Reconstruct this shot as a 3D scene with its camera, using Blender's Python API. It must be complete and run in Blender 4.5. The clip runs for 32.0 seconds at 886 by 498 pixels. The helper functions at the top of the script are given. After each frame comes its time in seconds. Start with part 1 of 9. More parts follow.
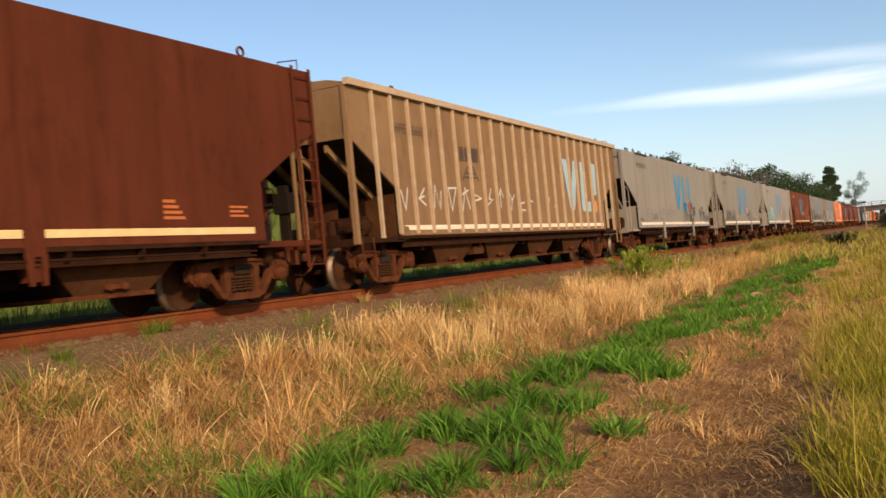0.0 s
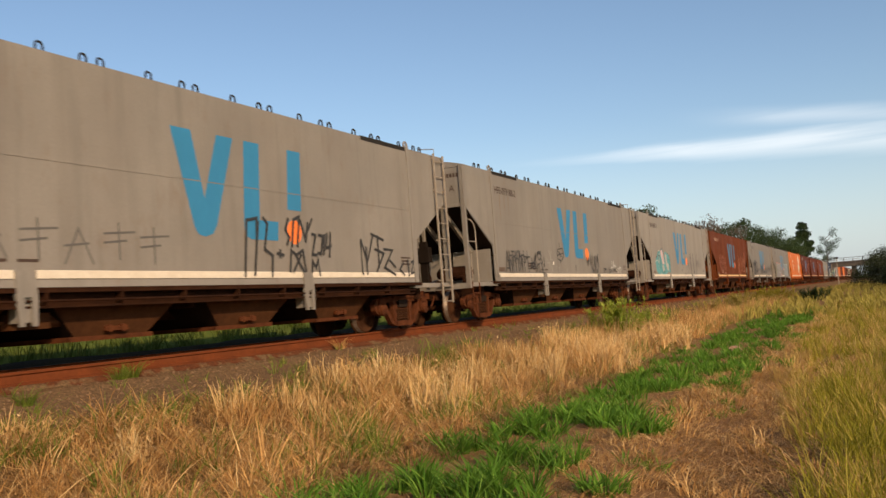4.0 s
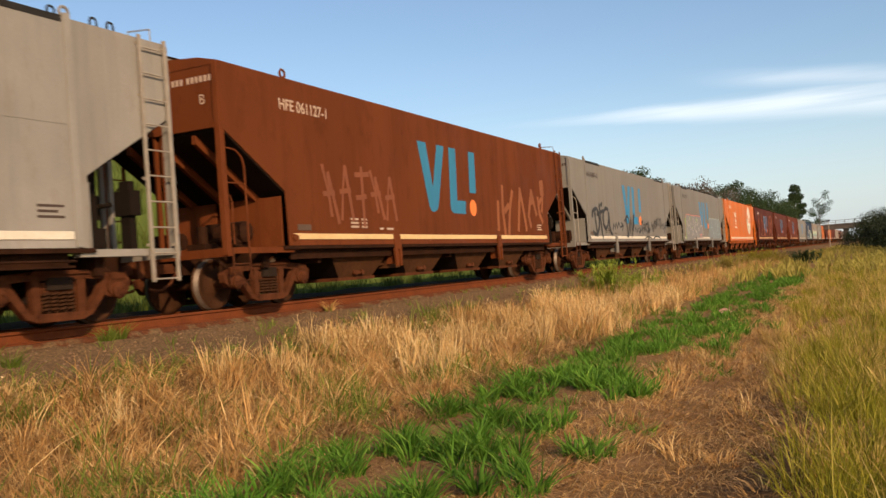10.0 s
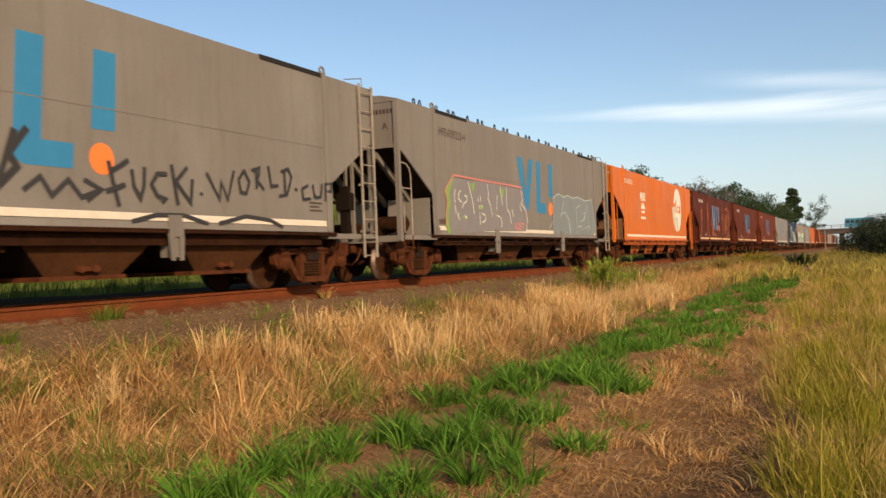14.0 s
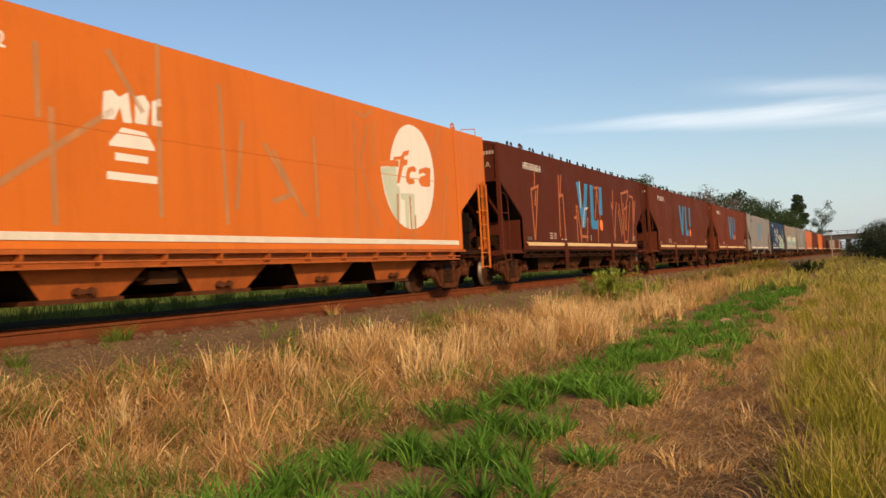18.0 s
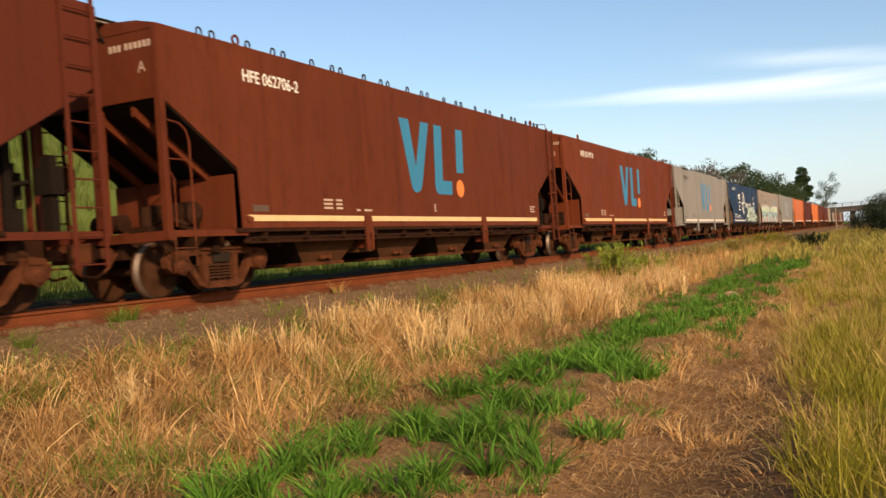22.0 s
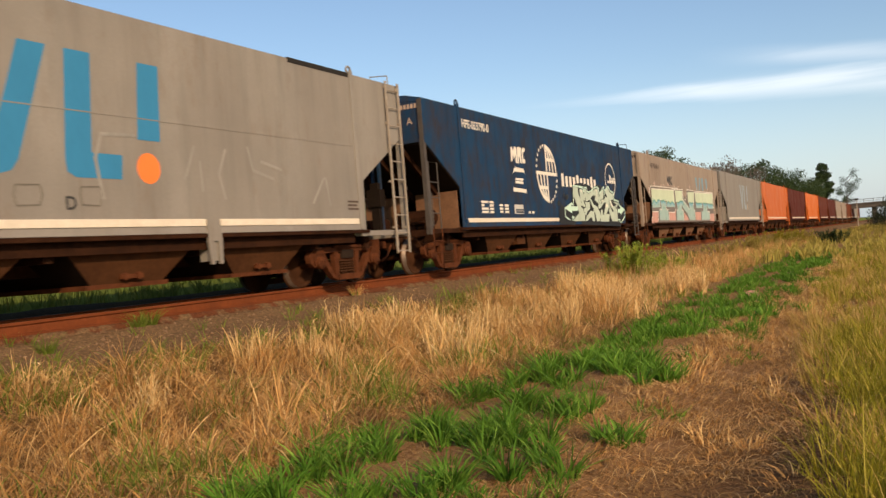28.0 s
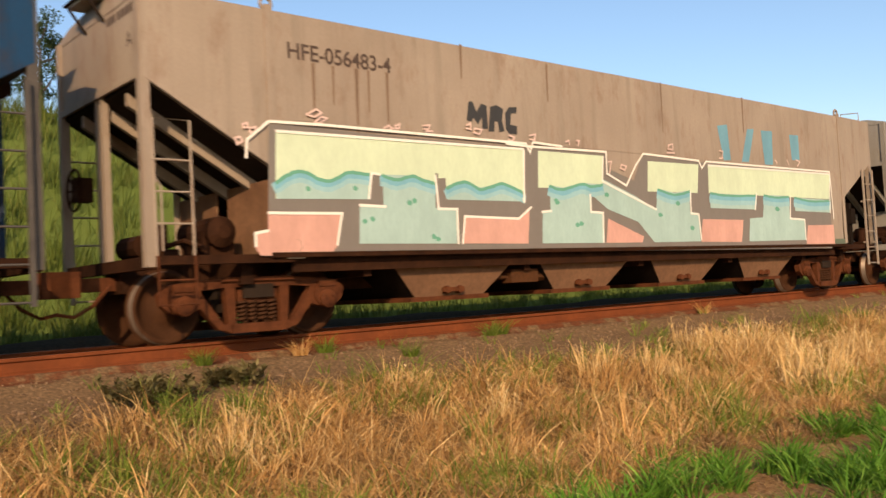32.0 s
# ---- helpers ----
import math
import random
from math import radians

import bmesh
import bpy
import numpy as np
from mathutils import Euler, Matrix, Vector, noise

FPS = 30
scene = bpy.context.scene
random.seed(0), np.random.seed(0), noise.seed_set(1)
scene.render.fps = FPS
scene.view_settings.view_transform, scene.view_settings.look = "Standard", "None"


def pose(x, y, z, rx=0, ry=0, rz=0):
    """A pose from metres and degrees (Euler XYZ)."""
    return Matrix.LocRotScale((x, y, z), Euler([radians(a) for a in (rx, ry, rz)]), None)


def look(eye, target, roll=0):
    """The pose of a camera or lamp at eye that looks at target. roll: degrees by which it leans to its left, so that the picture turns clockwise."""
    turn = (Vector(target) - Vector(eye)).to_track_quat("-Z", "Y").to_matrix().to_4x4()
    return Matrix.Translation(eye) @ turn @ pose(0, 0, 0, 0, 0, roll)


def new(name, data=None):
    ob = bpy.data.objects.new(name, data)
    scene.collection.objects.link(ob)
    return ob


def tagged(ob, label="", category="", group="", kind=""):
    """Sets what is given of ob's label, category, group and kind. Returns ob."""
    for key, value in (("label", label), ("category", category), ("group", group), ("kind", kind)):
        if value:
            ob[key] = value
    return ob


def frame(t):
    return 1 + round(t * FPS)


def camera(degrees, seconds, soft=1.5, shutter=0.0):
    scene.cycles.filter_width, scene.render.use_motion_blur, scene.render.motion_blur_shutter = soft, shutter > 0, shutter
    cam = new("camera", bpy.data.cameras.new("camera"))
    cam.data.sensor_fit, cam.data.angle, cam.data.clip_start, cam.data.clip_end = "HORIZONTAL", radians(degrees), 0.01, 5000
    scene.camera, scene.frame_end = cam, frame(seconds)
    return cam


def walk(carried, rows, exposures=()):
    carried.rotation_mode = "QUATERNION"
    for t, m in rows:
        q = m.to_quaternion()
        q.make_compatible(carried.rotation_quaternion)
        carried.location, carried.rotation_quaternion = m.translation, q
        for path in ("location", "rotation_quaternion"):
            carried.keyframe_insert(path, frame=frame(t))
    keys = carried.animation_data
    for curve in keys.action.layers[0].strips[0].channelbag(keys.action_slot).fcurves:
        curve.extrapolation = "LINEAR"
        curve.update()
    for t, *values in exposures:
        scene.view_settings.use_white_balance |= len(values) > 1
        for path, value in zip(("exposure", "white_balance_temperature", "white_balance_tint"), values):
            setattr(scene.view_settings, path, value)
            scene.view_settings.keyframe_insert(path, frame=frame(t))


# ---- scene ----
# ---------------- camera and its walk ----------------
ROWS = [
    (0, 0.081, -0.097, 1.485, 0.90, 5.40, 27.68),
    (0.5, 0.061, -0.102, 1.481, 0.94, 5.89, 26.87),
    (1, 0.036, -0.100, 1.475, 0.29, 4.65, 27.50),
    (1.5, 0.011, -0.094, 1.484, 0.32, 5.54, 26.96),
    (2, 0.004, -0.081, 1.501, 1.33, 5.43, 26.71),
    (2.5, -0.029, -0.067, 1.497, 2.50, 5.20, 26.68),
    (4.5, -0.027, 0.039, 1.499, 3.91, 4.28, 26.03),
    (5, -0.027, 0.047, 1.506, 3.35, 4.54, 26.15),
    (5.5, -0.020, 0.067, 1.515, 3.86, 4.83, 25.10),
    (6, -0.022, 0.079, 1.514, 4.37, 5.03, 25.15),
    (6.5, -0.013, 0.074, 1.512, 4.02, 4.77, 25.62),
    (7, -0.018, 0.063, 1.502, 3.67, 3.66, 25.21),
    (7.5, -0.033, 0.081, 1.525, 3.30, 3.67, 25.93),
    (8, -0.006, 0.084, 1.502, 3.22, 3.80, 24.90),
    (8.5, -0.013, 0.103, 1.510, 3.01, 3.43, 24.36),
    (9, -0.024, 0.122, 1.514, 2.88, 4.22, 24.56),
    (9.5, -0.017, 0.124, 1.500, 1.32, 4.68, 25.34),
    (10, -0.018, 0.131, 1.509, 1.33, 4.21, 25.67),
    (10.5, -0.000, 0.113, 1.488, 1.26, 4.47, 25.77),
    (11, -0.010, 0.133, 1.501, 0.99, 4.47, 25.10),
    (11.5, -0.019, 0.121, 1.495, 1.02, 3.46, 24.99),
    (12, -0.028, 0.109, 1.489, 0.66, 2.47, 25.35),
    (12.5, -0.030, 0.100, 1.499, 0.34, 2.35, 25.18),
    (13, -0.026, 0.105, 1.495, 0.27, 2.55, 25.33),
    (13.5, -0.024, 0.099, 1.496, 0.30, 2.48, 25.37),
    (14, -0.027, 0.097, 1.498, 0.78, 2.30, 25.38),
    (14.5, -0.026, 0.097, 1.490, 0.23, 2.07, 25.20),
    (15, -0.016, 0.094, 1.485, 0.24, 2.12, 24.97),
    (15.5, 0.002, 0.084, 1.490, 0.73, 2.52, 24.62),
    (17.5, -0.006, 0.048, 1.542, 1.51, 2.41, 25.56),
    (18, -0.013, 0.062, 1.532, 1.64, 3.38, 25.77),
    (18.5, -0.022, 0.068, 1.539, 1.71, 2.80, 25.84),
    (19, -0.032, 0.089, 1.549, 2.52, 3.76, 26.12),
    (19.5, -0.019, 0.092, 1.540, 2.88, 3.18, 25.04),
    (20, -0.022, 0.088, 1.532, 2.25, 3.10, 22.20),
    (20.5, -0.041, 0.077, 1.532, 2.49, 3.01, 23.94),
    (21, -0.029, 0.062, 1.536, 2.81, 3.53, 25.37),
    (21.5, -0.039, 0.061, 1.526, 1.38, 3.66, 26.02),
    (22, -0.029, 0.064, 1.525, 0.16, 4.04, 26.01),
    (22.5, -0.033, 0.054, 1.521, 0.20, 4.03, 25.87),
    (23, -0.040, 0.061, 1.514, -0.83, 3.77, 26.72),
    (23.5, -0.044, 0.057, 1.518, -0.72, 3.68, 27.41),
    (24, -0.032, 0.060, 1.520, -0.30, 4.15, 28.28),
    (24.5, -0.027, 0.057, 1.518, -0.33, 4.13, 28.27),
    (26.5, -0.043, 0.046, 1.535, 1.03, 4.09, 29.43),
    (27, -0.041, 0.067, 1.534, 0.88, 4.91, 28.61),
    (27.5, -0.039, 0.082, 1.536, 1.10, 5.10, 27.92),
    (28, -0.034, 0.075, 1.557, 0.26, 4.58, 27.18),
    (28.5, -0.016, 0.084, 1.567, 0.53, 4.72, 28.53),
    (29, -0.006, 0.088, 1.575, 0.96, 4.52, 30.41),
    (29.5, -0.009, 0.088, 1.577, 1.47, 4.30, 31.72),
    (30, -0.011, 0.099, 1.579, 1.21, 4.27, 33.20),
    (30.5, -0.046, 0.103, 1.607, 1.56, 2.94, 36.55),
    (31, -0.053, 0.078, 1.597, 1.82, 3.85, 42.09),
    (31.5, -0.033, 0.050, 1.586, 2.20, 3.30, 44.64),
    (32, -0.020, 0.018, 1.597, 2.57, 3.05, 49.19),
]
RUN = [(0, 0.00), (1, 7.72), (2, 15.51), (3, 23.32), (4, 31.11), (5, 38.88), (6, 46.61), (7, 54.30), (8, 61.93), (9, 69.66), (10, 77.44), (11, 85.24), (12, 93.04), (13, 100.86), (14, 108.77), (15, 116.77), (16, 124.79), (17, 132.80), (18, 140.81), (19, 148.79), (20, 156.73), (21, 164.69), (22, 172.67), (23, 180.69), (24, 188.70), (25, 196.74), (26, 204.80), (27, 212.86), (28, 220.93), (29, 229.01), (30, 237.10), (31, 245.14), (32, 253.16)]
cam = camera(53.13, 32.0, soft=1.5, shutter=0.22)
EXPOSURE = [(0, 0.12), (1, 0.06), (2, -0.03), (4.5, -0.12), (5, -0.13), (6, -0.2), (7.5, -0.12), (8, -0.15), (9, -0.13), (10, 0.0), (11, 0.1), (12, 0.12), (13, 0.05), (15.5, -0.05), (17.5, -0.15), (19, -0.2), (20.3, -0.3), (21, 0.02), (21.5, 0.12), (22.5, 0.2), (23, 0.18), (24, 0.28), (24.5, 0.28), (27, 0.11), (28, -0.03), (29, 0.04), (30, 0.15), (31, 0.05), (32, 0.25)]
walk(cam, [(t, pose(x, y, z, 90 + rx, ry, rz)) for t, x, y, z, rx, ry, rz in ROWS], EXPOSURE)

# ---------------- world, sun, exposure ----------------
SUN_AZ, SUN_EL = 128.0, 25.0          # degrees clockwise from +Y, above the horizon
world = bpy.data.worlds.new("sky")
scene.world = world
world.use_nodes = True


def node(nt, kind, at=None, **values):
    n = nt.nodes.new(kind)
    for key, value in values.items():
        setattr(n, key, value)
    return n


def build_sky():
    nt = world.node_tree
    nt.nodes.clear()
    out = node(nt, "ShaderNodeOutputWorld")
    bg = node(nt, "ShaderNodeBackground")
    bg.inputs["Strength"].default_value = 0.15
    sky = node(nt, "ShaderNodeTexSky", sky_type="NISHITA", sun_disc=False)
    sky.sun_elevation, sky.sun_rotation = radians(SUN_EL), radians(SUN_AZ)
    sky.air_density, sky.dust_density, sky.ozone_density = 1.0, 1.3, 1.8
    tc = node(nt, "ShaderNodeTexCoord")
    # thin drawn-out cirrus over the whole sky: stretched noise on a flat layer far above
    sep = node(nt, "ShaderNodeSeparateXYZ")
    nt.links.new(tc.outputs["Generated"], sep.inputs[0])
    zz = node(nt, "ShaderNodeMath", operation="MAXIMUM")
    zz.inputs[1].default_value = 0.03
    nt.links.new(sep.outputs["Z"], zz.inputs[0])
    px, py = node(nt, "ShaderNodeMath", operation="DIVIDE"), node(nt, "ShaderNodeMath", operation="DIVIDE")
    for n, o in ((px, "X"), (py, "Y")):
        nt.links.new(sep.outputs[o], n.inputs[0])
        nt.links.new(zz.outputs[0], n.inputs[1])
    comb = node(nt, "ShaderNodeCombineXYZ")
    nt.links.new(px.outputs[0], comb.inputs["X"])
    nt.links.new(py.outputs[0], comb.inputs["Y"])
    mp = node(nt, "ShaderNodeMapping")
    mp.inputs["Scale"].default_value = (0.35, 0.8, 1)
    mp.inputs["Rotation"].default_value = (0, 0, radians(14))
    nt.links.new(comb.outputs[0], mp.inputs["Vector"])
    no = node(nt, "ShaderNodeTexNoise")
    no.inputs["Scale"].default_value, no.inputs["Detail"].default_value, no.inputs["Roughness"].default_value = 1.3, 7, 0.55
    nt.links.new(mp.outputs[0], no.inputs["Vector"])
    # the one broad streak: a band in the layer, ragged by the noise
    def bell(src, centre, half):
        a = node(nt, "ShaderNodeMath", operation="SUBTRACT")
        a.inputs[1].default_value = centre
        nt.links.new(src, a.inputs[0])
        b = node(nt, "ShaderNodeMath", operation="ABSOLUTE")
        nt.links.new(a.outputs[0], b.inputs[0])
        c = node(nt, "ShaderNodeMapRange", interpolation_type="SMOOTHSTEP")
        c.inputs["From Min"].default_value, c.inputs["From Max"].default_value = 0, half
        c.inputs["To Min"].default_value, c.inputs["To Max"].default_value = 1, 0
        nt.links.new(b.outputs[0], c.inputs["Value"])
        return c.outputs[0]
    def calc(op, *args):
        n = node(nt, "ShaderNodeMath", operation=op)
        for k, v in enumerate(args):
            if isinstance(v, (int, float)):
                n.inputs[k].default_value = v
            else:
                nt.links.new(v, n.inputs[k])
        return n.outputs[0]
    X, Y = px.outputs[0], py.outputs[0]
    mid = calc("MULTIPLY_ADD", X, -0.42, Y)                               # distance from the streak's axis
    mid = calc("ADD", mid, calc("MULTIPLY_ADD", no.outputs["Fac"], 1.2, -0.6))
    half = calc("MAXIMUM", calc("MULTIPLY_ADD", X, 0.36, 0.98), 0.12)
    across = bell(calc("DIVIDE", calc("SUBTRACT", mid, 7.06), half), 0.0, 1.25)
    # a thinner second streak above it
    lobe = calc("ADD", calc("MULTIPLY_ADD", X, -0.80, Y), calc("MULTIPLY_ADD", no.outputs["Fac"], 0.4, -0.2))
    upper = calc("MULTIPLY", bell(lobe, 6.0, 0.5), calc("MULTIPLY", calc("MINIMUM", calc("MULTIPLY", bell(X, 0.7, 1.75), 4.0), 1.0), 0.6))
    along = calc("MINIMUM", calc("MULTIPLY", bell(X, 1.6, 4.1), 4.0), 1.0)
    fine = node(nt, "ShaderNodeMapRange")
    fine.inputs["From Min"].default_value, fine.inputs["From Max"].default_value = 0.15, 0.60
    nt.links.new(no.outputs["Fac"], fine.inputs["Value"])
    m1, m2 = node(nt, "ShaderNodeMath", operation="MULTIPLY"), node(nt, "ShaderNodeMath", operation="MULTIPLY")
    nt.links.new(across, m1.inputs[0])
    nt.links.new(along, m1.inputs[1])
    nt.links.new(calc("MAXIMUM", m1.outputs[0], upper), m2.inputs[0])
    nt.links.new(fine.outputs[0], m2.inputs[1])
    m3 = node(nt, "ShaderNodeMath", operation="MULTIPLY")
    m3.inputs[1].default_value = 0.5
    nt.links.new(m2.outputs[0], m3.inputs[0])
    # low haze, even all round
    hz = node(nt, "ShaderNodeMapRange", interpolation_type="SMOOTHSTEP")
    hz.inputs["From Min"].default_value, hz.inputs["From Max"].default_value = -0.02, 0.2
    hz.inputs["To Min"].default_value, hz.inputs["To Max"].default_value = 0.55, 0.0
    nt.links.new(sep.outputs["Z"], hz.inputs["Value"])
    mixh = node(nt, "ShaderNodeMixRGB")
    mixh.inputs["Color2"].default_value = (5.4, 6.1, 6.8, 1)
    nt.links.new(hz.outputs[0], mixh.inputs["Fac"])
    nt.links.new(sky.outputs[0], mixh.inputs["Color1"])
    mixc = node(nt, "ShaderNodeMixRGB")
    mixc.inputs["Color2"].default_value = (9.0, 9.0, 8.9, 1)
    nt.links.new(m3.outputs[0], mixc.inputs["Fac"])
    nt.links.new(mixh.outputs[0], mixc.inputs["Color1"])
    nt.links.new(mixc.outputs[0], bg.inputs["Color"])
    nt.links.new(bg.outputs[0], out.inputs[0])


build_sky()
sun = new("sun", bpy.data.lights.new("sun", "SUN"))
sun.data.energy, sun.data.angle, sun.data.color = 4.9, radians(0.6), (1.0, 0.715, 0.435)
a, e = radians(SUN_AZ), radians(SUN_EL)
sun.matrix_world = look((60 * math.sin(a), 60 * math.cos(a), 40), (60 * math.sin(a) - math.sin(a) * math.cos(e), 60 * math.cos(a) - math.cos(a) * math.cos(e), 40 - math.sin(e)))

# ---------------- materials ----------------
MATS = {}


def ramp(nt, src, lo, hi, a=0.0, b=1.0):
    r = node(nt, "ShaderNodeMapRange")
    r.inputs["From Min"].default_value, r.inputs["From Max"].default_value = lo, hi
    r.inputs["To Min"].default_value, r.inputs["To Max"].default_value = a, b
    nt.links.new(src, r.inputs["Value"])
    return r.outputs[0]


def noise_node(nt, vec, scale, detail=4, rough=0.55, stretch=(1, 1, 1), shift=(0, 0, 0)):
    mp = node(nt, "ShaderNodeMapping")
    mp.inputs["Scale"].default_value, mp.inputs["Location"].default_value = stretch, shift
    nt.links.new(vec, mp.inputs["Vector"])
    n = node(nt, "ShaderNodeTexNoise")
    n.inputs["Scale"].default_value, n.inputs["Detail"].default_value, n.inputs["Roughness"].default_value = scale, detail, rough
    nt.links.new(mp.outputs[0], n.inputs["Vector"])
    return n.outputs["Fac"]


def mix(nt, fac, c1, c2, mode="MIX"):
    m = node(nt, "ShaderNodeMixRGB", blend_type=mode)
    for sock, v in (("Fac", fac), ("Color1", c1), ("Color2", c2)):
        if isinstance(v, (tuple, list)):
            m.inputs[sock].default_value = (*v[:3], 1)
        elif isinstance(v, (int, float)):
            m.inputs[sock].default_value = v
        else:
            nt.links.new(v, m.inputs[sock])
    return m.outputs[0]


def shader(name):
    m = bpy.data.materials.new(name)
    m.use_nodes = True
    nt = m.node_tree
    bsdf = nt.nodes["Principled BSDF"]
    tc = node(nt, "ShaderNodeTexCoord")
    return m, nt, bsdf, tc.outputs["Object"]


def bump(nt, bsdf, height, strength, dist=0.01):
    b = node(nt, "ShaderNodeBump")
    b.inputs["Strength"].default_value, b.inputs["Distance"].default_value = strength, dist
    nt.links.new(height, b.inputs["Height"])
    nt.links.new(b.outputs[0], bsdf.inputs["Normal"])


def paint(name, col, rust=(0.16, 0.06, 0.025), amount=0.35, rough=0.55, seed=0.0, fade=0.25, streak=0.5, spec=0.15):
    """Weathered paint on steel: fading, run-down rust streaks, blotches and fine grain."""
    if name in MATS:
        return MATS[name]
    m, nt, bsdf, vec = shader(name)
    big = noise_node(nt, vec, 0.7, 5, 0.6, (1, 1, 1), (seed, seed * 1.7, 0))
    runs = noise_node(nt, vec, 2.2, 6, 0.62, (1, 1.6, 0.13), (seed, seed, seed))
    grain = noise_node(nt, vec, 26, 4, 0.6, (1, 1, 1), (0, seed, 0))
    bands = noise_node(nt, vec, 1.0, 3, 0.5, (1, 1.1, 0.07), (0, seed * 2.3, 0))
    pale = tuple(min(1, c * 1.25 + 0.02 * min(1.0, max(col) / 0.2 * min(col) / max(col) * 2)) for c in col)
    dark = tuple(c * 0.66 for c in col)
    c = mix(nt, ramp(nt, big, 0.35, 0.65, 0, fade * 1.6), col, pale)
    c = mix(nt, ramp(nt, runs, 0.5, 0.72, 0, streak), c, dark)
    c = mix(nt, ramp(nt, bands, 0.38, 0.64, 0, 0.2 + streak * 0.3), c, tuple(0.6 * u + 0.25 * v for u, v in zip(col, rust)))
    spots = noise_node(nt, vec, 3.1, 8, 0.72, (1, 1, 0.45), (seed * 3, 0, 0))
    c = mix(nt, ramp(nt, spots, 0.62 - amount * 0.22, 0.8 - amount * 0.12, 0, min(1, amount * 1.5)), c, rust)
    c = mix(nt, ramp(nt, grain, 0.3, 0.7, 0, 0.22), c, dark)
    nt.links.new(c, bsdf.inputs["Base Color"])
    nt.links.new(ramp(nt, big, 0.3, 0.7, rough - 0.08, min(1, rough + 0.15)), bsdf.inputs["Roughness"])
    bsdf.inputs["Specular IOR Level"].default_value = spec
    bump(nt, bsdf, mix(nt, 0.5, grain, big), 0.25, 0.006)
    MATS[name] = m
    return m


def plain(name, col, col2=None, rough=0.8, metal=0.0, scale=8, amount=0.5, stretch=(1, 1, 1), relief=0.2, spec=0.3):
    if name in MATS:
        return MATS[name]
    m, nt, bsdf, vec = shader(name)
    col2 = col2 or tuple(c * 0.6 for c in col)
    n1 = noise_node(nt, vec, scale, 5, 0.6, stretch)
    n2 = noise_node(nt, vec, scale * 7, 3, 0.6, stretch)
    c = mix(nt, ramp(nt, n1, 0.35, 0.68, 0, amount), col, col2)
    c = mix(nt, ramp(nt, n2, 0.4, 0.7, 0, amount * 0.5), c, col2)
    nt.links.new(c, bsdf.inputs["Base Color"])
    bsdf.inputs["Roughness"].default_value, bsdf.inputs["Metallic"].default_value = rough, metal
    bsdf.inputs["Specular IOR Level"].default_value = spec
    if relief:
        bump(nt, bsdf, n2, relief, 0.01)
    MATS[name] = m
    return m


def leafy(name, c1, c2, c3, rough=0.65, trans=0.25):
    """Blades and leaves: a colour for each island, between three tones, with light coming through."""
    m, nt, bsdf, vec = shader(name)
    g = node(nt, "ShaderNodeNewGeometry")
    rnd = g.outputs["Random Per Island"]
    patch = noise_node(nt, vec, 0.45, 3, 0.5)
    c = mix(nt, ramp(nt, rnd, 0.0, 0.6), c1, c2)
    c = mix(nt, ramp(nt, rnd, 0.6, 1.0), c, c3)
    c = mix(nt, ramp(nt, patch, 0.4, 0.65, 0, 0.45), c, tuple(x * 0.7 for x in c2))
    fleck = noise_node(nt, vec, 2.6, 3, 0.6)
    c = mix(nt, ramp(nt, fleck, 0.48, 0.68, 0, 0.5), c, tuple(x * 0.6 for x in c2))
    nt.links.new(c, bsdf.inputs["Base Color"])
    bsdf.inputs["Roughness"].default_value = rough
    bsdf.inputs["Specular IOR Level"].default_value = 0.15
    tr = node(nt, "ShaderNodeBsdfTranslucent")
    nt.links.new(c, tr.inputs["Color"])
    mx = node(nt, "ShaderNodeMixShader")
    mx.inputs[0].default_value = trans
    out = nt.nodes["Material Output"]
    nt.links.new(bsdf.outputs[0], mx.inputs[1])
    nt.links.new(tr.outputs[0], mx.inputs[2])
    nt.links.new(mx.outputs[0], out.inputs["Surface"])
    MATS[name] = m
    return m


M_UNDER = plain("grimy_underframe", (0.038, 0.015, 0.007), (0.011, 0.005, 0.003), 0.85, 0, 3, 0.7, spec=0.05)
M_HOP = plain("dusty_hopper_steel", (0.078, 0.032, 0.013), (0.024, 0.010, 0.005), 0.8, 0, 2.5, 0.7, spec=0.05)
M_HOPL = plain("pale_dusty_hopper_steel", (0.19, 0.10, 0.055), (0.09, 0.046, 0.026), 0.8, 0, 2.5, 0.7, spec=0.05)
M_BOGIE = plain("rusty_cast_steel", (0.105, 0.035, 0.014), (0.026, 0.009, 0.005), 0.8, 0, 5, 0.7, spec=0.05)
M_WHEEL = plain("rusty_wheel", (0.058, 0.024, 0.011), (0.02, 0.009, 0.005), 0.75, 0.0, 4, 0.6, spec=0.05)
M_TREAD = plain("polished_tread", (0.15, 0.115, 0.09), (0.08, 0.055, 0.04), 0.5, 0.55, 9, 0.5, relief=0.05)
M_RAIL = plain("rusty_rail_side", (0.165, 0.046, 0.016), (0.085, 0.026, 0.011), 0.85, 0, 2.2, 0.6, spec=0.05)
M_RAILTOP = plain("worn_rail_head", (0.13, 0.065, 0.04), (0.08, 0.04, 0.025), 0.55, 0.3, 5, 0.5, relief=0.05)
M_SLEEPER = plain("old_sleeper_wood", (0.12, 0.09, 0.07), (0.06, 0.045, 0.035), 0.9, 0, 4, 0.7, spec=0.05)
M_STRIPE = plain("dirty_white_stripe", (0.70, 0.62, 0.50), (0.42, 0.33, 0.24), 0.6, 0, 3.5, 0.35, relief=0.05)
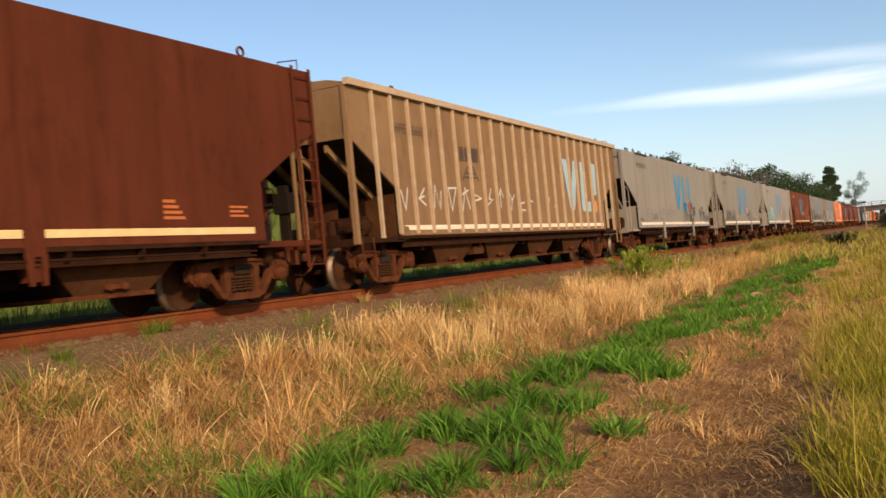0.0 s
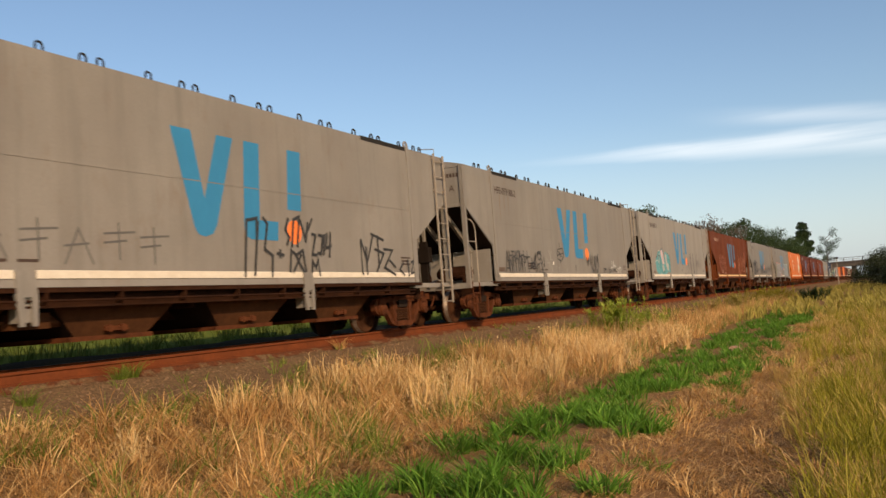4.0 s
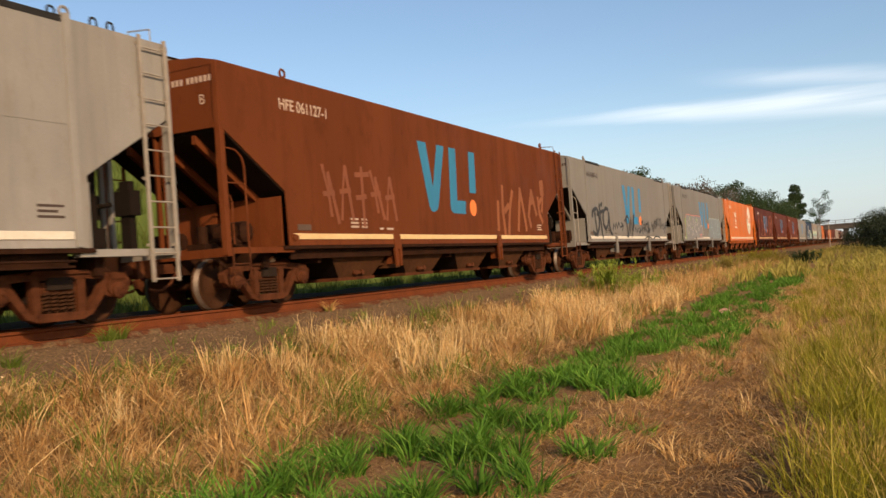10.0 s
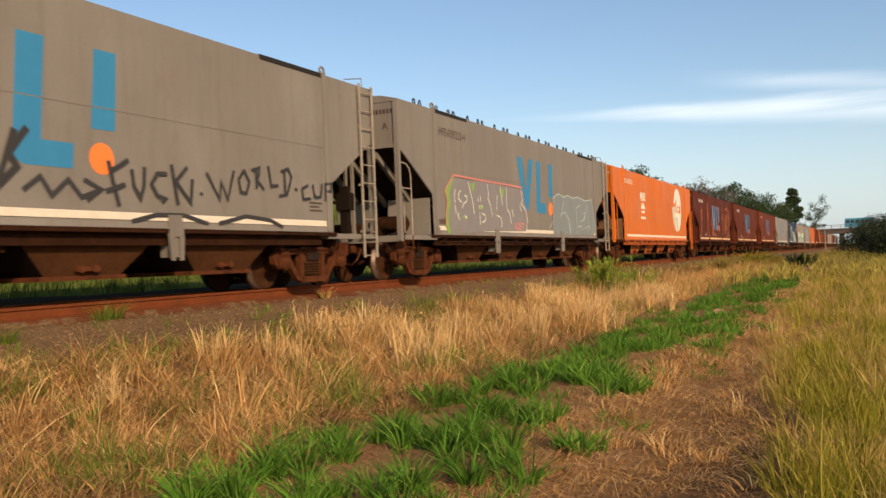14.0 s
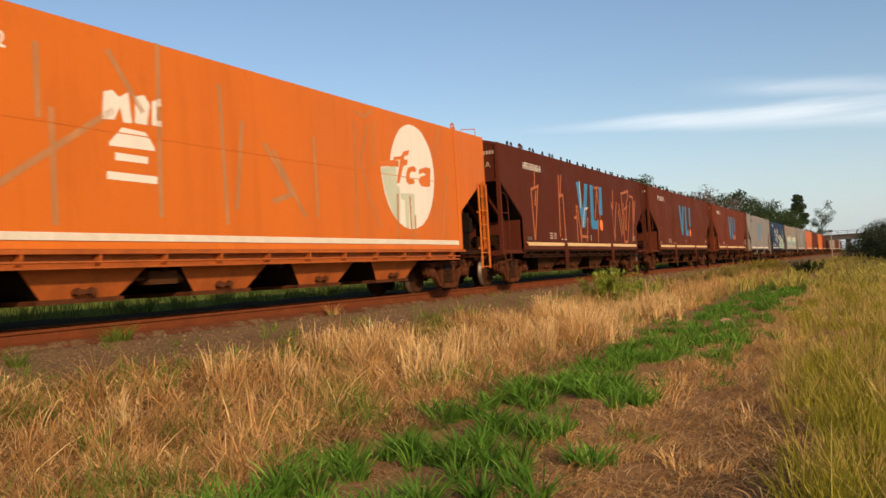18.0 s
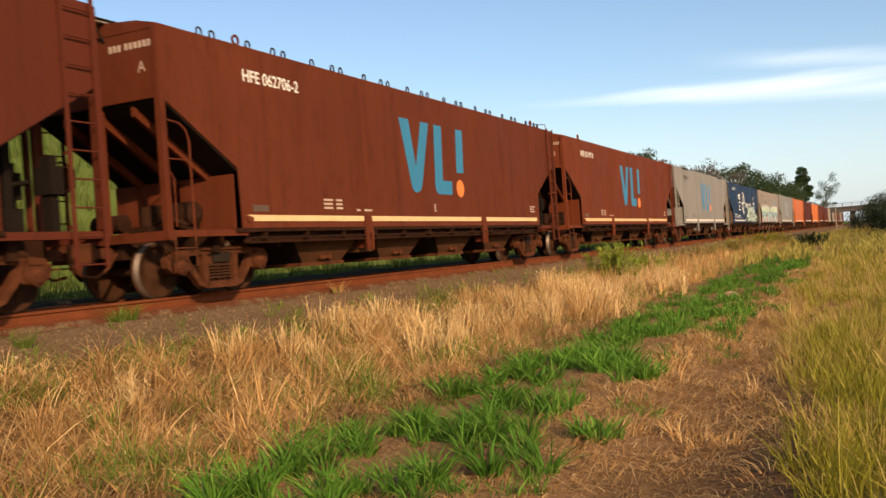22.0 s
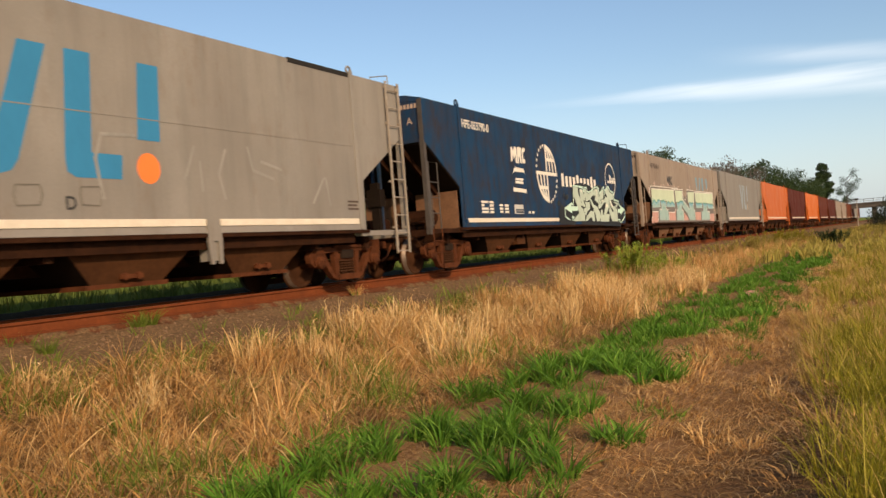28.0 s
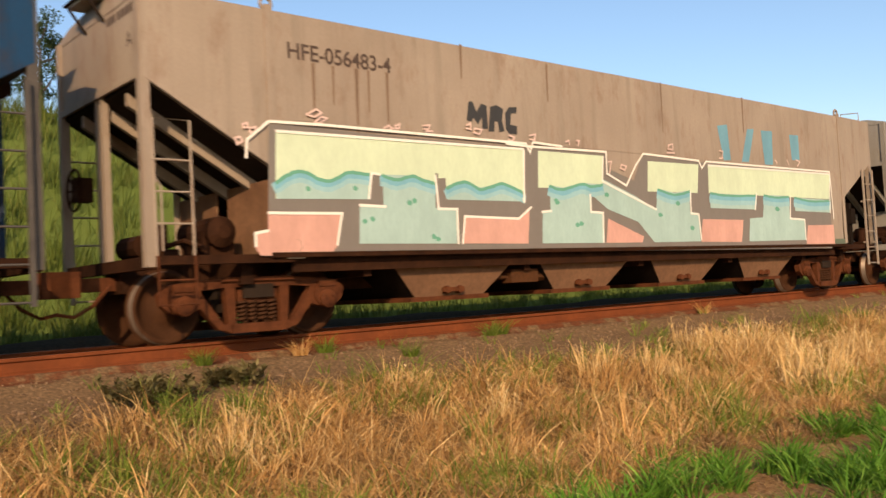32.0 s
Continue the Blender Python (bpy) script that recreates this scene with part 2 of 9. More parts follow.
M_YSTRIPE = plain("yellowed_stripe", (0.72, 0.5, 0.24), (0.45, 0.26, 0.12), 0.6, 0, 3.5, 0.4, relief=0.05)
M_STEEL = plain("pale_dirty_steel", (0.33, 0.28, 0.22), (0.2, 0.15, 0.11), 0.6, 0.1, 6, 0.5)
M_DARK = plain("black_rubber_grime", (0.03, 0.027, 0.025), (0.015, 0.014, 0.013), 0.8, 0, 6, 0.5, spec=0.05)
# ribs coloured paler than the body for the sunlight they catch
M_RIB = plain("pale_sunlit_rib", (0.42, 0.31, 0.20), (0.26, 0.17, 0.10), 0.6, 0, 3, 0.5)
# near-black steel; on the hopper slopes it paints in the underside shade
M_NEARBLACK = plain("near_black_steel", (0.016, 0.011, 0.008), (0.008, 0.006, 0.005), 0.9, 0, 2.5, 0.6, spec=0.03)
# dirty steel, its colour darkened further for the shade under the wagon ends
M_SHADEGRIME = plain("shaded_grimy_steel", (0.026, 0.017, 0.012), (0.013, 0.009, 0.007), 0.85, 0, 2.5, 0.6, spec=0.05)

# ---------------- mesh helpers ----------------
def box(bm, x0, x1, y0, y1, z0, z1):
    v = [bm.verts.new(c) for c in ((x0, y0, z0), (x1, y0, z0), (x1, y1, z0), (x0, y1, z0), (x0, y0, z1), (x1, y0, z1), (x1, y1, z1), (x0, y1, z1))]
    for f in ((3, 2, 1, 0), (4, 5, 6, 7), (0, 1, 5, 4), (1, 2, 6, 5), (2, 3, 7, 6), (3, 0, 4, 7)):
        bm.faces.new([v[i] for i in f])


def prism(bm, outline, x0, x1, axis="x"):
    """Extrude an outline (pairs) between x0 and x1. axis x: pairs are (y, z); axis y: pairs are (x, z)."""
    put = (lambda p, q: (q, p[0], p[1])) if axis == "x" else (lambda p, q: (p[0], q, p[1]))
    a = [bm.verts.new(put(p, x0)) for p in outline]
    b = [bm.verts.new(put(p, x1)) for p in outline]
    n = len(outline)
    bm.faces.new(a[::-1])
    bm.faces.new(b)
    for i in range(n):
        bm.faces.new((a[i], a[(i + 1) % n], b[(i + 1) % n], b[i]))


def tube(bm, pts, r, seg=8, caps=True):
    pts = [Vector(p) for p in pts]
    rings = []
    side = None
    for i, p in enumerate(pts):
        d = (pts[min(i + 1, len(pts) - 1)] - pts[max(i - 1, 0)]).normalized()
        if side is None:
            side = d.orthogonal().normalized()
        side = (side - d * side.dot(d)).normalized()
        up = d.cross(side)
        rr = r[i] if isinstance(r, (list, tuple)) else r
        rings.append([bm.verts.new(p + (side * math.cos(2 * math.pi * k / seg) + up * math.sin(2 * math.pi * k / seg)) * rr) for k in range(seg)])
    for a, b in zip(rings, rings[1:]):
        for k in range(seg):
            bm.faces.new((a[k], a[(k + 1) % seg], b[(k + 1) % seg], b[k]))
    if caps:
        bm.faces.new(rings[0][::-1])
        bm.faces.new(rings[-1])


def lathe_x(bm, profile, seg=32, mats=None):
    """Revolve (x, r) pairs about the x axis. mats: a material index for each ring of faces."""
    rings = [[bm.verts.new((x, r * math.cos(2 * math.pi * k / seg), r * math.sin(2 * math.pi * k / seg))) for k in range(seg)] for x, r in profile]
    for i, (a, b) in enumerate(zip(rings, rings[1:])):
        for k in range(seg):
            f = bm.faces.new((a[k], a[(k + 1) % seg], b[(k + 1) % seg], b[k]))
            f.smooth = True
            if mats:
                f.material_index = mats[i]
    bm.faces.new(rings[0][::-1])
    bm.faces.new(rings[-1])


MESHES = {}


def mesh_of(key, build, *mats):
    """A mesh made once for each key and set of materials, then shared."""
    full = (key,) + tuple(m.name for m in mats)
    if full not in MESHES:
        bm = bmesh.new()
        build(bm)
        bmesh.ops.recalc_face_normals(bm, faces=bm.faces)
        me = bpy.data.meshes.new(key)
        bm.to_mesh(me)
        bm.free()
        for m in mats:
            me.materials.append(m)
        MESHES[full] = me
    return MESHES[full]


def part(name, me, parent, label="", at=(0, 0, 0), turn=0.0):
    ob = new(name, me)
    ob.parent = parent
    ob.location = at
    ob.rotation_euler = (0, 0, turn)
    if label:
        tagged(ob, label)
    return ob


def soften(bm, w=0.01, seg=1):
    bmesh.ops.bevel(bm, geom=[e for e in bm.edges if e.calc_face_angle(0) > 0.5], offset=w, segments=seg, affect="EDGES", clamp_overlap=True)


# ---------------- the train ----------------
RAIL_Z, TRACK_X = 1.114, -10.55
W2, TOP, LB = 1.345, 4.03, 17.5          # half width, eaves height over rail, body length


def side_outline(L, rise=2.95, cut=1.63, low=1.98, sill=1.0):
    h = L / 2
    return [(-h, TOP), (-h, rise), (-h + cut, low), (-h + cut + 0.03, sill), (h - cut - 0.03, sill), (h - cut, low), (h, rise), (h, TOP)]


def wagon_shell(w, L, body, kind, posts=None, squared=False):
    h = L / 2
    for sx in (1, -1):
        def sheet(bm):
            prism(bm, side_outline(L), W2 - 0.02, W2)
        part("side_panel", mesh_of(f"side_panel_{L}", sheet, body), w, turn=0 if sx > 0 else math.pi)

    def roof(bm):
        prism(bm, [(-W2 + 0.003, TOP + 0.002), (-0.95, TOP + 0.10), (-0.4, TOP + 0.15), (0.4, TOP + 0.15), (0.95, TOP + 0.10), (W2 - 0.003, TOP + 0.002), (W2 - 0.04, TOP - 0.05), (-W2 + 0.04, TOP - 0.05)], -h, h, "y")
    part("roof", mesh_of(f"roof_{L}", roof, body), w)
    for turn in (0, math.pi):
        def end(bm):
            prism(bm, [(-W2 + 0.022, 2.97), (W2 - 0.022, 2.97), (W2 - 0.022, TOP - 0.06), (-W2 + 0.022, TOP - 0.06)], -h + 0.004, -h + 0.03, "y")
            box(bm, -W2 + 0.03, W2 - 0.03, -h - 0.03, -h + 0.002, 2.95, 3.03)
        part("end_panel", mesh_of(f"end_panel_{L}", end, body), w, turn=turn)

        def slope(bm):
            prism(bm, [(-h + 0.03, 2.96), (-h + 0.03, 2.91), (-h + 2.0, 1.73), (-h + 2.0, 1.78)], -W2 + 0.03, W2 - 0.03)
        part("slope_sheet", mesh_of(f"slope_sheet_{L}", slope, M_SHADEGRIME), w, turn=turn)
        for k, x in enumerate((-0.72, 0.0, 0.72)):
            def beam(bm):
                prism(bm, [(-h + 0.06, 2.89), (-h + 0.06, 2.74), (-h + 1.72, 1.74), (-h + 1.72, 1.89)], -0.04, 0.04)
            part("slope_rib", mesh_of(f"slope_rib_{L}", beam, M_UNDER if posts else body), w, at=(x if turn == 0 else -x, 0, 0), turn=turn)

        def hoop(bm):
            tube(bm, [(0, h - 0.18, TOP), (0, h - 0.18, TOP + 0.22), (-0.42, h - 0.18, TOP + 0.26), (-0.42, h - 0.18, TOP + 0.08)], 0.013, 5)
        for x0 in (W2 - 0.12, 0.55):
            part("roof_grab_iron", mesh_of(f"roof_grab_{L}", hoop, body), w, at=(x0 if turn == 0 else -x0, 0, 0), turn=turn)

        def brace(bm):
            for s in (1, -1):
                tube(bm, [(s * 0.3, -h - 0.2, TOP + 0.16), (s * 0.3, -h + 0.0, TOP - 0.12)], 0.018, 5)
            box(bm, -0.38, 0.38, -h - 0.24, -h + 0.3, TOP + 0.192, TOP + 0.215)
        part("walkway_brace", mesh_of(f"walkway_brace_{L}", brace, M_SHADEGRIME), w, turn=turn)

        def bulk(bm):
            box(bm, -0.56, 0.56, -h + 1.55, -h + 1.58, 1.0, 1.90)
        plate = M_HOPL if squared else M_HOP if kind == "ribbed" else body
        for x in (0.72, -0.72):
            part("bulkhead", mesh_of(f"bulkhead_{L}", bulk, plate), w, at=(x, 0, 0), turn=turn)

        def lug(bm):
            ring = [(W2 - 0.01, -h + 1.80 + 0.085 * math.cos(k * math.pi / 6), 1.10 + 0.085 * math.sin(k * math.pi / 6)) for k in range(13)]
            tube(bm, ring, 0.04, 6)
            box(bm, W2 - 0.03, W2 + 0.012, -h + 1.68, -h + 1.92, 0.94, 1.03)
        part("jacking_lug", mesh_of(f"jacking_lug_{L}", lug, body), w, turn=turn)

        def deck(bm):
            box(bm, -0.28, 0.28, -h + 0.1, -h + 2.3, 0.62, 0.98)
            box(bm, -1.1, 1.1, -h + 1.2, -h + 1.36, 0.66, 0.95)
        part("end_platform", mesh_of(f"end_platform_{L}", deck, M_UNDER), w, turn=turn)

        def frame_edge(bm):
            box(bm, -W2 + 0.01, W2 - 0.01, -h - 0.02, -h + 0.1, 0.86, 1.0)
            for s in (1, -1):
                box(bm, s * (W2 - 0.09) - 0.08, s * (W2 - 0.09) + 0.08, -h + 0.1, -h + 1.80, 0.90, 1.0)
        part("platform_edge", mesh_of(f"platform_edge_{L}", frame_edge, M_UNDER if squared or kind == "ribbed" else body), w, turn=turn)
        for x in (W2 - 0.055, -W2 + 0.055):
            def post(bm):
                box(bm, -0.05, 0.05, -h - 0.035, -h + 0.075, 0.88, TOP - 0.02)
                soften(bm, 0.008)
            part("corner_post", mesh_of(f"corner_post_{L}", post, posts or body), w, at=(x if turn == 0 else -x, 0, 0), turn=turn)
        for x in (0.09, -0.09):
            def strut(bm):
                box(bm, -0.03, 0.03, -h + 0.0, -h + 0.08, 1.0, 2.95)
            part("end_strut", mesh_of(f"end_strut_{L}", strut, body), w, at=(x if turn == 0 else -x, 0, 0), turn=turn)


def ladder(w, L, mat, turn, top=TOP + 0.03):
    """Side ladder at the right-hand end of a side, its rungs bolted on."""
    h = L / 2
    y0, y1 = h - 0.60, h - 0.10

    def stiles(bm):
        for y in (y0, y1):
            box(bm, W2 + 0.045, W2 + 0.075, y - 0.028, y + 0.028, 0.52, top)
            for z in (1.05, 2.0, 3.2, 3.95):
                if z > top:
                    continue
                box(bm, W2 - 0.02, W2 + 0.05, y - 0.02, y + 0.02, z - 0.02, z + 0.02)
    lad = part("ladder", mesh_of(f"ladder_{L}_{top}", stiles, mat), w, "side ladder with two flat stiles", turn=turn)

    def rung(bm):
        tube(bm, [(W2 + 0.06, y0, 0), (W2 + 0.06, y1, 0)], 0.013, 6)
    me = mesh_of(f"rung_{L}", rung, mat)
    for k in range(int((top - 0.56) / 0.37) + 1):
        part("rung", me, lad, at=(0, 0, 0.56 + k * 0.37))


def handrail(w, L, mat, turn, squared):
    h = L / 2

    def rail(bm):
        x = W2 - 0.01
        arc = [(x, -h + 0.1, 2.62), (x, -h + 0.32, 2.6), (x, -h + 0.47, 2.5), (x, -h + 0.53, 2.34), (x, -h + 0.53, 1.0)]
        if squared:
            arc = [(x, -h + 0.09, 1.0), (x, -h + 0.09, 2.5), (x, -h + 0.52, 2.5), (x, -h + 0.52, 1.0)]
            for z in (1.35, 1.7):
                tube(bm, [(x, -h + 0.09, z), (x, -h + 0.52, z)], 0.012, 6)
        tube(bm, arc, 0.016, 6)
        tube(bm, [(x, -h + 0.06, 2.05), (x, -h + 0.53, 2.05)], 0.014, 6)
        tube(bm, [(x, -h + 0.16, 1.05), (x, -h + 0.16, 1.75), (x, -h + 0.1, 1.85)], 0.012, 6)
    part("handrail", mesh_of(f"handrail_{L}_{squared}", rail, mat), w, "bent tubular handrail", turn=turn)


def stirrup(w, L, mat, turn):
    h = L / 2

    def step(bm):
        y0, y1 = -h + 0.1, -h + 0.53
        x = W2 - 0.005
        tube(bm, [(x, y0, 1.0), (x, y0, 0.46), (x, y1, 0.46), (x, y1, 1.0)], 0.017, 6)
        tube(bm, [(x, y0, 0.73), (x, y1, 0.73)], 0.014, 6)
    part("stirrup_step", mesh_of(f"stirrup_{L}", step, mat), w, turn=turn)


def sill(w, L, body, stripe, brackets, rod, under):
    h = L / 2
    a, b = -h + 1.82, h - 1.93

    def channel(bm):
        box(bm, W2 - 0.12, W2 + 0.035, a - 0.35, b + 0.35, 0.955, 1.015)
        box(bm, W2 - 0.14, W2 - 0.10, a, b, 0.78, 0.955)
        if rod:
            box(bm, W2 - 0.10, W2 + 0.02, a, b, 0.765, 0.795)
            tube(bm, [(W2 + 0.03, a, 0.85), (W2 + 0.03, b, 0.85)], 0.018, 6)
            k = a + 0.4
            while k < b:
                box(bm, W2 - 0.10, W2 + 0.04, k - 0.012, k + 0.012, 0.79, 0.96)
                k += 1.22
    for turn in (0, math.pi):
        part("side_sill", mesh_of(f"side_sill_{L}_{rod}", channel, under), w, turn=turn)
        if stripe is None:
            continue
        # painted sill strip, broken where the brackets stand
        cuts = [a - 0.02] + [c for c in brackets] + [b + 0.02]
        for i, (u, v) in enumerate(zip(cuts, cuts[1:])):
            u2, v2 = u + (0.16 if i else 0), v - (0.16 if i < len(cuts) - 2 else 0)

            def strip(bm):
                prism(bm, [(W2 + 0.002, 1.13), (W2 + 0.016, 1.13), (W2 + 0.016, 1.225), (W2 + 0.002, 1.235)], u2, v2, "y")
            part("sill_stripe", mesh_of(f"stripe_{L}_{u2:.2f}_{v2:.2f}", strip, stripe), w, "painted stripe along the sill, scuffed", turn=turn)

        def lower(bm):
            prism(bm, [(W2 + 0.002, 1.02), (W2 + 0.03, 1.02), (W2 + 0.002, 1.12)], a - 0.02, b + 0.02, "y")
        part("sill_ledge", mesh_of(f"ledge_{L}", lower, body), w, turn=turn)
        for y in brackets:
            def arm(bm):
                prism(bm, [(y - 0.16, 1.22), (y - 0.16, 0.9), (y - 0.12, 0.55), (y - 0.06, 0.55), (y - 0.05, 0.9), (y + 0.05, 0.9), (y + 0.06, 0.55), (y + 0.12, 0.55), (y + 0.14, 0.9), (y + 0.1, 1.22)], W2 + 0.004, W2 + 0.05)
                box(bm, W2 - 0.25, W2 + 0.01, y - 0.05, y + 0.05, 0.60, 0.92)
            part("lifting_bracket", mesh_of(f"bracket_{L}_{y:.2f}", arm, body), w, turn=turn)

        def jack(bm):
            box(bm, W2 - 0.02, W2 + 0.03, a - 0.12, a + 0.1, 1.02, 1.2)
            tube(bm, [(W2 + 0.02, a - 0.04, 1.16), (W2 + 0.055, a - 0.04, 1.16)], 0.06, 10)
        part("tow_eye", mesh_of(f"tow_eye_{L}", jack, body), w, turn=turn)


def hopper(w, y, half, mat):
    def pocket(bm):
        t, lo = half, half * 0.50
        up = [(-1.2, -t, 0.99), (1.2, -t, 0.99), (1.2, t, 0.99), (-1.2, t, 0.99)]
        dn = [(-0.98, -lo, 0.38), (0.98, -lo, 0.38), (0.98, lo, 0.38), (-0.98, lo, 0.38)]
        va, vb = [bm.verts.new(c) for c in up], [bm.verts.new(c) for c in dn]
        for i in range(4):
            f = bm.faces.new((va[i], va[(i + 1) % 4], vb[(i + 1) % 4], vb[i]))
            f.material_index = 1 if i in (0, 2) else 0      # end slopes coloured near-black as the shade between pockets, dusty faces
        bm.faces.new(vb)
        bm.faces.new(va[::-1])
    hp = part("hopper", mesh_of(f"hopper_{half}", pocket, mat, M_NEARBLACK), w, at=(0, y, 0))

    def gate(bm):
        box(bm, -1.0, 1.0, -half * 0.57, half * 0.57, 0.32, 0.385)
        for s in (1, -1):
            for k in (-0.12, 0.12):
                tube(bm, [(s * 0.98, k, 0.47), (s * 1.09, k, 0.47)], 0.055, 8)
            box(bm, s * 1.06 - 0.02, s * 1.06 + 0.02, -0.2, 0.2, 0.44, 0.5)
    part("outlet_gate", mesh_of(f"gate_{half}", gate, M_BOGIE), hp)


def wheel_mesh():
    def build(bm):
        for s in (1, -1):
            prof = [(0.435, 0.10), (0.46, 0.14), (0.465, 0.30), (0.452, 0.375), (0.452, 0.458), (0.478, 0.460), (0.487, 0.432), (0.585, 0.424), (0.592, 0.40), (0.588, 0.366), (0.53, 0.352), (0.525, 0.2), (0.60, 0.13), (0.60, 0.09)]
            tags = [0, 0, 0, 0, 0, 0, 1, 0, 0, 0, 0, 0, 0]
            lathe_x(bm, [(s * x, r) for x, r in prof], 36, tags)
        lathe_x(bm, [(-0.95, 0.07), (-0.6, 0.075), (-0.3, 0.07), (0.3, 0.07), (0.6, 0.075), (0.95, 0.07)], 16)
    return mesh_of("wheelset", build, M_WHEEL, M_TREAD)


WHEELS = []


def bogie(w, y, near):
    def frame_mesh(bm):
        prism(bm, [(-1.16, 0.58), (-0.9, 0.60), (-0.45, 0.63), (0.45, 0.63), (0.9, 0.60), (1.16, 0.58), (1.14, 0.68), (0.92, 0.71), (0.45, 0.74), (-0.45, 0.74), (-0.92, 0.71), (-1.14, 0.68)], 0.88, 1.0)
        prism(bm, [(-0.50, 0.14), (-0.36, 0.09), (0.36, 0.09), (0.50, 0.14), (0.44, 0.20), (-0.44, 0.20)], 0.88, 1.0)
        for s in (1, -1):
            turned = lambda pts: [(s * a, b) for a, b in pts][::s]
            prism(bm, turned([(0.30, 0.18), (0.40, 0.18), (0.43, 0.65), (0.30, 0.65)]), 0.885, 0.995)
            prism(bm, turned([(0.40, 0.12), (0.52, 0.14), (0.84, 0.50), (0.72, 0.56)]), 0.883, 0.997)
            prism(bm, turned([(0.70, 0.42), (0.84, 0.36), (1.10, 0.36), (1.21, 0.45), (1.24, 0.58), (1.14, 0.67), (0.74, 0.66)]), 0.886, 0.994)
        for yy in (-0.96, 0.96):
            tube(bm, [(0.90, yy, 0.50), (1.03, yy, 0.50)], 0.17, 12)
            box(bm, 0.98, 1.05, yy - 0.12, yy + 0.12, 0.60, 0.68)
        box(bm, 0.86, 1.03, -0.36, 0.36, 0.09, 0.20)
        box(bm, 0.86, 0.97, -0.26, 0.26, 0.46, 0.60)
        prism(bm, [(-0.5, 0.70), (0.5, 0.70), (0.44, 0.75), (-0.44, 0.75)], 0.86, 1.04)
    fm = mesh_of("side_frame", frame_mesh, M_BOGIE)

    def core(bm):
        box(bm, -1.02, 1.02, -0.2, 0.2, 0.50, 0.66)
        box(bm, -0.3, 0.3, -0.26, 0.26, 0.62, 0.86)
        for s in (1, -1):
            box(bm, -0.85, 0.85, s * 0.33 - 0.05, s * 0.33 + 0.05, 0.34, 0.44)
            for x in (0.5, -0.5):
                box(bm, x - 0.08, x + 0.08, s * 0.36 - 0.05, s * 0.36 + 0.09, 0.28, 0.5)
    b = part("bogie", mesh_of("bogie_core", core, M_SHADEGRIME), w, "rusty cast bogie with two axles", at=(0, y, 0))
    for turn in (0, math.pi):
        part("side_frame", fm, b, turn=turn)

    def cap(bm):
        tube(bm, [(1.03, 0, 0), (1.075, 0, 0), (1.09, 0, 0)], [0.12, 0.115, 0.08], 14)
        for k in range(3):
            a = 2 * math.pi * k / 3 + 0.5
            tube(bm, [(1.08, 0.06 * math.cos(a), 0.06 * math.sin(a)), (1.105, 0.06 * math.cos(a), 0.06 * math.sin(a))], 0.016, 6)

    def spring(bm):
        pts = [(0.94 + 0.055 * math.cos(k * 0.9), 0.055 * math.sin(k * 0.9), 0.21 + 0.25 * k / 36) for k in range(37)]
        tube(bm, pts, 0.018, 5)
    for turn in (0, math.pi):
        for yy in (-0.96, 0.96):
            c = part("bearing_cap", mesh_of("bearing_cap", cap, M_BOGIE), b, turn=turn)
            c.location = (0, yy, 0.44)
        for yy in (-0.2, -0.07, 0.07, 0.2):
            part("spring", mesh_of("spring", spring, M_WHEEL), b, at=(0, yy, 0), turn=turn)
    for yy in (-0.96, 0.96):
        ws = part("wheelset", wheel_mesh(), b, "solid rusty wheels with bright worn treads", at=(0, yy, 0.43))
        if near:
            WHEELS.append((ws, yy))


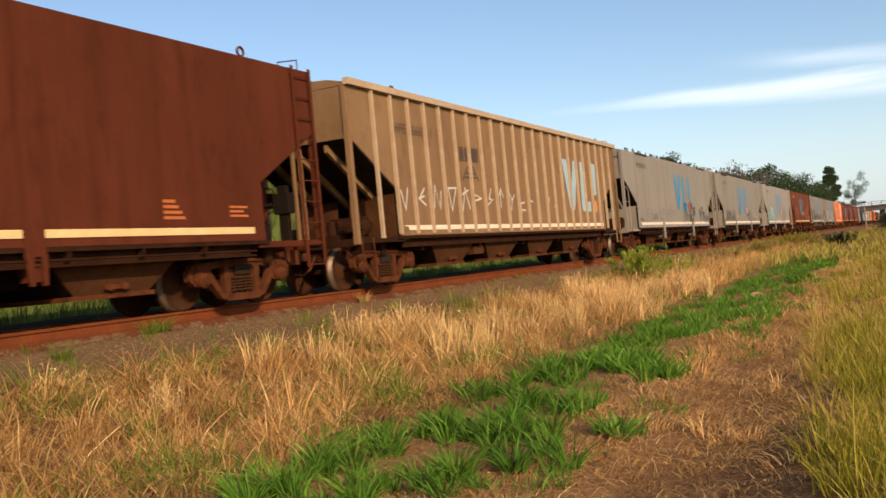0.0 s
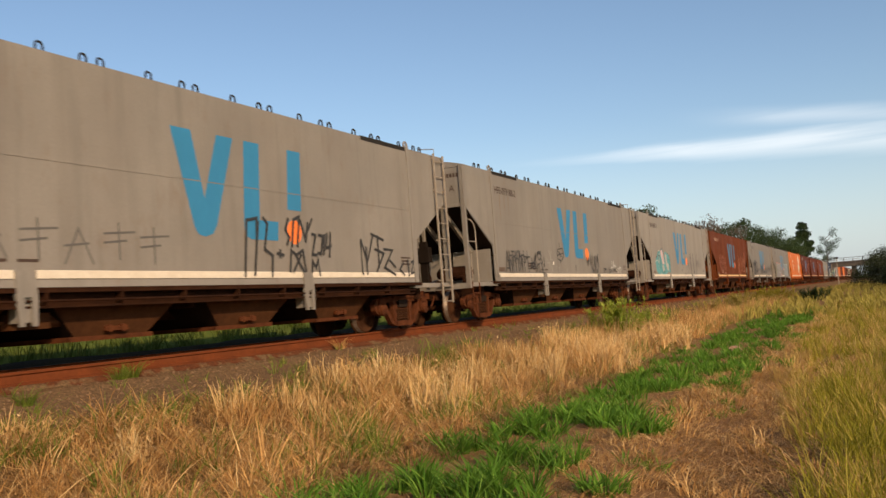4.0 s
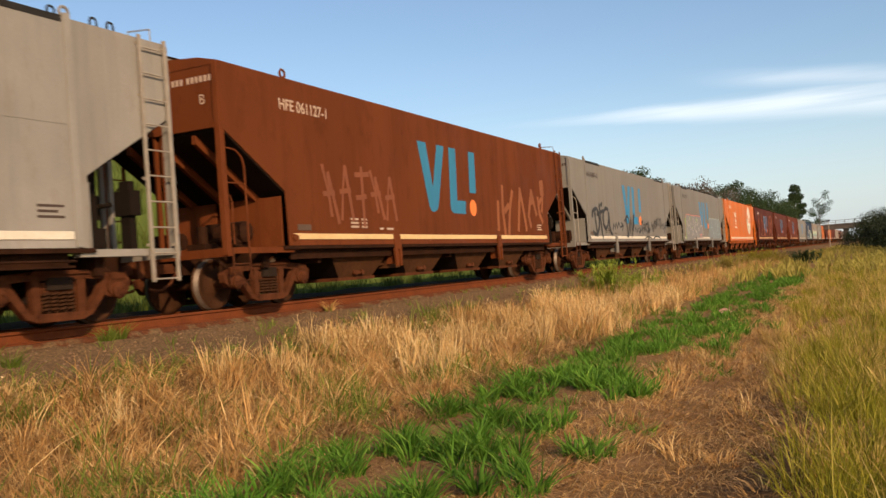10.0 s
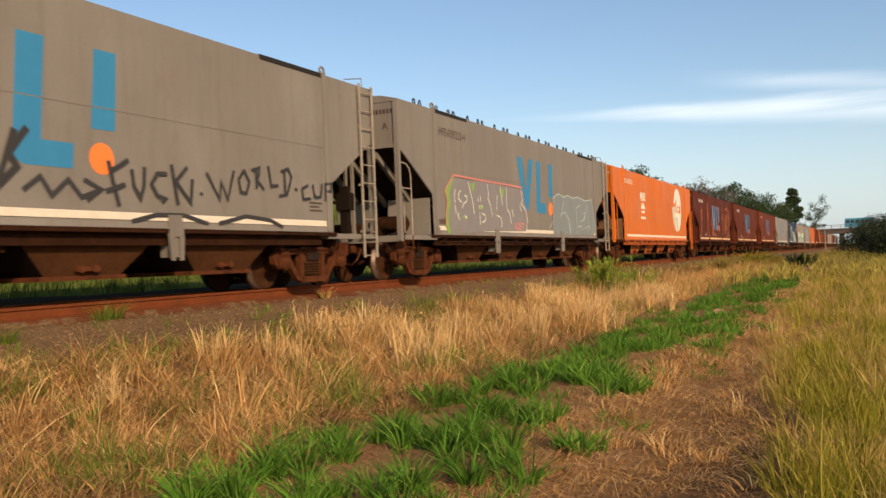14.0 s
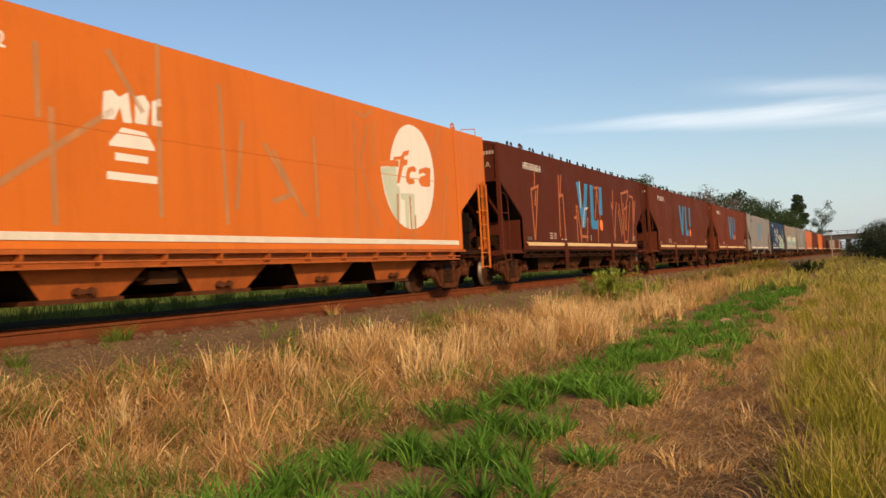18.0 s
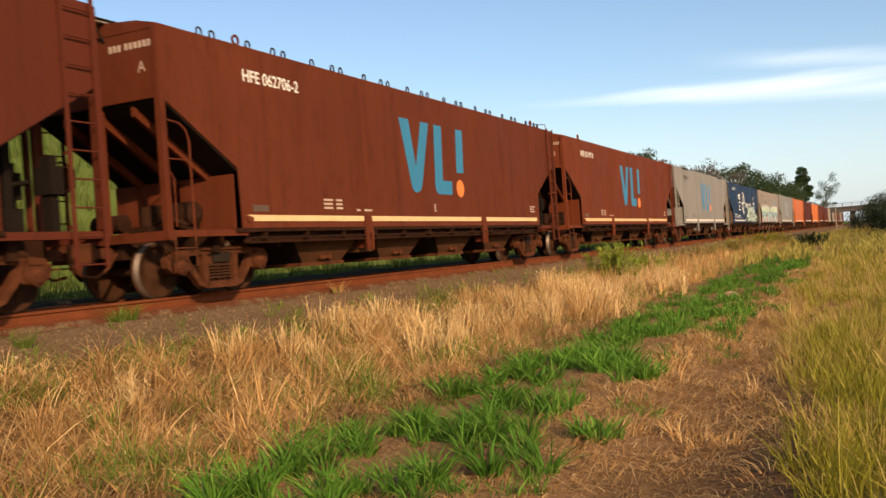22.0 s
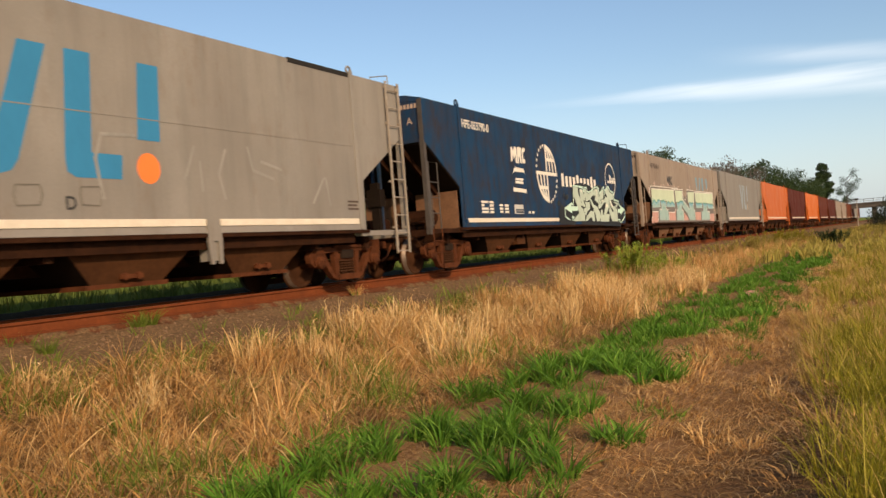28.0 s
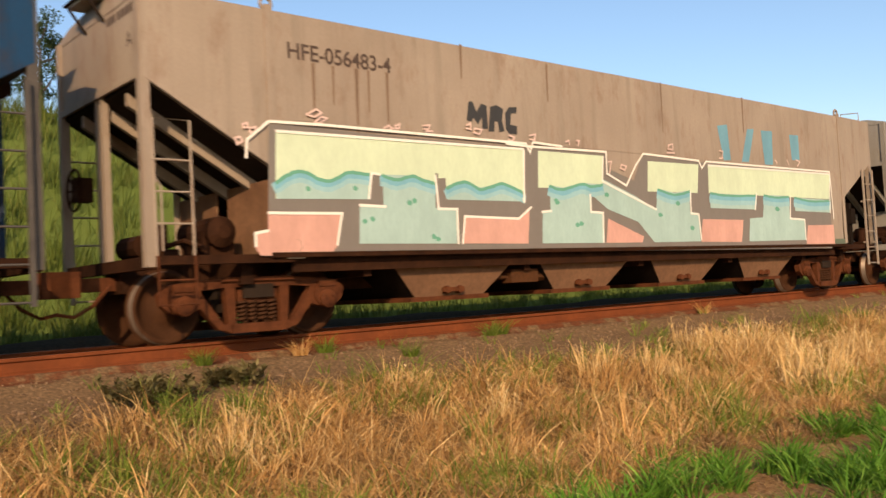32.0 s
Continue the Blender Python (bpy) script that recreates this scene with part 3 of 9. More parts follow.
def gear(w, L, tank_mat):
    h = L / 2
    for turn in (0, math.pi):
        def coupler(bm):
            box(bm, -0.09, 0.09, -h - 0.35, -h + 0.1, 0.66, 0.82)
            box(bm, -0.17, 0.17, -h - 0.66, -h - 0.33, 0.60, 0.90)
            tube(bm, [(0.3, -h - 0.05, 0.72), (0.32, -h - 0.25, 0.5), (0.28, -h - 0.45, 0.38), (0.2, -h - 0.62, 0.42)], 0.025, 6)
            soften(bm, 0.02)
        part("coupler", mesh_of(f"coupler_{L}", coupler, M_BOGIE), w, turn=turn)

    def tank(bm):
        y = -h + 1.1
        tube(bm, [(-0.1, y, 1.3), (0.0, y, 1.3), (0.85, y, 1.3), (0.93, y, 1.3)], [0.1, 0.19, 0.19, 0.08], 14)
        box(bm, 0.2, 0.26, y - 0.2, y + 0.2, 1.0, 1.3)
        box(bm, 0.7, 0.76, y - 0.2, y + 0.2, 1.0, 1.3)
    part("air_tank", mesh_of(f"air_tank_{L}", tank, tank_mat), w, "grimy brake air reservoir")

    def valve(bm):
        y = -h + 0.55
        box(bm, 0.15, 0.55, y - 0.18, y + 0.15, 1.0, 1.12)
        tube(bm, [(0.35, y, 1.1), (0.35, y, 1.42)], 0.09, 10)
        tube(bm, [(0.5, y, 1.15), (0.8, y + 0.1, 1.2), (0.95, y + 0.3, 1.1)], 0.03, 6)
        tube(bm, [(-0.7, y, 1.2), (-0.1, y, 1.2)], 0.15, 10)
    part("brake_valve", mesh_of(f"valve_{L}", valve, M_UNDER), w)

    y = h - 1.12

    def rack(bm):
        for z in (1.45, 1.78, 2.12):
            box(bm, -0.62, 0.80, -0.04, 0.04, z - 0.03, z + 0.03)
        tube(bm, [(-0.35, 0, 1.3), (0.05, 0, 1.3), (0.3, 0.1, 1.62), (0.9, 0.3, 1.66)], 0.035, 6)
    frame_rack = part("valve_rack", mesh_of("valve_rack", rack, M_NEARBLACK), w, "near-black rack of brake valves on the end platform", at=(0, y, 0))

    def rack_post(bm):
        box(bm, -0.08, 0.08, -0.06, 0.06, 1.0, 2.34)

    def valve_box(bm):
        box(bm, -0.3, 0.3, -0.14, 0.14, 0, 0.32)
        soften(bm, 0.02)

    def valve_stand(bm):
        box(bm, -0.09, 0.09, -0.06, 0.06, 1.0, 2.0)
        box(bm, -0.16, 0.16, -0.10, 0.10, 1.5, 1.86)
    for x in (0.80, 0.42, -0.10, -0.62):
        part("rack_post", mesh_of("rack_post", rack_post, M_NEARBLACK), frame_rack, at=(x, 0, 0))
    for x, z in ((0.62, 1.0), (-0.3, 1.6)):
        part("valve_box", mesh_of("valve_box", valve_box, M_NEARBLACK), frame_rack, at=(x, 0.03, z))
    for x in (0.95, 0.15):
        part("valve_stand", mesh_of("valve_stand", valve_stand, M_NEARBLACK), frame_rack, at=(x, 0.56, 0))

    def hand(bm):
        y, x = -h - 0.06, -0.75
        pts = [(x + 0.26 * math.cos(a), y, 1.95 + 0.26 * math.sin(a)) for a in [2 * math.pi * k / 20 for k in range(21)]]
        tube(bm, pts, 0.015, 5, False)
        for k in range(4):
            a = math.pi * k / 4
            tube(bm, [(x - 0.26 * math.cos(a), y, 1.95 - 0.26 * math.sin(a)), (x + 0.26 * math.cos(a), y, 1.95 + 0.26 * math.sin(a))], 0.01, 4)
        box(bm, x - 0.1, x + 0.1, y, y + 0.2, 1.8, 2.1)
    part("brake_wheel", mesh_of(f"brake_wheel_{L}", hand, M_UNDER), w)


def roof_gear(w, L, mat, style, loops, seam_at):
    h = L / 2

    def loop(bm):
        pts = [(0, 0.055 * math.cos(a), 0.06 + 0.05 * math.sin(a)) for a in [math.pi * k / 6 for k in range(7)]]
        tube(bm, [(0, 0.06, -0.06)] + pts + [(0, -0.06, -0.06)], 0.017, 5)
    me = mesh_of("hatch_loop", loop, M_DARK)
    if loops:
        for k in range(9):
            for d in (0.0, 0.3, 1.2):
                y = -h + 1.05 + k * 1.9 + d
                if y < h - 0.7:
                    part("hatch_loop", me, w, at=(W2 - 0.12, y, TOP + 0.045))

    def board(bm):
        box(bm, -0.35, 0.35, -h - 0.2, h + 0.2, TOP + 0.16, TOP + 0.19)
    part("roof_walkway", mesh_of(f"roof_walkway_{L}", board, M_STEEL), w)

    def hatch(bm):
        box(bm, -0.22, 0.22, -0.75, 0.75, TOP + 0.1, TOP + 0.19)
    mh = mesh_of("roof_hatch", hatch, mat)
    for k in range(9):
        for x in (0.62, -0.62):
            part("roof_hatch", mh, w, at=(x, -h + 2.0 + k * (L - 4.0) / 8, 0))

    def eye(bm):
        pts = [(0, 0.075 * math.cos(a), 0.06 + 0.075 * math.sin(a)) for a in [2 * math.pi * k / 12 for k in range(13)]]
        tube(bm, pts, 0.022, 6, False)
    for y in (-h + seam_at, h - seam_at):
        for s in (1, -1):
            part("lifting_eye", mesh_of("lifting_eye", eye, mat), w, at=(s * (W2 - 0.03), y, TOP + 0.02))
    if style == "grey":
        def cap(bm):
            box(bm, W2 - 0.05, W2 + 0.006, -0.95, 0.95, TOP - 0.07, TOP + 0.02)
        for y in (-h + 2.85, h - 2.85):
            part("eaves_strip", mesh_of("eaves_strip", cap, M_DARK), w, "short black strip at the eaves", at=(0, y, 0))


def ribs(w, L, body, style, seam_at):
    h = L / 2
    if style == "ribbed":
        def rib(bm):
            box(bm, W2 - 0.002, W2 + 0.07, -0.032, 0.032, 1.05, TOP - 0.02)
            soften(bm, 0.01)
        me = mesh_of("side_rib", rib, body)
        for turn in (0, math.pi):
            n = 22
            for k in range(n + 1):
                y = -h + 0.85 + k * (L - 1.6) / n
                low = k in (0, n)
                part("side_rib", me if not low else mesh_of("short_rib", lambda bm: box(bm, W2 - 0.002, W2 + 0.07, -0.032, 0.032, 0.98, TOP - 0.02), body), w, at=(0, y if turn == 0 else -y, 0), turn=turn)

            def chord(bm):
                box(bm, W2 - 0.03, W2 + 0.10, -h - 0.05, h + 0.05, TOP - 0.06, TOP + 0.07)
                soften(bm, 0.012)
            part("top_chord", mesh_of(f"top_chord_{L}", chord, body), w, turn=turn)
        return

    if body.name.startswith(("oxide", "brown")):
        return                               # smooth welded sides

    def seam(bm):
        box(bm, W2 + 0.001, W2 + 0.02, -0.055, 0.055, 1.03, TOP + 0.06)
        soften(bm, 0.006)
    me = mesh_of("seam_plate", seam, body)
    for turn in (0, math.pi):
        for y in (-h + seam_at, h - seam_at):
            part("seam_plate", me, w, at=(0, y, 0), turn=turn)

    def weld(bm):
        box(bm, W2 + 0.0005, W2 + 0.006, -h + 1.9, h - 1.9, 2.62, 2.635)
    for turn in (0, math.pi):
        part("weld_seam", mesh_of(f"weld_seam_{L}", weld, body), w, turn=turn)


def wagon(L, body, stripe, style, label, rails_mat, tank=None, brackets=True, near=True, loops=False, rod=False, hop=None, squared=False, seam_at=1.82, posts=None):
    w = new("hopper_wagon")
    tagged(w, label, "hopper wagon", "wagons of the train")
    wagon_shell(w, L, body, style, posts, squared)
    for turn in (0, math.pi):
        if style != "ribbed":
            handrail(w, L, rails_mat, turn, squared)
        ladder(w, L, rails_mat, turn, 2.75 if squared else TOP + 0.03)
        stirrup(w, L, M_BOGIE, turn)
    sill(w, L, body, stripe, (-3.15, 2.75) if brackets else (), rod, hop if L == 18.0 else M_UNDER)
    for k, y in enumerate((-4.35, -1.5, 1.35, 4.2)):
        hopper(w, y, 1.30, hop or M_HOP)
    def spine(bm):
        box(bm, -0.26, 0.26, -L / 2 + 2.2, L / 2 - 2.2, 0.55, 0.97)
        for y in (-5.9, -2.9, -0.05, 2.8, 5.7):
            box(bm, -1.15, 1.15, y - 0.06, y + 0.06, 0.70, 0.96)
    part("centre_sill", mesh_of(f"centre_sill_{L}", spine, M_UNDER), w)

    def brake_rod(bm):
        tube(bm, [(0.95, -1.2, 0.62), (0.98, 0.3, 0.60), (0.9, 1.6, 0.56)], 0.03, 6)
        box(bm, 0.85, 1.08, -0.28, 0.3, 0.52, 0.72)
        tube(bm, [(0.9, 0.3, 0.62), (0.9, 0.75, 0.62)], 0.09, 10)
    part("brake_rigging", mesh_of("brake_rigging", brake_rod, M_HOP), w, at=(0, -2.9, 0))
    gear(w, L, tank or M_UNDER)
    roof_gear(w, L, body, style, loops, seam_at)
    ribs(w, L, M_RIB if style == "ribbed" else body, style, seam_at)
    bogie(w, -L / 2 + 1.47, near)
    bogie(w, L / 2 - 1.88, near)
    return w


# ---------------- painted marks on the wagon sides ----------------
def flat_paint(name, col, worn=0.25, rough=0.6):
    if name in MATS:
        return MATS[name]
    return plain(name, col, tuple(c * 0.7 for c in col), rough, 0, 2.5, worn, (1, 1, 0.5), 0.05)


MARKS = {}      # how far a wagon's markings stand from the usual place


def decal(name, polys, mat, w, label="", lift=0.004, strip=False):
    """Flat painted shapes on the side that faces +x, each an object; polys are lists of (y, z). strip: one line of joined quads."""
    if len(polys) > 1 and not strip:
        return [decal(name, [q], mat, w, label, lift) for q in polys][-1]
    bm = bmesh.new()
    for poly in polys:
        vs = [bm.verts.new((W2 + lift, y, z)) for y, z in poly]
        f = bm.faces.new(vs)
    bmesh.ops.remove_doubles(bm, verts=bm.verts[:], dist=1e-5)
    bm.normal_update()
    bmesh.ops.triangulate(bm, faces=bm.faces[:])
    bm.normal_update()
    for f in bm.faces:
        if f.normal.x < 0:
            f.normal_flip()
    me = bpy.data.meshes.new(name)
    bm.to_mesh(me)
    bm.free()
    me.materials.append(mat)
    ob = new(name, me)
    ob.parent = w
    ob.location.y = MARKS.get(w.name, 0.0)
    if label:
        tagged(ob, label)
    return ob


def disc(y, z, r, n=24, sq=1.0):
    return [(y + r * math.cos(2 * math.pi * k / n), z + sq * r * math.sin(2 * math.pi * k / n)) for k in range(n)]


def stroke(pts, wdt):
    """A brush line as one strip of quads with mitred corners."""
    p = [Vector(q) for q in pts]
    p = [q for k, q in enumerate(p) if k == 0 or (q - p[k - 1]).length > 1e-4]
    if len(p) < 2:
        return []
    d = [(b - a).normalized() for a, b in zip(p, p[1:])]
    left, right = [], []
    for k, q in enumerate(p):
        a, b = d[max(k - 1, 0)], d[min(k, len(d) - 1)]
        na, nb = Vector((-a.y, a.x)), Vector((-b.y, b.x))
        m = na + nb
        m = nb if m.length < 0.5 else m.normalized()
        m = m * (wdt / 2 / max(0.5, m.dot(nb)))
        q = q - b * wdt * 0.3 if k == 0 else q + a * wdt * 0.3 if k == len(p) - 1 else q
        left.append(tuple(q + m))
        right.append(tuple(q - m))
    return [[left[k], right[k], right[k + 1], left[k + 1]] for k in range(len(d))]


def writing(name, text, y, z, size, mat, w, label="", stretch=1.0, lift=0.004):
    cu = bpy.data.curves.new(name, "FONT")
    cu.body, cu.size, cu.offset = text, size, 0.005
    tmp = bpy.data.objects.new(name, cu)
    me = bpy.data.meshes.new_from_object(tmp)
    bpy.data.objects.remove(tmp)
    co = np.empty(len(me.vertices) * 3)
    me.vertices.foreach_get("co", co)
    co = co.reshape(-1, 3)
    me.vertices.foreach_set("co", np.stack([np.full(len(co), W2 + lift), y + co[:, 0] * stretch, z + co[:, 1]], 1).ravel())
    me.materials.clear()
    me.materials.append(mat)
    me.update()
    ob = new(name, me)
    ob.parent = w
    ob.location.y = MARKS.get(w.name, 0.0)
    if label:
        tagged(ob, label)
    return ob


LOGO_V = [(0, 1.64), (.44, 1.64), (.68, .6), (1.03, 1.64), (1.43, 1.64), (.93, .18), (.83, .05), (.65, 0), (.5, .03), (.42, .14)]
LOGO_L = [(1.7, 1.64), (2.11, 1.64), (2.02, .33), (2.53, .33), (2.5, 0), (1.75, 0), (1.62, .07), (1.6, .22)]
LOGO_I = [(2.91, 1.64), (3.3, 1.64), (3.24, .56), (2.82, .56)]


def logo(w, y, z, blue, orange, k=1.0):
    """The owner's mark: plain blue bars and an orange spot."""
    tr = lambda poly: [(y + a * k, z + b * k) for a, b in poly]
    decal("owner_mark", [tr(LOGO_V), tr(LOGO_L), tr(LOGO_I)], blue, w, "sky-blue painted bars")
    decal("owner_spot", [disc(y + 2.99 * k, z + 0.17 * k, 0.215 * k)], orange, w, "round orange painted spot")


def bars(w, y, z, rows, mat, lift=0.004):
    """Small stencilled data as bars: rows of (dy, dz, length, height)."""
    for a, b, l, h in rows:
        decal("data_stencil", [[(y + a, z + b), (y + a + l, z + b), (y + a + l, z + b + h), (y + a, z + b + h)]], mat, w, lift=lift)


BLUE = flat_paint("sky_blue_paint", (0.035, 0.20, 0.37), 0.3)
PALEBLUE = flat_paint("faded_blue_paint", (0.30, 0.42, 0.50), 0.4)
TEAL = flat_paint("teal_paint", (0.035, 0.19, 0.32), 0.4)
ORANGE = flat_paint("orange_spot_paint", (0.85, 0.20, 0.04), 0.2)
BLACK = flat_paint("black_spray", (0.035, 0.033, 0.032), 0.2)
BROWNTXT = flat_paint("brown_stencil", (0.065, 0.04, 0.028), 0.3)
WHITE = flat_paint("white_marking", (0.72, 0.66, 0.56), 0.25)
SILVER = flat_paint("pale_spray", (0.52, 0.50, 0.45), 0.3)

GREY = lambda i: paint(f"grey_wagon_paint_{i}", tuple(v * {13: 1.0, 16: 0.95, 3: 0.95, 4: 0.9, 5: 1.10}.get(i, 0.84) for v in (0.221, 0.199, 0.172)), (0.17, 0.105, 0.065), 0.3, 0.6, i * 3.7, 0.38, 0.45)
RUST = lambda i, c=(0.185, 0.058, 0.026): paint(f"oxide_wagon_paint_{i}", c, tuple(0.45 * v for v in c), 0.45, 0.65, i * 5.1, 0.4, 0.7, 0.06)

# ---------------- ground ----------------
def smooth(a, b, v):
    k = min(1.0, max(0.0, (v - a) / (b - a)))
    return k * k * (3 - 2 * k)


def ground_z(x, y):
    z = 0.69 * smooth(-5.6, -9.3, x) + 0.165 * smooth(-9.15, -9.72, x) + 0.08 * smooth(-9.80, -9.93, x)
    # low hump past the far rail, added to carry the painted shade band
    z += 0.20 * smooth(-11.7, -12.5, x) * smooth(-14.8, -13.8, x) - 0.28 * smooth(-13.8, -14.8, x)
    z += (6.0 - 3.4 * smooth(30, 90, y)) * smooth(-17.2, -25.0, x)
    z -= 0.12 * smooth(-0.3, -1.2, x) * smooth(-2.4, -1.4, x)
    rough = 0.03 + 0.05 * smooth(-12.0, -14.0, x)
    if x > -9.2 or x < -12:
        z += rough * noise.noise(Vector((x * 0.7, y * 0.7, 0))) + 0.02 * noise.noise(Vector((x * 2.3, y * 2.3, 3)))
    return z


def axis_steps(stops):
    out = []
    for (a, step), (b, _) in zip(stops, stops[1:]):
        k = a
        while k < b - 1e-6:
            out.append(k)
            k += step
    out.append(stops[-1][0])
    return out


def build_ground():
    xs = axis_steps([(-2500, 500), (-500, 100), (-100, 20), (-40, 2), (-26, 0.5), (-13, 0.25), (-10, 0.05), (-9.5, 0.25), (3, 0.8), (15, 5), (40, 20), (100, 100), (500, 500), (2500, 1)])
    ys = axis_steps([(-400, 100), (-100, 10), (-10, 1), (0, 0.35), (30, 0.8), (70, 4), (150, 15), (300, 100), (1000, 500), (4000, 1)])
    verts = [(x, y, ground_z(x, y)) for y in ys for x in xs]
    n = len(xs)
    faces = [(j * n + i, j * n + i + 1, (j + 1) * n + i + 1, (j + 1) * n + i) for j in range(len(ys) - 1) for i in range(n - 1)]
    me = bpy.data.meshes.new("ground")
    me.from_pydata(verts, [], faces)
    me.shade_smooth()
    m, nt, bsdf, vec = shader("verge_ground")
    sep = node(nt, "ShaderNodeSeparateXYZ")
    nt.links.new(vec, sep.inputs[0])
    big, mid, fine = noise_node(nt, vec, 0.35, 4), noise_node(nt, vec, 2.4, 5, 0.65), noise_node(nt, vec, 22, 4, 0.65)
    wob = node(nt, "ShaderNodeMath", operation="MULTIPLY_ADD")
    nt.links.new(mid, wob.inputs[0])
    wob.inputs[1].default_value = 1.6
    nt.links.new(sep.outputs["X"], wob.inputs[2])
    X = wob.outputs[0]
    soil = mix(nt, ramp(nt, fine, 0.35, 0.66), (0.155, 0.080, 0.036), (0.35, 0.205, 0.10))
    straw = mix(nt, ramp(nt, fine, 0.35, 0.65), (0.27, 0.165, 0.065), (0.12, 0.07, 0.028))
    green = mix(nt, ramp(nt, mid, 0.3, 0.7), (0.19, 0.175, 0.036), (0.31, 0.255, 0.058))
    path = mix(nt, ramp(nt, fine, 0.4, 0.62), (0.22, 0.12, 0.052), (0.10, 0.054, 0.026))
    stone = mix(nt, ramp(nt, fine, 0.35, 0.65), (0.21, 0.13, 0.068), (0.10, 0.062, 0.034))
    iron = mix(nt, ramp(nt, fine, 0.35, 0.65), (0.15, 0.052, 0.024), (0.085, 0.034, 0.018))
    c = mix(nt, ramp(nt, X, -4.4, -3.4), straw, soil)
    near = ramp(nt, sep.outputs["Y"], 15.0, 9.0)
    pm = node(nt, "ShaderNodeMath", operation="MULTIPLY")
    nt.links.new(ramp(nt, X, -1.2, -0.7), pm.inputs[0])
    nt.links.new(near, pm.inputs[1])
    c = mix(nt, pm.outputs[0], c, path)
    far = node(nt, "ShaderNodeMath", operation="MULTIPLY")
    nt.links.new(ramp(nt, X, -3.0, -2.0), far.inputs[0])
    nt.links.new(ramp(nt, sep.outputs["Y"], 11.0, 18.0), far.inputs[1])
    c = mix(nt, far.outputs[0], c, straw)
    c = mix(nt, ramp(nt, X, 0.4, 1.0), c, green)
    c = mix(nt, ramp(nt, X, -6.3, -6.9), c, stone)
    c = mix(nt, ramp(nt, X, -8.95, -9.1), c, iron)
    # the train's shade beyond the far rail, put into the ground colour
    track_shade = mix(nt, ramp(nt, fine, 0.35, 0.65), (0.055, 0.042, 0.026), (0.025, 0.02, 0.014))
    c = mix(nt, ramp(nt, X, -10.4, -10.8), c, track_shade)
    c = mix(nt, ramp(nt, X, -12.9, -13.9), c, (0.10, 0.13, 0.03))
    nt.links.new(c, bsdf.inputs["Base Color"])
    bsdf.inputs["Roughness"].default_value = 0.95
    bsdf.inputs["Specular IOR Level"].default_value = 0.02
    bump(nt, bsdf, mix(nt, 0.5, fine, mid), 0.7, 0.05)
    me.materials.append(m)
    tagged(new("ground", me), "grassy railway verge of dry soil beside the track", "ground", kind="structure")


build_ground()


def build_track():
    for x in (TRACK_X + 0.535, TRACK_X - 0.535):
        def rail(bm):
            prof = [(-0.065, 0), (0.065, 0), (0.065, 0.012), (0.012, 0.035), (0.010, 0.125), (0.035, 0.142), (0.035, 0.172), (0.028, 0.18), (-0.028, 0.18), (-0.035, 0.172), (-0.035, 0.142), (-0.010, 0.125), (-0.012, 0.035), (-0.065, 0.012)]
            prism(bm, prof, -60, 700, "y")
            for f in bm.faces:
                if f.calc_center_median().z > 0.176:
                    f.material_index = 1
        me = mesh_of("rail", rail, M_RAIL, M_RAILTOP)
        ob = new("rail", me)
        ob.location = (x, 0, RAIL_Z - 0.18)
        tagged(ob, "rust-red steel rail with a worn head", "rail", "rails of the track", "structure")

    def sleeper(bm):
        box(bm, -0.57, 0.57, -0.11, 0.11, -0.16, 0)
        soften(bm, 0.015)
    me = mesh_of("sleeper", sleeper, M_SLEEPER)
    bed = new("sleepers")
    tagged(bed, "weathered wooden sleepers under the rails", "sleepers", kind="structure")
    for k in range(260):
        ob = part("sleeper", me, bed, at=(TRACK_X + 0.02 * math.sin(k * 7.1), -16 + k * 0.6, RAIL_Z - 0.182))


build_track()


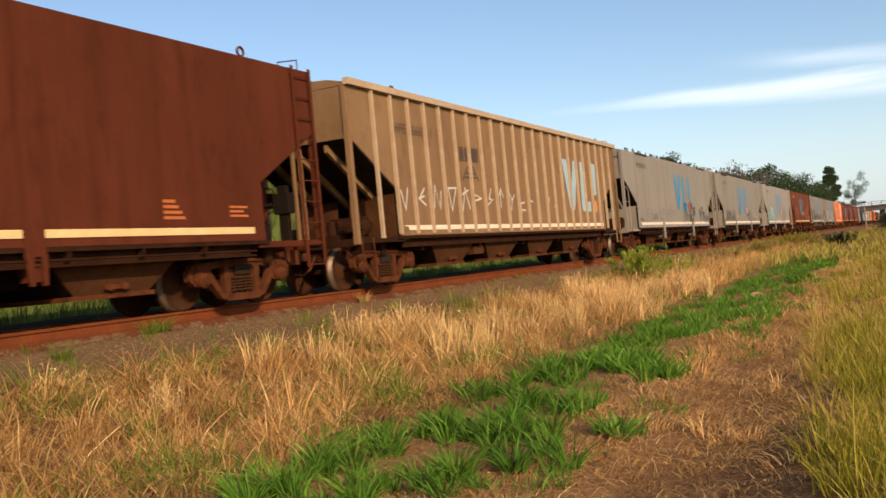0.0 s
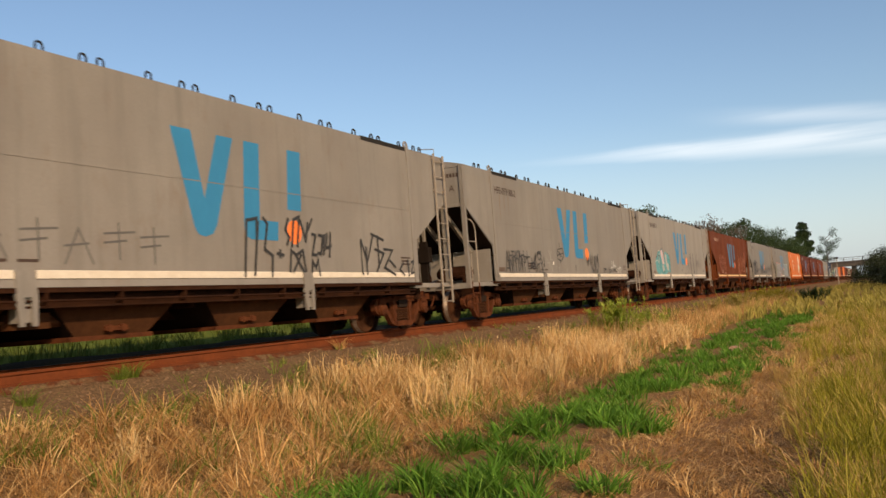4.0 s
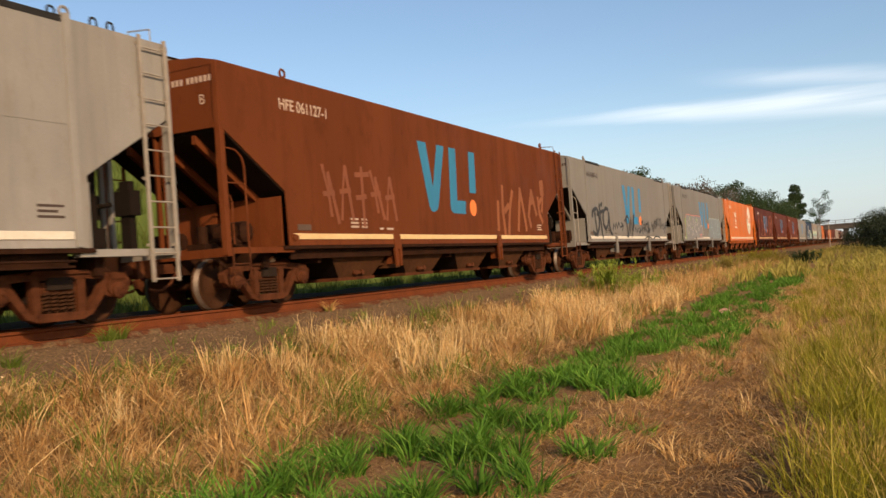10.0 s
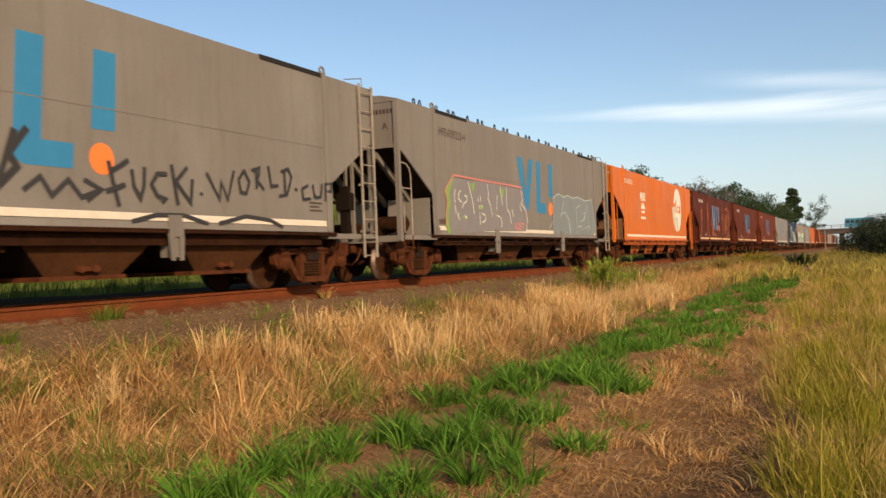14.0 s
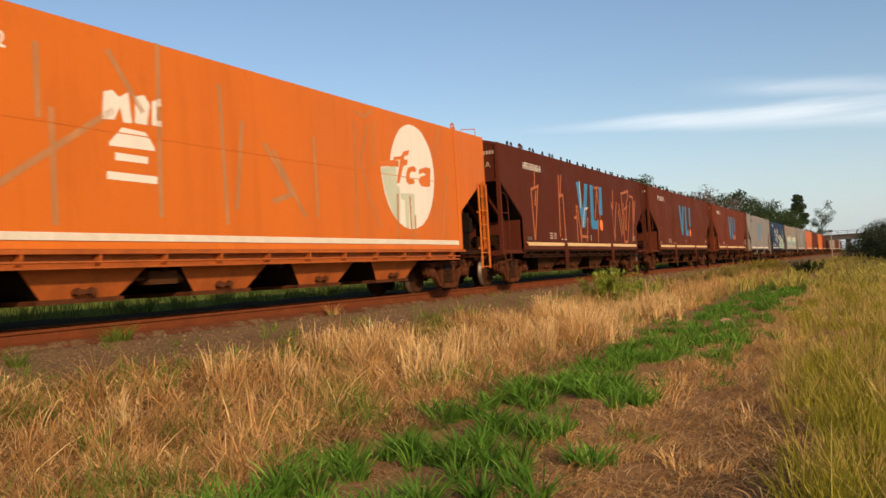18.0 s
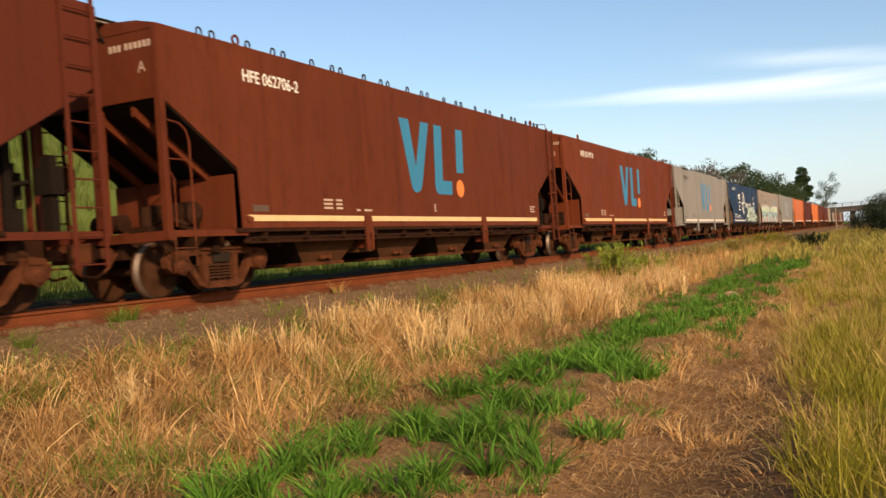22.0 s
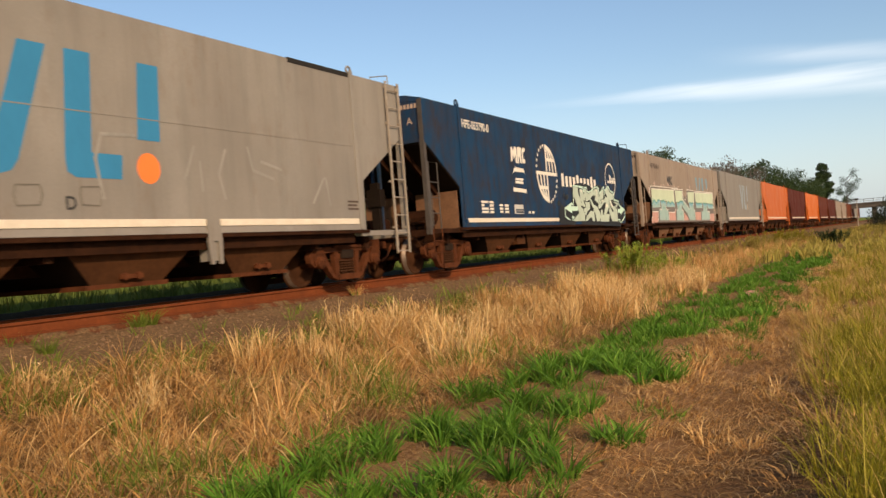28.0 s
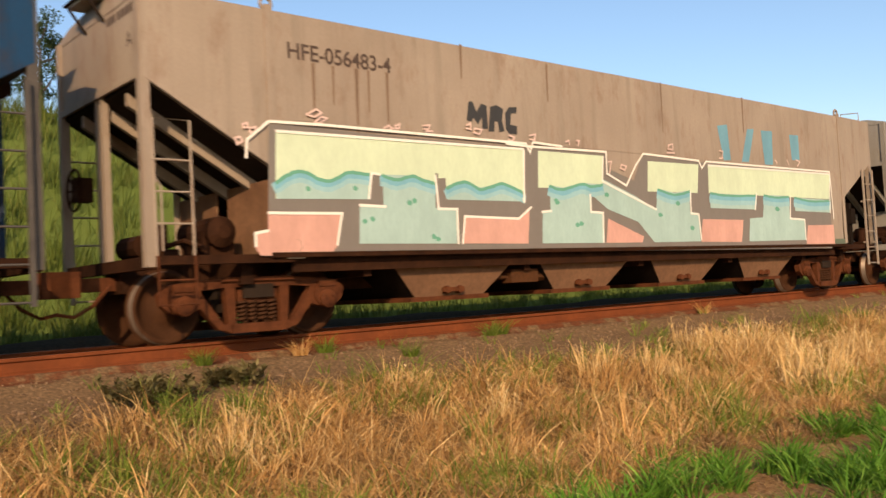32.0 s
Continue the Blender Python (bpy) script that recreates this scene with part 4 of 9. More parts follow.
# ---------------- grass ----------------
def blades(name, base, height, width, lean, mat, label, seed, segs=3, az=None, flop=0.5, kink=0.0):
    """Many bent, tapering blades in one mesh. base: (n, 3); height, width, lean: (n,)."""
    r = np.random.RandomState(seed)
    n = len(base)
    az = r.rand(n) * 2 * np.pi if az is None else az
    face = r.rand(n) * np.pi
    ts = np.linspace(0, 1, segs + 1)
    d = np.stack([np.cos(az), np.sin(az), np.zeros(n)], 1)
    s = np.stack([np.cos(face), np.sin(face), np.zeros(n)], 1)
    ka = az + 1.6 * r.randn(n)
    kd = np.stack([np.cos(ka), np.sin(ka), -0.9 - 0.7 * r.rand(n)], 1)
    kt, bent = 0.3 + 0.45 * r.rand(n), r.rand(n) < kink
    broken = lambda t: kd * (np.clip(t - kt, 0, 1) * height * bent)[:, None]
    rows = []
    for t in ts[:-1]:
        c = base + d * (lean * height * t ** 1.8)[:, None] + np.array([0, 0, 1]) * (height * (t - flop * 0.35 * lean * t ** 2.5))[:, None] + broken(t)
        wd = (width * (1 - 0.55 * t) / 2)[:, None]
        rows += [c - s * wd, c + s * wd]
    rows.append(base + d * (lean * height)[:, None] + np.array([0, 0, 1]) * (height * (1 - flop * 0.35 * lean))[:, None] + broken(1.0))
    k = len(rows)
    co = np.stack(rows, 1).reshape(-1, 3)
    i0 = (np.arange(n) * k)[:, None]
    quads = np.concatenate([i0 + np.array([[2 * j, 2 * j + 1, 2 * j + 3, 2 * j + 2]]) for j in range(segs - 1)], 1).reshape(-1, 4)
    tris = (i0 + np.array([[k - 3, k - 2, k - 1]])).reshape(-1, 3)
    me = bpy.data.meshes.new(name)
    me.vertices.add(len(co))
    me.vertices.foreach_set("co", co.ravel())
    loops = np.concatenate([quads.ravel(), tris.ravel()])
    me.loops.add(len(loops))
    me.loops.foreach_set("vertex_index", loops.astype(np.int32))
    tot = np.concatenate([np.full(len(quads), 4), np.full(len(tris), 3)])
    me.polygons.add(len(tot))
    me.polygons.foreach_set("loop_start", np.concatenate([[0], np.cumsum(tot)[:-1]]).astype(np.int32))
    me.update(calc_edges=True)
    me.materials.append(mat)
    ob = new(name, me)
    tagged(ob, label, "grass", kind="stuff")
    return ob


def scatter(seed, n, x0, x1, y0, y1, clump=0.0, power=1.0, keep=None):
    """Places on the ground, denser near y0; in clumps where clump > 0."""
    r = np.random.RandomState(seed)
    y = y0 + (y1 - y0) * r.rand(n) ** power
    x = x0 + (x1 - x0) * r.rand(n)
    if keep:
        ok = np.array([keep(a, b) for a, b in zip(x, y)])
        x, y = x[ok], y[ok]
    if clump:
        m = int(clump)
        x, y = np.repeat(x, m), np.repeat(y, m)
        sp = 0.05 + 0.05 * r.rand(len(x))
        x, y = x + r.randn(len(x)) * sp, y + r.randn(len(x)) * sp
    z = np.array([ground_z(a, b) for a, b in zip(x, y)])
    return np.stack([x, y, z], 1), r


G_DRY = leafy("dry_grass", (0.70, 0.405, 0.145), (0.40, 0.21, 0.07), (0.95, 0.67, 0.31))
G_PALE = leafy("pale_straw", (0.84, 0.57, 0.25), (0.58, 0.36, 0.14), (0.97, 0.77, 0.42))
G_MAT = leafy("brown_thatch", (0.40, 0.235, 0.095), (0.20, 0.11, 0.045), (0.62, 0.41, 0.18))
G_STRAW = leafy("matted_straw", (0.46, 0.28, 0.11), (0.25, 0.14, 0.055), (0.70, 0.48, 0.21))
G_SHOOT = leafy("green_shoots", (0.20, 0.25, 0.035), (0.11, 0.16, 0.02), (0.34, 0.34, 0.07), trans=0.3)
G_GREEN = leafy("fresh_green_grass", (0.13, 0.28, 0.026), (0.065, 0.16, 0.014), (0.26, 0.42, 0.06), trans=0.3)
G_MIX = leafy("yellow_green_grass", (0.38, 0.335, 0.028), (0.21, 0.20, 0.016), (0.58, 0.46, 0.085), trans=0.32)
G_HAY = leafy("ripe_field_grass", (0.60, 0.41, 0.125), (0.40, 0.265, 0.07), (0.78, 0.57, 0.21), trans=0.28)
G_FIELD = leafy("field_grass", (0.40, 0.33, 0.075), (0.31, 0.26, 0.055), (0.46, 0.37, 0.10))
G_BRIGHT = leafy("bright_weeds", (0.36, 0.42, 0.05), (0.24, 0.31, 0.035), (0.52, 0.52, 0.10), trans=0.35)
G_SAGE = leafy("sage_weeds", (0.19, 0.155, 0.06), (0.12, 0.10, 0.038), (0.27, 0.21, 0.09))
LEAF = leafy("tree_leaves", (0.045, 0.075, 0.022), (0.03, 0.055, 0.018), (0.075, 0.095, 0.035), trans=0.2)
G_BANK = leafy("bank_grass", (0.125, 0.165, 0.026), (0.075, 0.105, 0.016), (0.20, 0.20, 0.047), trans=0.25)


def clumps(seed, n, x0, x1, y0, y1, per, radius, power=1.0, keep=None):
    """Blade roots gathered in clumps; also each blade's outward direction and its clump's vigour."""
    r = np.random.RandomState(seed)
    x, y = x0 + (x1 - x0) * r.rand(n), y0 + (y1 - y0) * r.rand(n) ** power
    if keep:
        ok = np.array([keep(a, b) for a, b in zip(x, y)])
        x, y = x[ok], y[ok]
    vig = np.repeat(0.55 + 0.45 * r.rand(len(x)), per)
    cx, cy = np.repeat(x, per), np.repeat(y, per)
    az = r.rand(len(cx)) * 2 * np.pi
    d = radius * np.sqrt(r.rand(len(cx))) * vig
    px, py = cx + d * np.cos(az), cy + d * np.sin(az)
    z = np.repeat(np.array([ground_z(a, b) for a, b in zip(x, y)]), per) - 0.01
    return np.stack([px, py, z], 1), az + 0.5 * r.randn(len(cx)), vig, d / radius, r


def fbm(x, y, s):
    return noise.noise(Vector((x, y, s))) + 0.5 * noise.noise(Vector((x * 2.1, y * 2.1, s + 3)))


# planted patches: x, y and radius of the green tuft beds
BEDS = [(-3.95, 4.75, 0.42), (-3.95, 5.3, 0.40), (-3.95, 5.9, 0.42), (-3.85, 6.5, 0.42), (-3.35, 6.75, 0.40), (-2.85, 6.3, 0.42), (-2.35, 5.6, 0.30), (-2.8, 5.05, 0.36),
        (-3.15, 4.6, 0.35), (-2.1, 6.75, 0.28), (-4.05, 8.6, 0.38), (-3.85, 9.4, 0.36), (-3.5, 9.35, 0.30), (-3.85, 10.7, 0.50), (-3.45, 11.2, 0.50), (-2.95, 10.3, 0.45), (-2.4, 9.6, 0.42),
        (-2.85, 7.55, 0.32), (-3.5, 7.95, 0.30)]
# standing sheaves of pale straw: x, y, radius and height
SHEAVES = [(-7.2, 8.6, 0.30, 0.72), (-6.9, 9.6, 0.34, 0.64), (-7.35, 11.4, 0.5, 0.66), (-6.9, 12.4, 0.5, 0.72), (-5.4, 10.7, 0.40, 0.92), (-5.75, 11.6, 0.40, 0.80), (-6.1, 13.8, 0.55, 0.80), (-5.5, 15.1, 0.5, 0.8),
           (-5.0, 17.3, 0.6, 0.75), (-6.4, 16.8, 0.7, 0.7), (-5.9, 19.5, 0.8, 0.75), (-6.8, 21.5, 0.9, 0.65), (-5.4, 23.0, 0.9, 0.7), (-6.3, 26.0, 1.0, 0.75), (-6.7, 6.6, 0.3, 0.5), (-7.6, 6.0, 0.3, 0.45), (-6.9, 3.6, 0.4, 0.6)]


def tufts(seed, discs, each, per, radius):
    """Crowns of blades inside round patches, a number for each square metre."""
    r = np.random.RandomState(seed)
    px, py = [], []
    for x, y, q in discs:
        k = max(3, int(each * q * q))
        a, d = r.rand(k) * 6.283, q * np.sqrt(r.rand(k))
        px.append(x + d * np.cos(a))
        py.append(y + d * np.sin(a))
    px, py = np.concatenate(px), np.concatenate(py)
    vig = np.repeat(0.6 + 0.4 * r.rand(len(px)), per)
    az = r.rand(len(px) * per) * 6.283
    d = radius * np.sqrt(r.rand(len(az)))
    z = np.repeat(np.array([ground_z(a, b) for a, b in zip(px, py)]), per) - 0.01
    return np.stack([np.repeat(px, per) + d * np.cos(az), np.repeat(py, per) + d * np.sin(az), z], 1), az + 0.4 * r.randn(len(az)), vig, d / radius, r


def build_grass():
    edge = lambda y: -7.75 + 0.7 * noise.noise(Vector((y * 0.45, 5, 0)))
    inner = lambda y: -4.45 - 0.03 * max(0.0, y - 6) + 0.35 * noise.noise(Vector((y * 0.8, 2, 0)))
    # dry belt, low and dense near the viewer: bent straw in many small clumps
    b, az, vg, d, r = clumps(11, 2500, -8.5, -4.0, 0.6, 17, 42, 0.17, 1.15, lambda x, y: edge(y) < x < inner(y) and fbm(x * 1.6, y * 1.4, 30) > -0.28)
    n = len(b)
    tip = np.repeat(r.rand(n // 42) * 6.283, 42) + 0.6 * r.randn(n)
    az = np.where(r.rand(n) < 0.55, tip, az)
    swell = np.array([1.0 + 1.1 * noise.noise(Vector((p[0] * 1.25, p[1] * 1.05, 2))) - 0.25 * smooth(-5.6, -4.4, p[0]) for p in b])
    h = np.clip((0.14 + 0.46 * r.rand(n) ** 1.2) * (1.6 * vg - 0.55) * np.clip(swell, 0.35, 1.7), 0.06, 0.8)
    lean = 0.12 + 0.5 * r.rand(n) + 1.6 * r.rand(n) ** 3 + 0.3 * d * r.rand(n)
    blades("dry_grass", b, h, 0.006 + 0.012 * r.rand(n) ** 1.6, lean, G_DRY, "dense dry straw-coloured grass along the verge", 1, segs=4, az=az, kink=0.6)
    # the same belt farther along the line
    b, az, vg, d, r = clumps(31, 1500, -8.3, -4.2, 16, 85, 30, 0.24, 1.7, lambda x, y: edge(y) + 0.2 < x < inner(y) and fbm(x * 1.1, y * 0.8, 9) > -0.45)
    n = len(b)
    swell = np.array([1.0 + 0.8 * noise.noise(Vector((p[0] * 0.9, p[1] * 0.6, 2))) for p in b])
    blades("far_dry_grass", b, np.clip((0.25 + 0.55 * r.rand(n)) * vg * swell, 0.1, 0.9), 0.008 + 0.006 * r.rand(n) + 0.0002 * b[:, 1], 0.05 + 0.35 * r.rand(n) + 0.9 * r.rand(n) ** 4, G_DRY, "tall dry straw-coloured grass farther along the verge", 32, segs=3, az=az, kink=0.4)
    # standing sheaves with hanging leaves
    b, az, vg, d, r = tufts(33, [(x, y, q) for x, y, q, _ in SHEAVES], 55, 30, 0.09)
    n = len(b)
    tall = np.repeat(np.concatenate([np.full(max(3, int(55 * q * q)), hh) for _, _, q, hh in SHEAVES]), 30)
    h = tall * (0.45 + 0.6 * r.rand(n)) * (0.75 + 0.25 * vg)
    lean = 0.03 + 0.24 * r.rand(n) + 0.9 * r.rand(n) ** 4
    blades("standing_straw", b, h, 0.007 + 0.010 * r.rand(n) + 0.0002 * b[:, 1], lean, G_PALE, "upright sheaves of pale dry grass", 34, segs=4, az=az, kink=0.4)
    pick = np.nonzero(r.rand(n) < 0.7)[0]
    up = 0.3 + 0.68 * r.rand(len(pick))
    lb = b[pick] + np.stack([np.cos(az[pick]), np.sin(az[pick]), np.zeros(len(pick))], 1) * (lean[pick] * h[pick] * up ** 1.8)[:, None]
    lb[:, 2] += h[pick] * up * 0.95
    m = len(pick)
    blades("dry_leaves", lb, 0.05 + 0.12 * r.rand(m), 0.007 + 0.010 * r.rand(m) + 0.0002 * lb[:, 1], 0.8 + 1.4 * r.rand(m), G_PALE, "withered hanging leaves of the dry grass", 19, flop=1.6)
    # matted thatch below
    b, az, vg, d, r = clumps(21, 4200, -8.6, -3.9, 0.5, 20, 15, 0.2, 1.2, lambda x, y: edge(y) - 0.5 < x < inner(y) + 0.35)
    n = len(b)
    blades("dry_thatch", b, (0.08 + 0.24 * r.rand(n)) * vg, 0.006 + 0.010 * r.rand(n), 0.6 + 1.8 * r.rand(n), G_MAT, "matted brown straw under the tall grass", 8, az=az, kink=0.4)
    # green shoots among it
    b, az, vg, d, r = clumps(12, 1700, -8.5, -4.4, 0.8, 40, 20, 0.14, 1.5, lambda x, y: edge(y) - 0.3 < x < inner(y) and fbm(x * 1.1, y * 0.9, 4) > -0.02)
    n = len(b)
    blades("mixed_green_grass", b, (0.16 + 0.44 * r.rand(n)) * vg, 0.006 + 0.011 * r.rand(n) + 0.0002 * b[:, 1], 0.15 + 0.9 * r.rand(n), G_SHOOT, "green shoots among the dry grass", 2, az=az, kink=0.2)
    # green beds: rosettes of broad arching leaves on bare soil
    b, az, vg, d, r = tufts(13, BEDS, 50, 44, 0.085)
    n = len(b)
    blades("green_grass", b, (0.12 + 0.26 * r.rand(n)) * vg, 0.010 + 0.014 * r.rand(n) + 0.0002 * b[:, 1], 0.15 + 0.9 * d * r.rand(n) + 0.6 * r.rand(n), G_GREEN, "low bright green grass tufts on bare soil", 3, segs=4, az=az, kink=0.08)
    b, az, vg, d, r = clumps(43, 1300, -5.2, -1.6, 12.5, 52, 34, 0.16, 1.5, lambda x, y: fbm(x * 1.7, y * 0.75, 7) > 0.0 + 1.1 * max(0.0, abs(x + 3.05 + 0.018 * (y - 12)) - 0.85))
    n = len(b)
    blades("far_green_grass", b, (0.10 + 0.22 * r.rand(n)) * vg, 0.012 + 0.010 * r.rand(n) + 0.0003 * b[:, 1], 0.2 + 0.8 * r.rand(n), G_GREEN, "low green grass tufts farther along", 44, az=az)
    b, az, vg, d, r = clumps(45, 420, -4.7, -1.7, 4.0, 42, 22, 0.11, 1.6, lambda x, y: fbm(x * 1.1, y * 0.8, 7) > -0.15 + 0.5 * max(0.0, abs(x + 3.1) - 1.0))
    n = len(b)
    blades("stray_tufts", b, (0.07 + 0.13 * r.rand(n)) * vg, 0.007 + 0.009 * r.rand(n) + 0.0002 * b[:, 1], 0.2 + 0.9 * r.rand(n), G_GREEN, "small stray green tufts on the soil", 46, az=az)
    # straw trodden into the soil
    b, az, vg, d, r = clumps(14, 4200, -4.9, -0.5, 3.0, 40, 15, 0.24, 1.7)
    n = len(b)
    blades("straw_litter", b, (0.03 + 0.13 * r.rand(n)) * vg, 0.004 + 0.007 * r.rand(n), 1.0 + 2.2 * r.rand(n), G_STRAW, "flattened dry straw on the soil", 4, az=az, flop=1.0)
    b, az, vg, d, r = clumps(24, 3000, -2.9, -0.6, 4.0, 26, 13, 0.26, 1.4, lambda x, y: fbm(x * 1.3, y * 1.0, 21) > -0.2 + (0.35 if y < 7.6 and x > -1.7 else 0.0))
    n = len(b)
    blades("pale_litter", b, (0.04 + 0.15 * r.rand(n)) * vg, 0.005 + 0.007 * r.rand(n), 1.2 + 2.2 * r.rand(n), G_DRY, "loose pale straw trodden into the path", 25, az=az, flop=0.8, kink=0.3)
    b, az, vg, d, r = clumps(22, 1000, -2.5, -0.2, 7.0, 60, 22, 0.14, 1.5, lambda x, y: y > 11 + 2.5 * noise.noise(Vector((x, y * 0.3, 0))) or noise.noise(Vector((x * 2, y * 2, 5))) > 0.1)
    n = len(b)
    blades("dry_tufts", b, (0.08 + 0.2 * r.rand(n)) * vg, 0.005 + 0.007 * r.rand(n) + 0.0002 * b[:, 1], 0.3 + 1.1 * r.rand(n), G_DRY, "small dry tufts beside the bare path", 9, az=az, kink=0.5)
    # tall grass on the far side of the path: yellow-green tussocks and ripe stands between them
    bound = lambda x, y: x > max(-1.9, -0.30 - 0.085 * (y - 4)) + 0.45 * noise.noise(Vector((y * 0.6, 1, 0)))
    ripe = lambda x, y: fbm(x * 0.75, y * 0.42, 12) + 0.22 * smooth(8.0, 10.5, y) * smooth(15.0, 12.0, y) + 0.25 * smooth(1.6, 2.6, x)
    b, az, vg, d, r = clumps(15, 3400, -2.0, 7.5, 4.2, 65, 46, 0.17, 1.8, lambda x, y: bound(x, y) and ripe(x, y) < 0.12)
    n = len(b)
    swell = np.array([1.0 + 0.7 * noise.noise(Vector((p[0] * 1.3, p[1] * 0.9, 8))) for p in b])
    blades("tall_grass", b, (0.12 + 0.40 * r.rand(n) ** 1.5) * (1.7 * vg - 0.6) * swell, 0.004 + 0.005 * r.rand(n) + 0.00025 * b[:, 1], 0.05 + 0.4 * r.rand(n) + 0.9 * d * r.rand(n), G_MIX, "tall yellow-green grass beside the path", 5, az=az, kink=0.2)
    b, az, vg, d, r = clumps(47, 3000, -2.0, 7.5, 5.0, 60, 46, 0.2, 1.7, lambda x, y: bound(x + 0.15, y) and ripe(x, y) > 0.02)
    n = len(b)
    swell = np.array([1.0 + 0.5 * noise.noise(Vector((p[0] * 1.1, p[1] * 0.8, 18))) for p in b])
    blades("ripe_grass", b, (0.14 + 0.42 * r.rand(n)) * vg * swell, 0.0035 + 0.004 * r.rand(n) + 0.00025 * b[:, 1], 0.05 + 0.45 * r.rand(n) + 0.6 * r.rand(n) ** 3, G_HAY, "ripe pale yellow grass among the green tussocks", 48, az=az, kink=0.35)
    b, az, vg, d, r = tufts(26, [(-0.15, 6.1, 0.40), (0.15, 7.0, 0.35), (-0.1, 8.5, 0.40), (-0.25, 9.9, 0.35), (-0.45, 11.2, 0.40), (-0.75, 12.8, 0.5), (0.75, 8.7, 0.5), (0.75, 6.3, 0.45), (0.6, 11.0, 0.6), (0.5, 13.2, 0.8)], 60, 80, 0.14)
    n = len(b)
    blades("rank_grass", b, (0.14 + 0.40 * r.rand(n) ** 1.1) * (1.5 * vg - 0.5), 0.004 + 0.007 * r.rand(n), 0.08 + 0.35 * r.rand(n) + 0.9 * d * r.rand(n), G_MIX, "dense rank yellow-green tussocks at the path's edge", 27, az=az, kink=0.15)
    # flattened straw mat between the ballast and the standing grass
    b, az, vg, d, r = clumps(28, 900, -8.9, -6.6, 0.3, 14, 22, 0.22, 1.2, lambda x, y: fbm(x * 1.1, y * 0.9, 18) > -0.1 + 0.35 * max(0.0, -x - 7.6) + 0.03 * y + (0.5 if x < -7.7 and y < 5.2 else 0.0))
    n = len(b)
    blades("straw_mat", b, (0.05 + 0.16 * r.rand(n)) * vg, 0.004 + 0.006 * r.rand(n), 0.8 + 2.0 * r.rand(n), G_STRAW, "flattened straw mat at the ballast's edge", 29, az=az, flop=0.8, kink=0.3)
    b, r = scatter(16, 4200, -6.6, 36, 40, 260, 8, 1.5)
    n = len(b)
    blades("far_field_grass", b, 0.3 + 0.4 * r.rand(n), 0.05 + 0.04 * r.rand(n), 0.2 + 0.5 * r.rand(n), G_FIELD, "distant yellow-green field grass", 6)
    b, az, vg, d, r = clumps(17, 7600, -26.5, -13.9, -4, 150, 18, 0.3, 2.3)
    n = len(b)
    low = np.array([0.55 + 0.45 * smooth(-17.0, -20.0, p[0]) for p in b])
    blades("bank_grass", b, (0.4 + 0.95 * r.rand(n)) * vg * low, 0.012 + 0.016 * r.rand(n), 0.15 + 0.6 * r.rand(n), G_BANK, "rank green grass on the bank behind the track", 7, az=az)
    # weeds at the rails and on the stones
    b, az, vg, d, r = clumps(18, 130, -9.7, -8.1, 1.0, 60, 16, 0.10, 1.5)
    n = len(b)
    blades("track_weeds", b, (0.10 + 0.22 * r.rand(n)) * vg, 0.006 + 0.008 * r.rand(n), 0.3 + 0.8 * r.rand(n), G_SHOOT, "scattered weeds on the ballast shoulder", 10, az=az)


build_grass()


def leaf_bush(name, x, y, height, width, seed, mat, label, stems=9):
    """A loose weed bush: thin stems with many narrow leaves."""
    r = np.random.RandomState(seed)
    t = new(name)
    t.location = (x, y, ground_z(x, y) - 0.02)
    tagged(t, label, "bush")
    bm = bmesh.new()
    quads = []
    for k in range(stems):
        a, s = r.rand() * 6.28, width * 0.5 * r.rand()
        tip = Vector((math.cos(a) * s, math.sin(a) * s, height * (0.6 + 0.4 * r.rand())))
        root = Vector((tip.x * 0.7, tip.y * 0.7, 0))
        tube(bm, [root, root.lerp(tip, 0.5) + Vector((0, 0, 0.04)), tip], [0.012, 0.008, 0.004], 5)
        for q in range(60):
            p = root.lerp(tip, 0.15 + 0.85 * r.rand())
            b2 = r.rand() * 6.28
            d = Vector((math.cos(b2), math.sin(b2), 0.5 * r.randn() + 0.3)).normalized()
            side = d.cross(Vector((0, 0, 1))).normalized() * (0.012 + 0.012 * r.rand())
            l = (0.06 + 0.12 * r.rand()) * (0.5 + height)
            quads.append((p, p + d * l * 0.5 + side, p + d * l, p + d * l * 0.5 - side))
    me = bpy.data.meshes.new("stem")
    bm.to_mesh(me)
    bm.free()
    me.materials.append(mat)
    tagged(part("brushwood", me, t), "thin weed stems", kind="stuff")
    me = bpy.data.meshes.new("leaves")
    me.from_pydata([tuple(v) for q in quads for v in q], [], [(4 * k, 4 * k + 1, 4 * k + 2, 4 * k + 3) for k in range(len(quads))])
    me.materials.append(mat)
    tagged(part("foliage", me, t), "narrow weed leaves", kind="stuff")


leaf_bush("weed_bush", -7.0, 25.6, 1.2, 2.0, 3, G_BRIGHT, "bright green weed bush at the foot of the ballast", 46)
leaf_bush("weed_bush", -6.8, 28.2, 0.85, 1.8, 4, G_BRIGHT, "bright green weed bush at the foot of the ballast", 36)
leaf_bush("weed_bush", -7.4, 66.0, 1.0, 3.0, 5, G_MIX, "yellow-green weed bush beside the far track", 40)
leaf_bush("weed_bush", -7.0, 74.0, 1.0, 3.0, 6, G_MIX, "yellow-green weed bush beside the far track", 40)
for k in range(7):
    leaf_bush("weed_bush", -7.2 + 0.3 * math.sin(k * 2.1), 44.0 + k * 5.2, 0.7 + 0.2 * math.sin(k), 2.6, 30 + k, G_FIELD, "yellow-green weed bush beside the far track", 26)
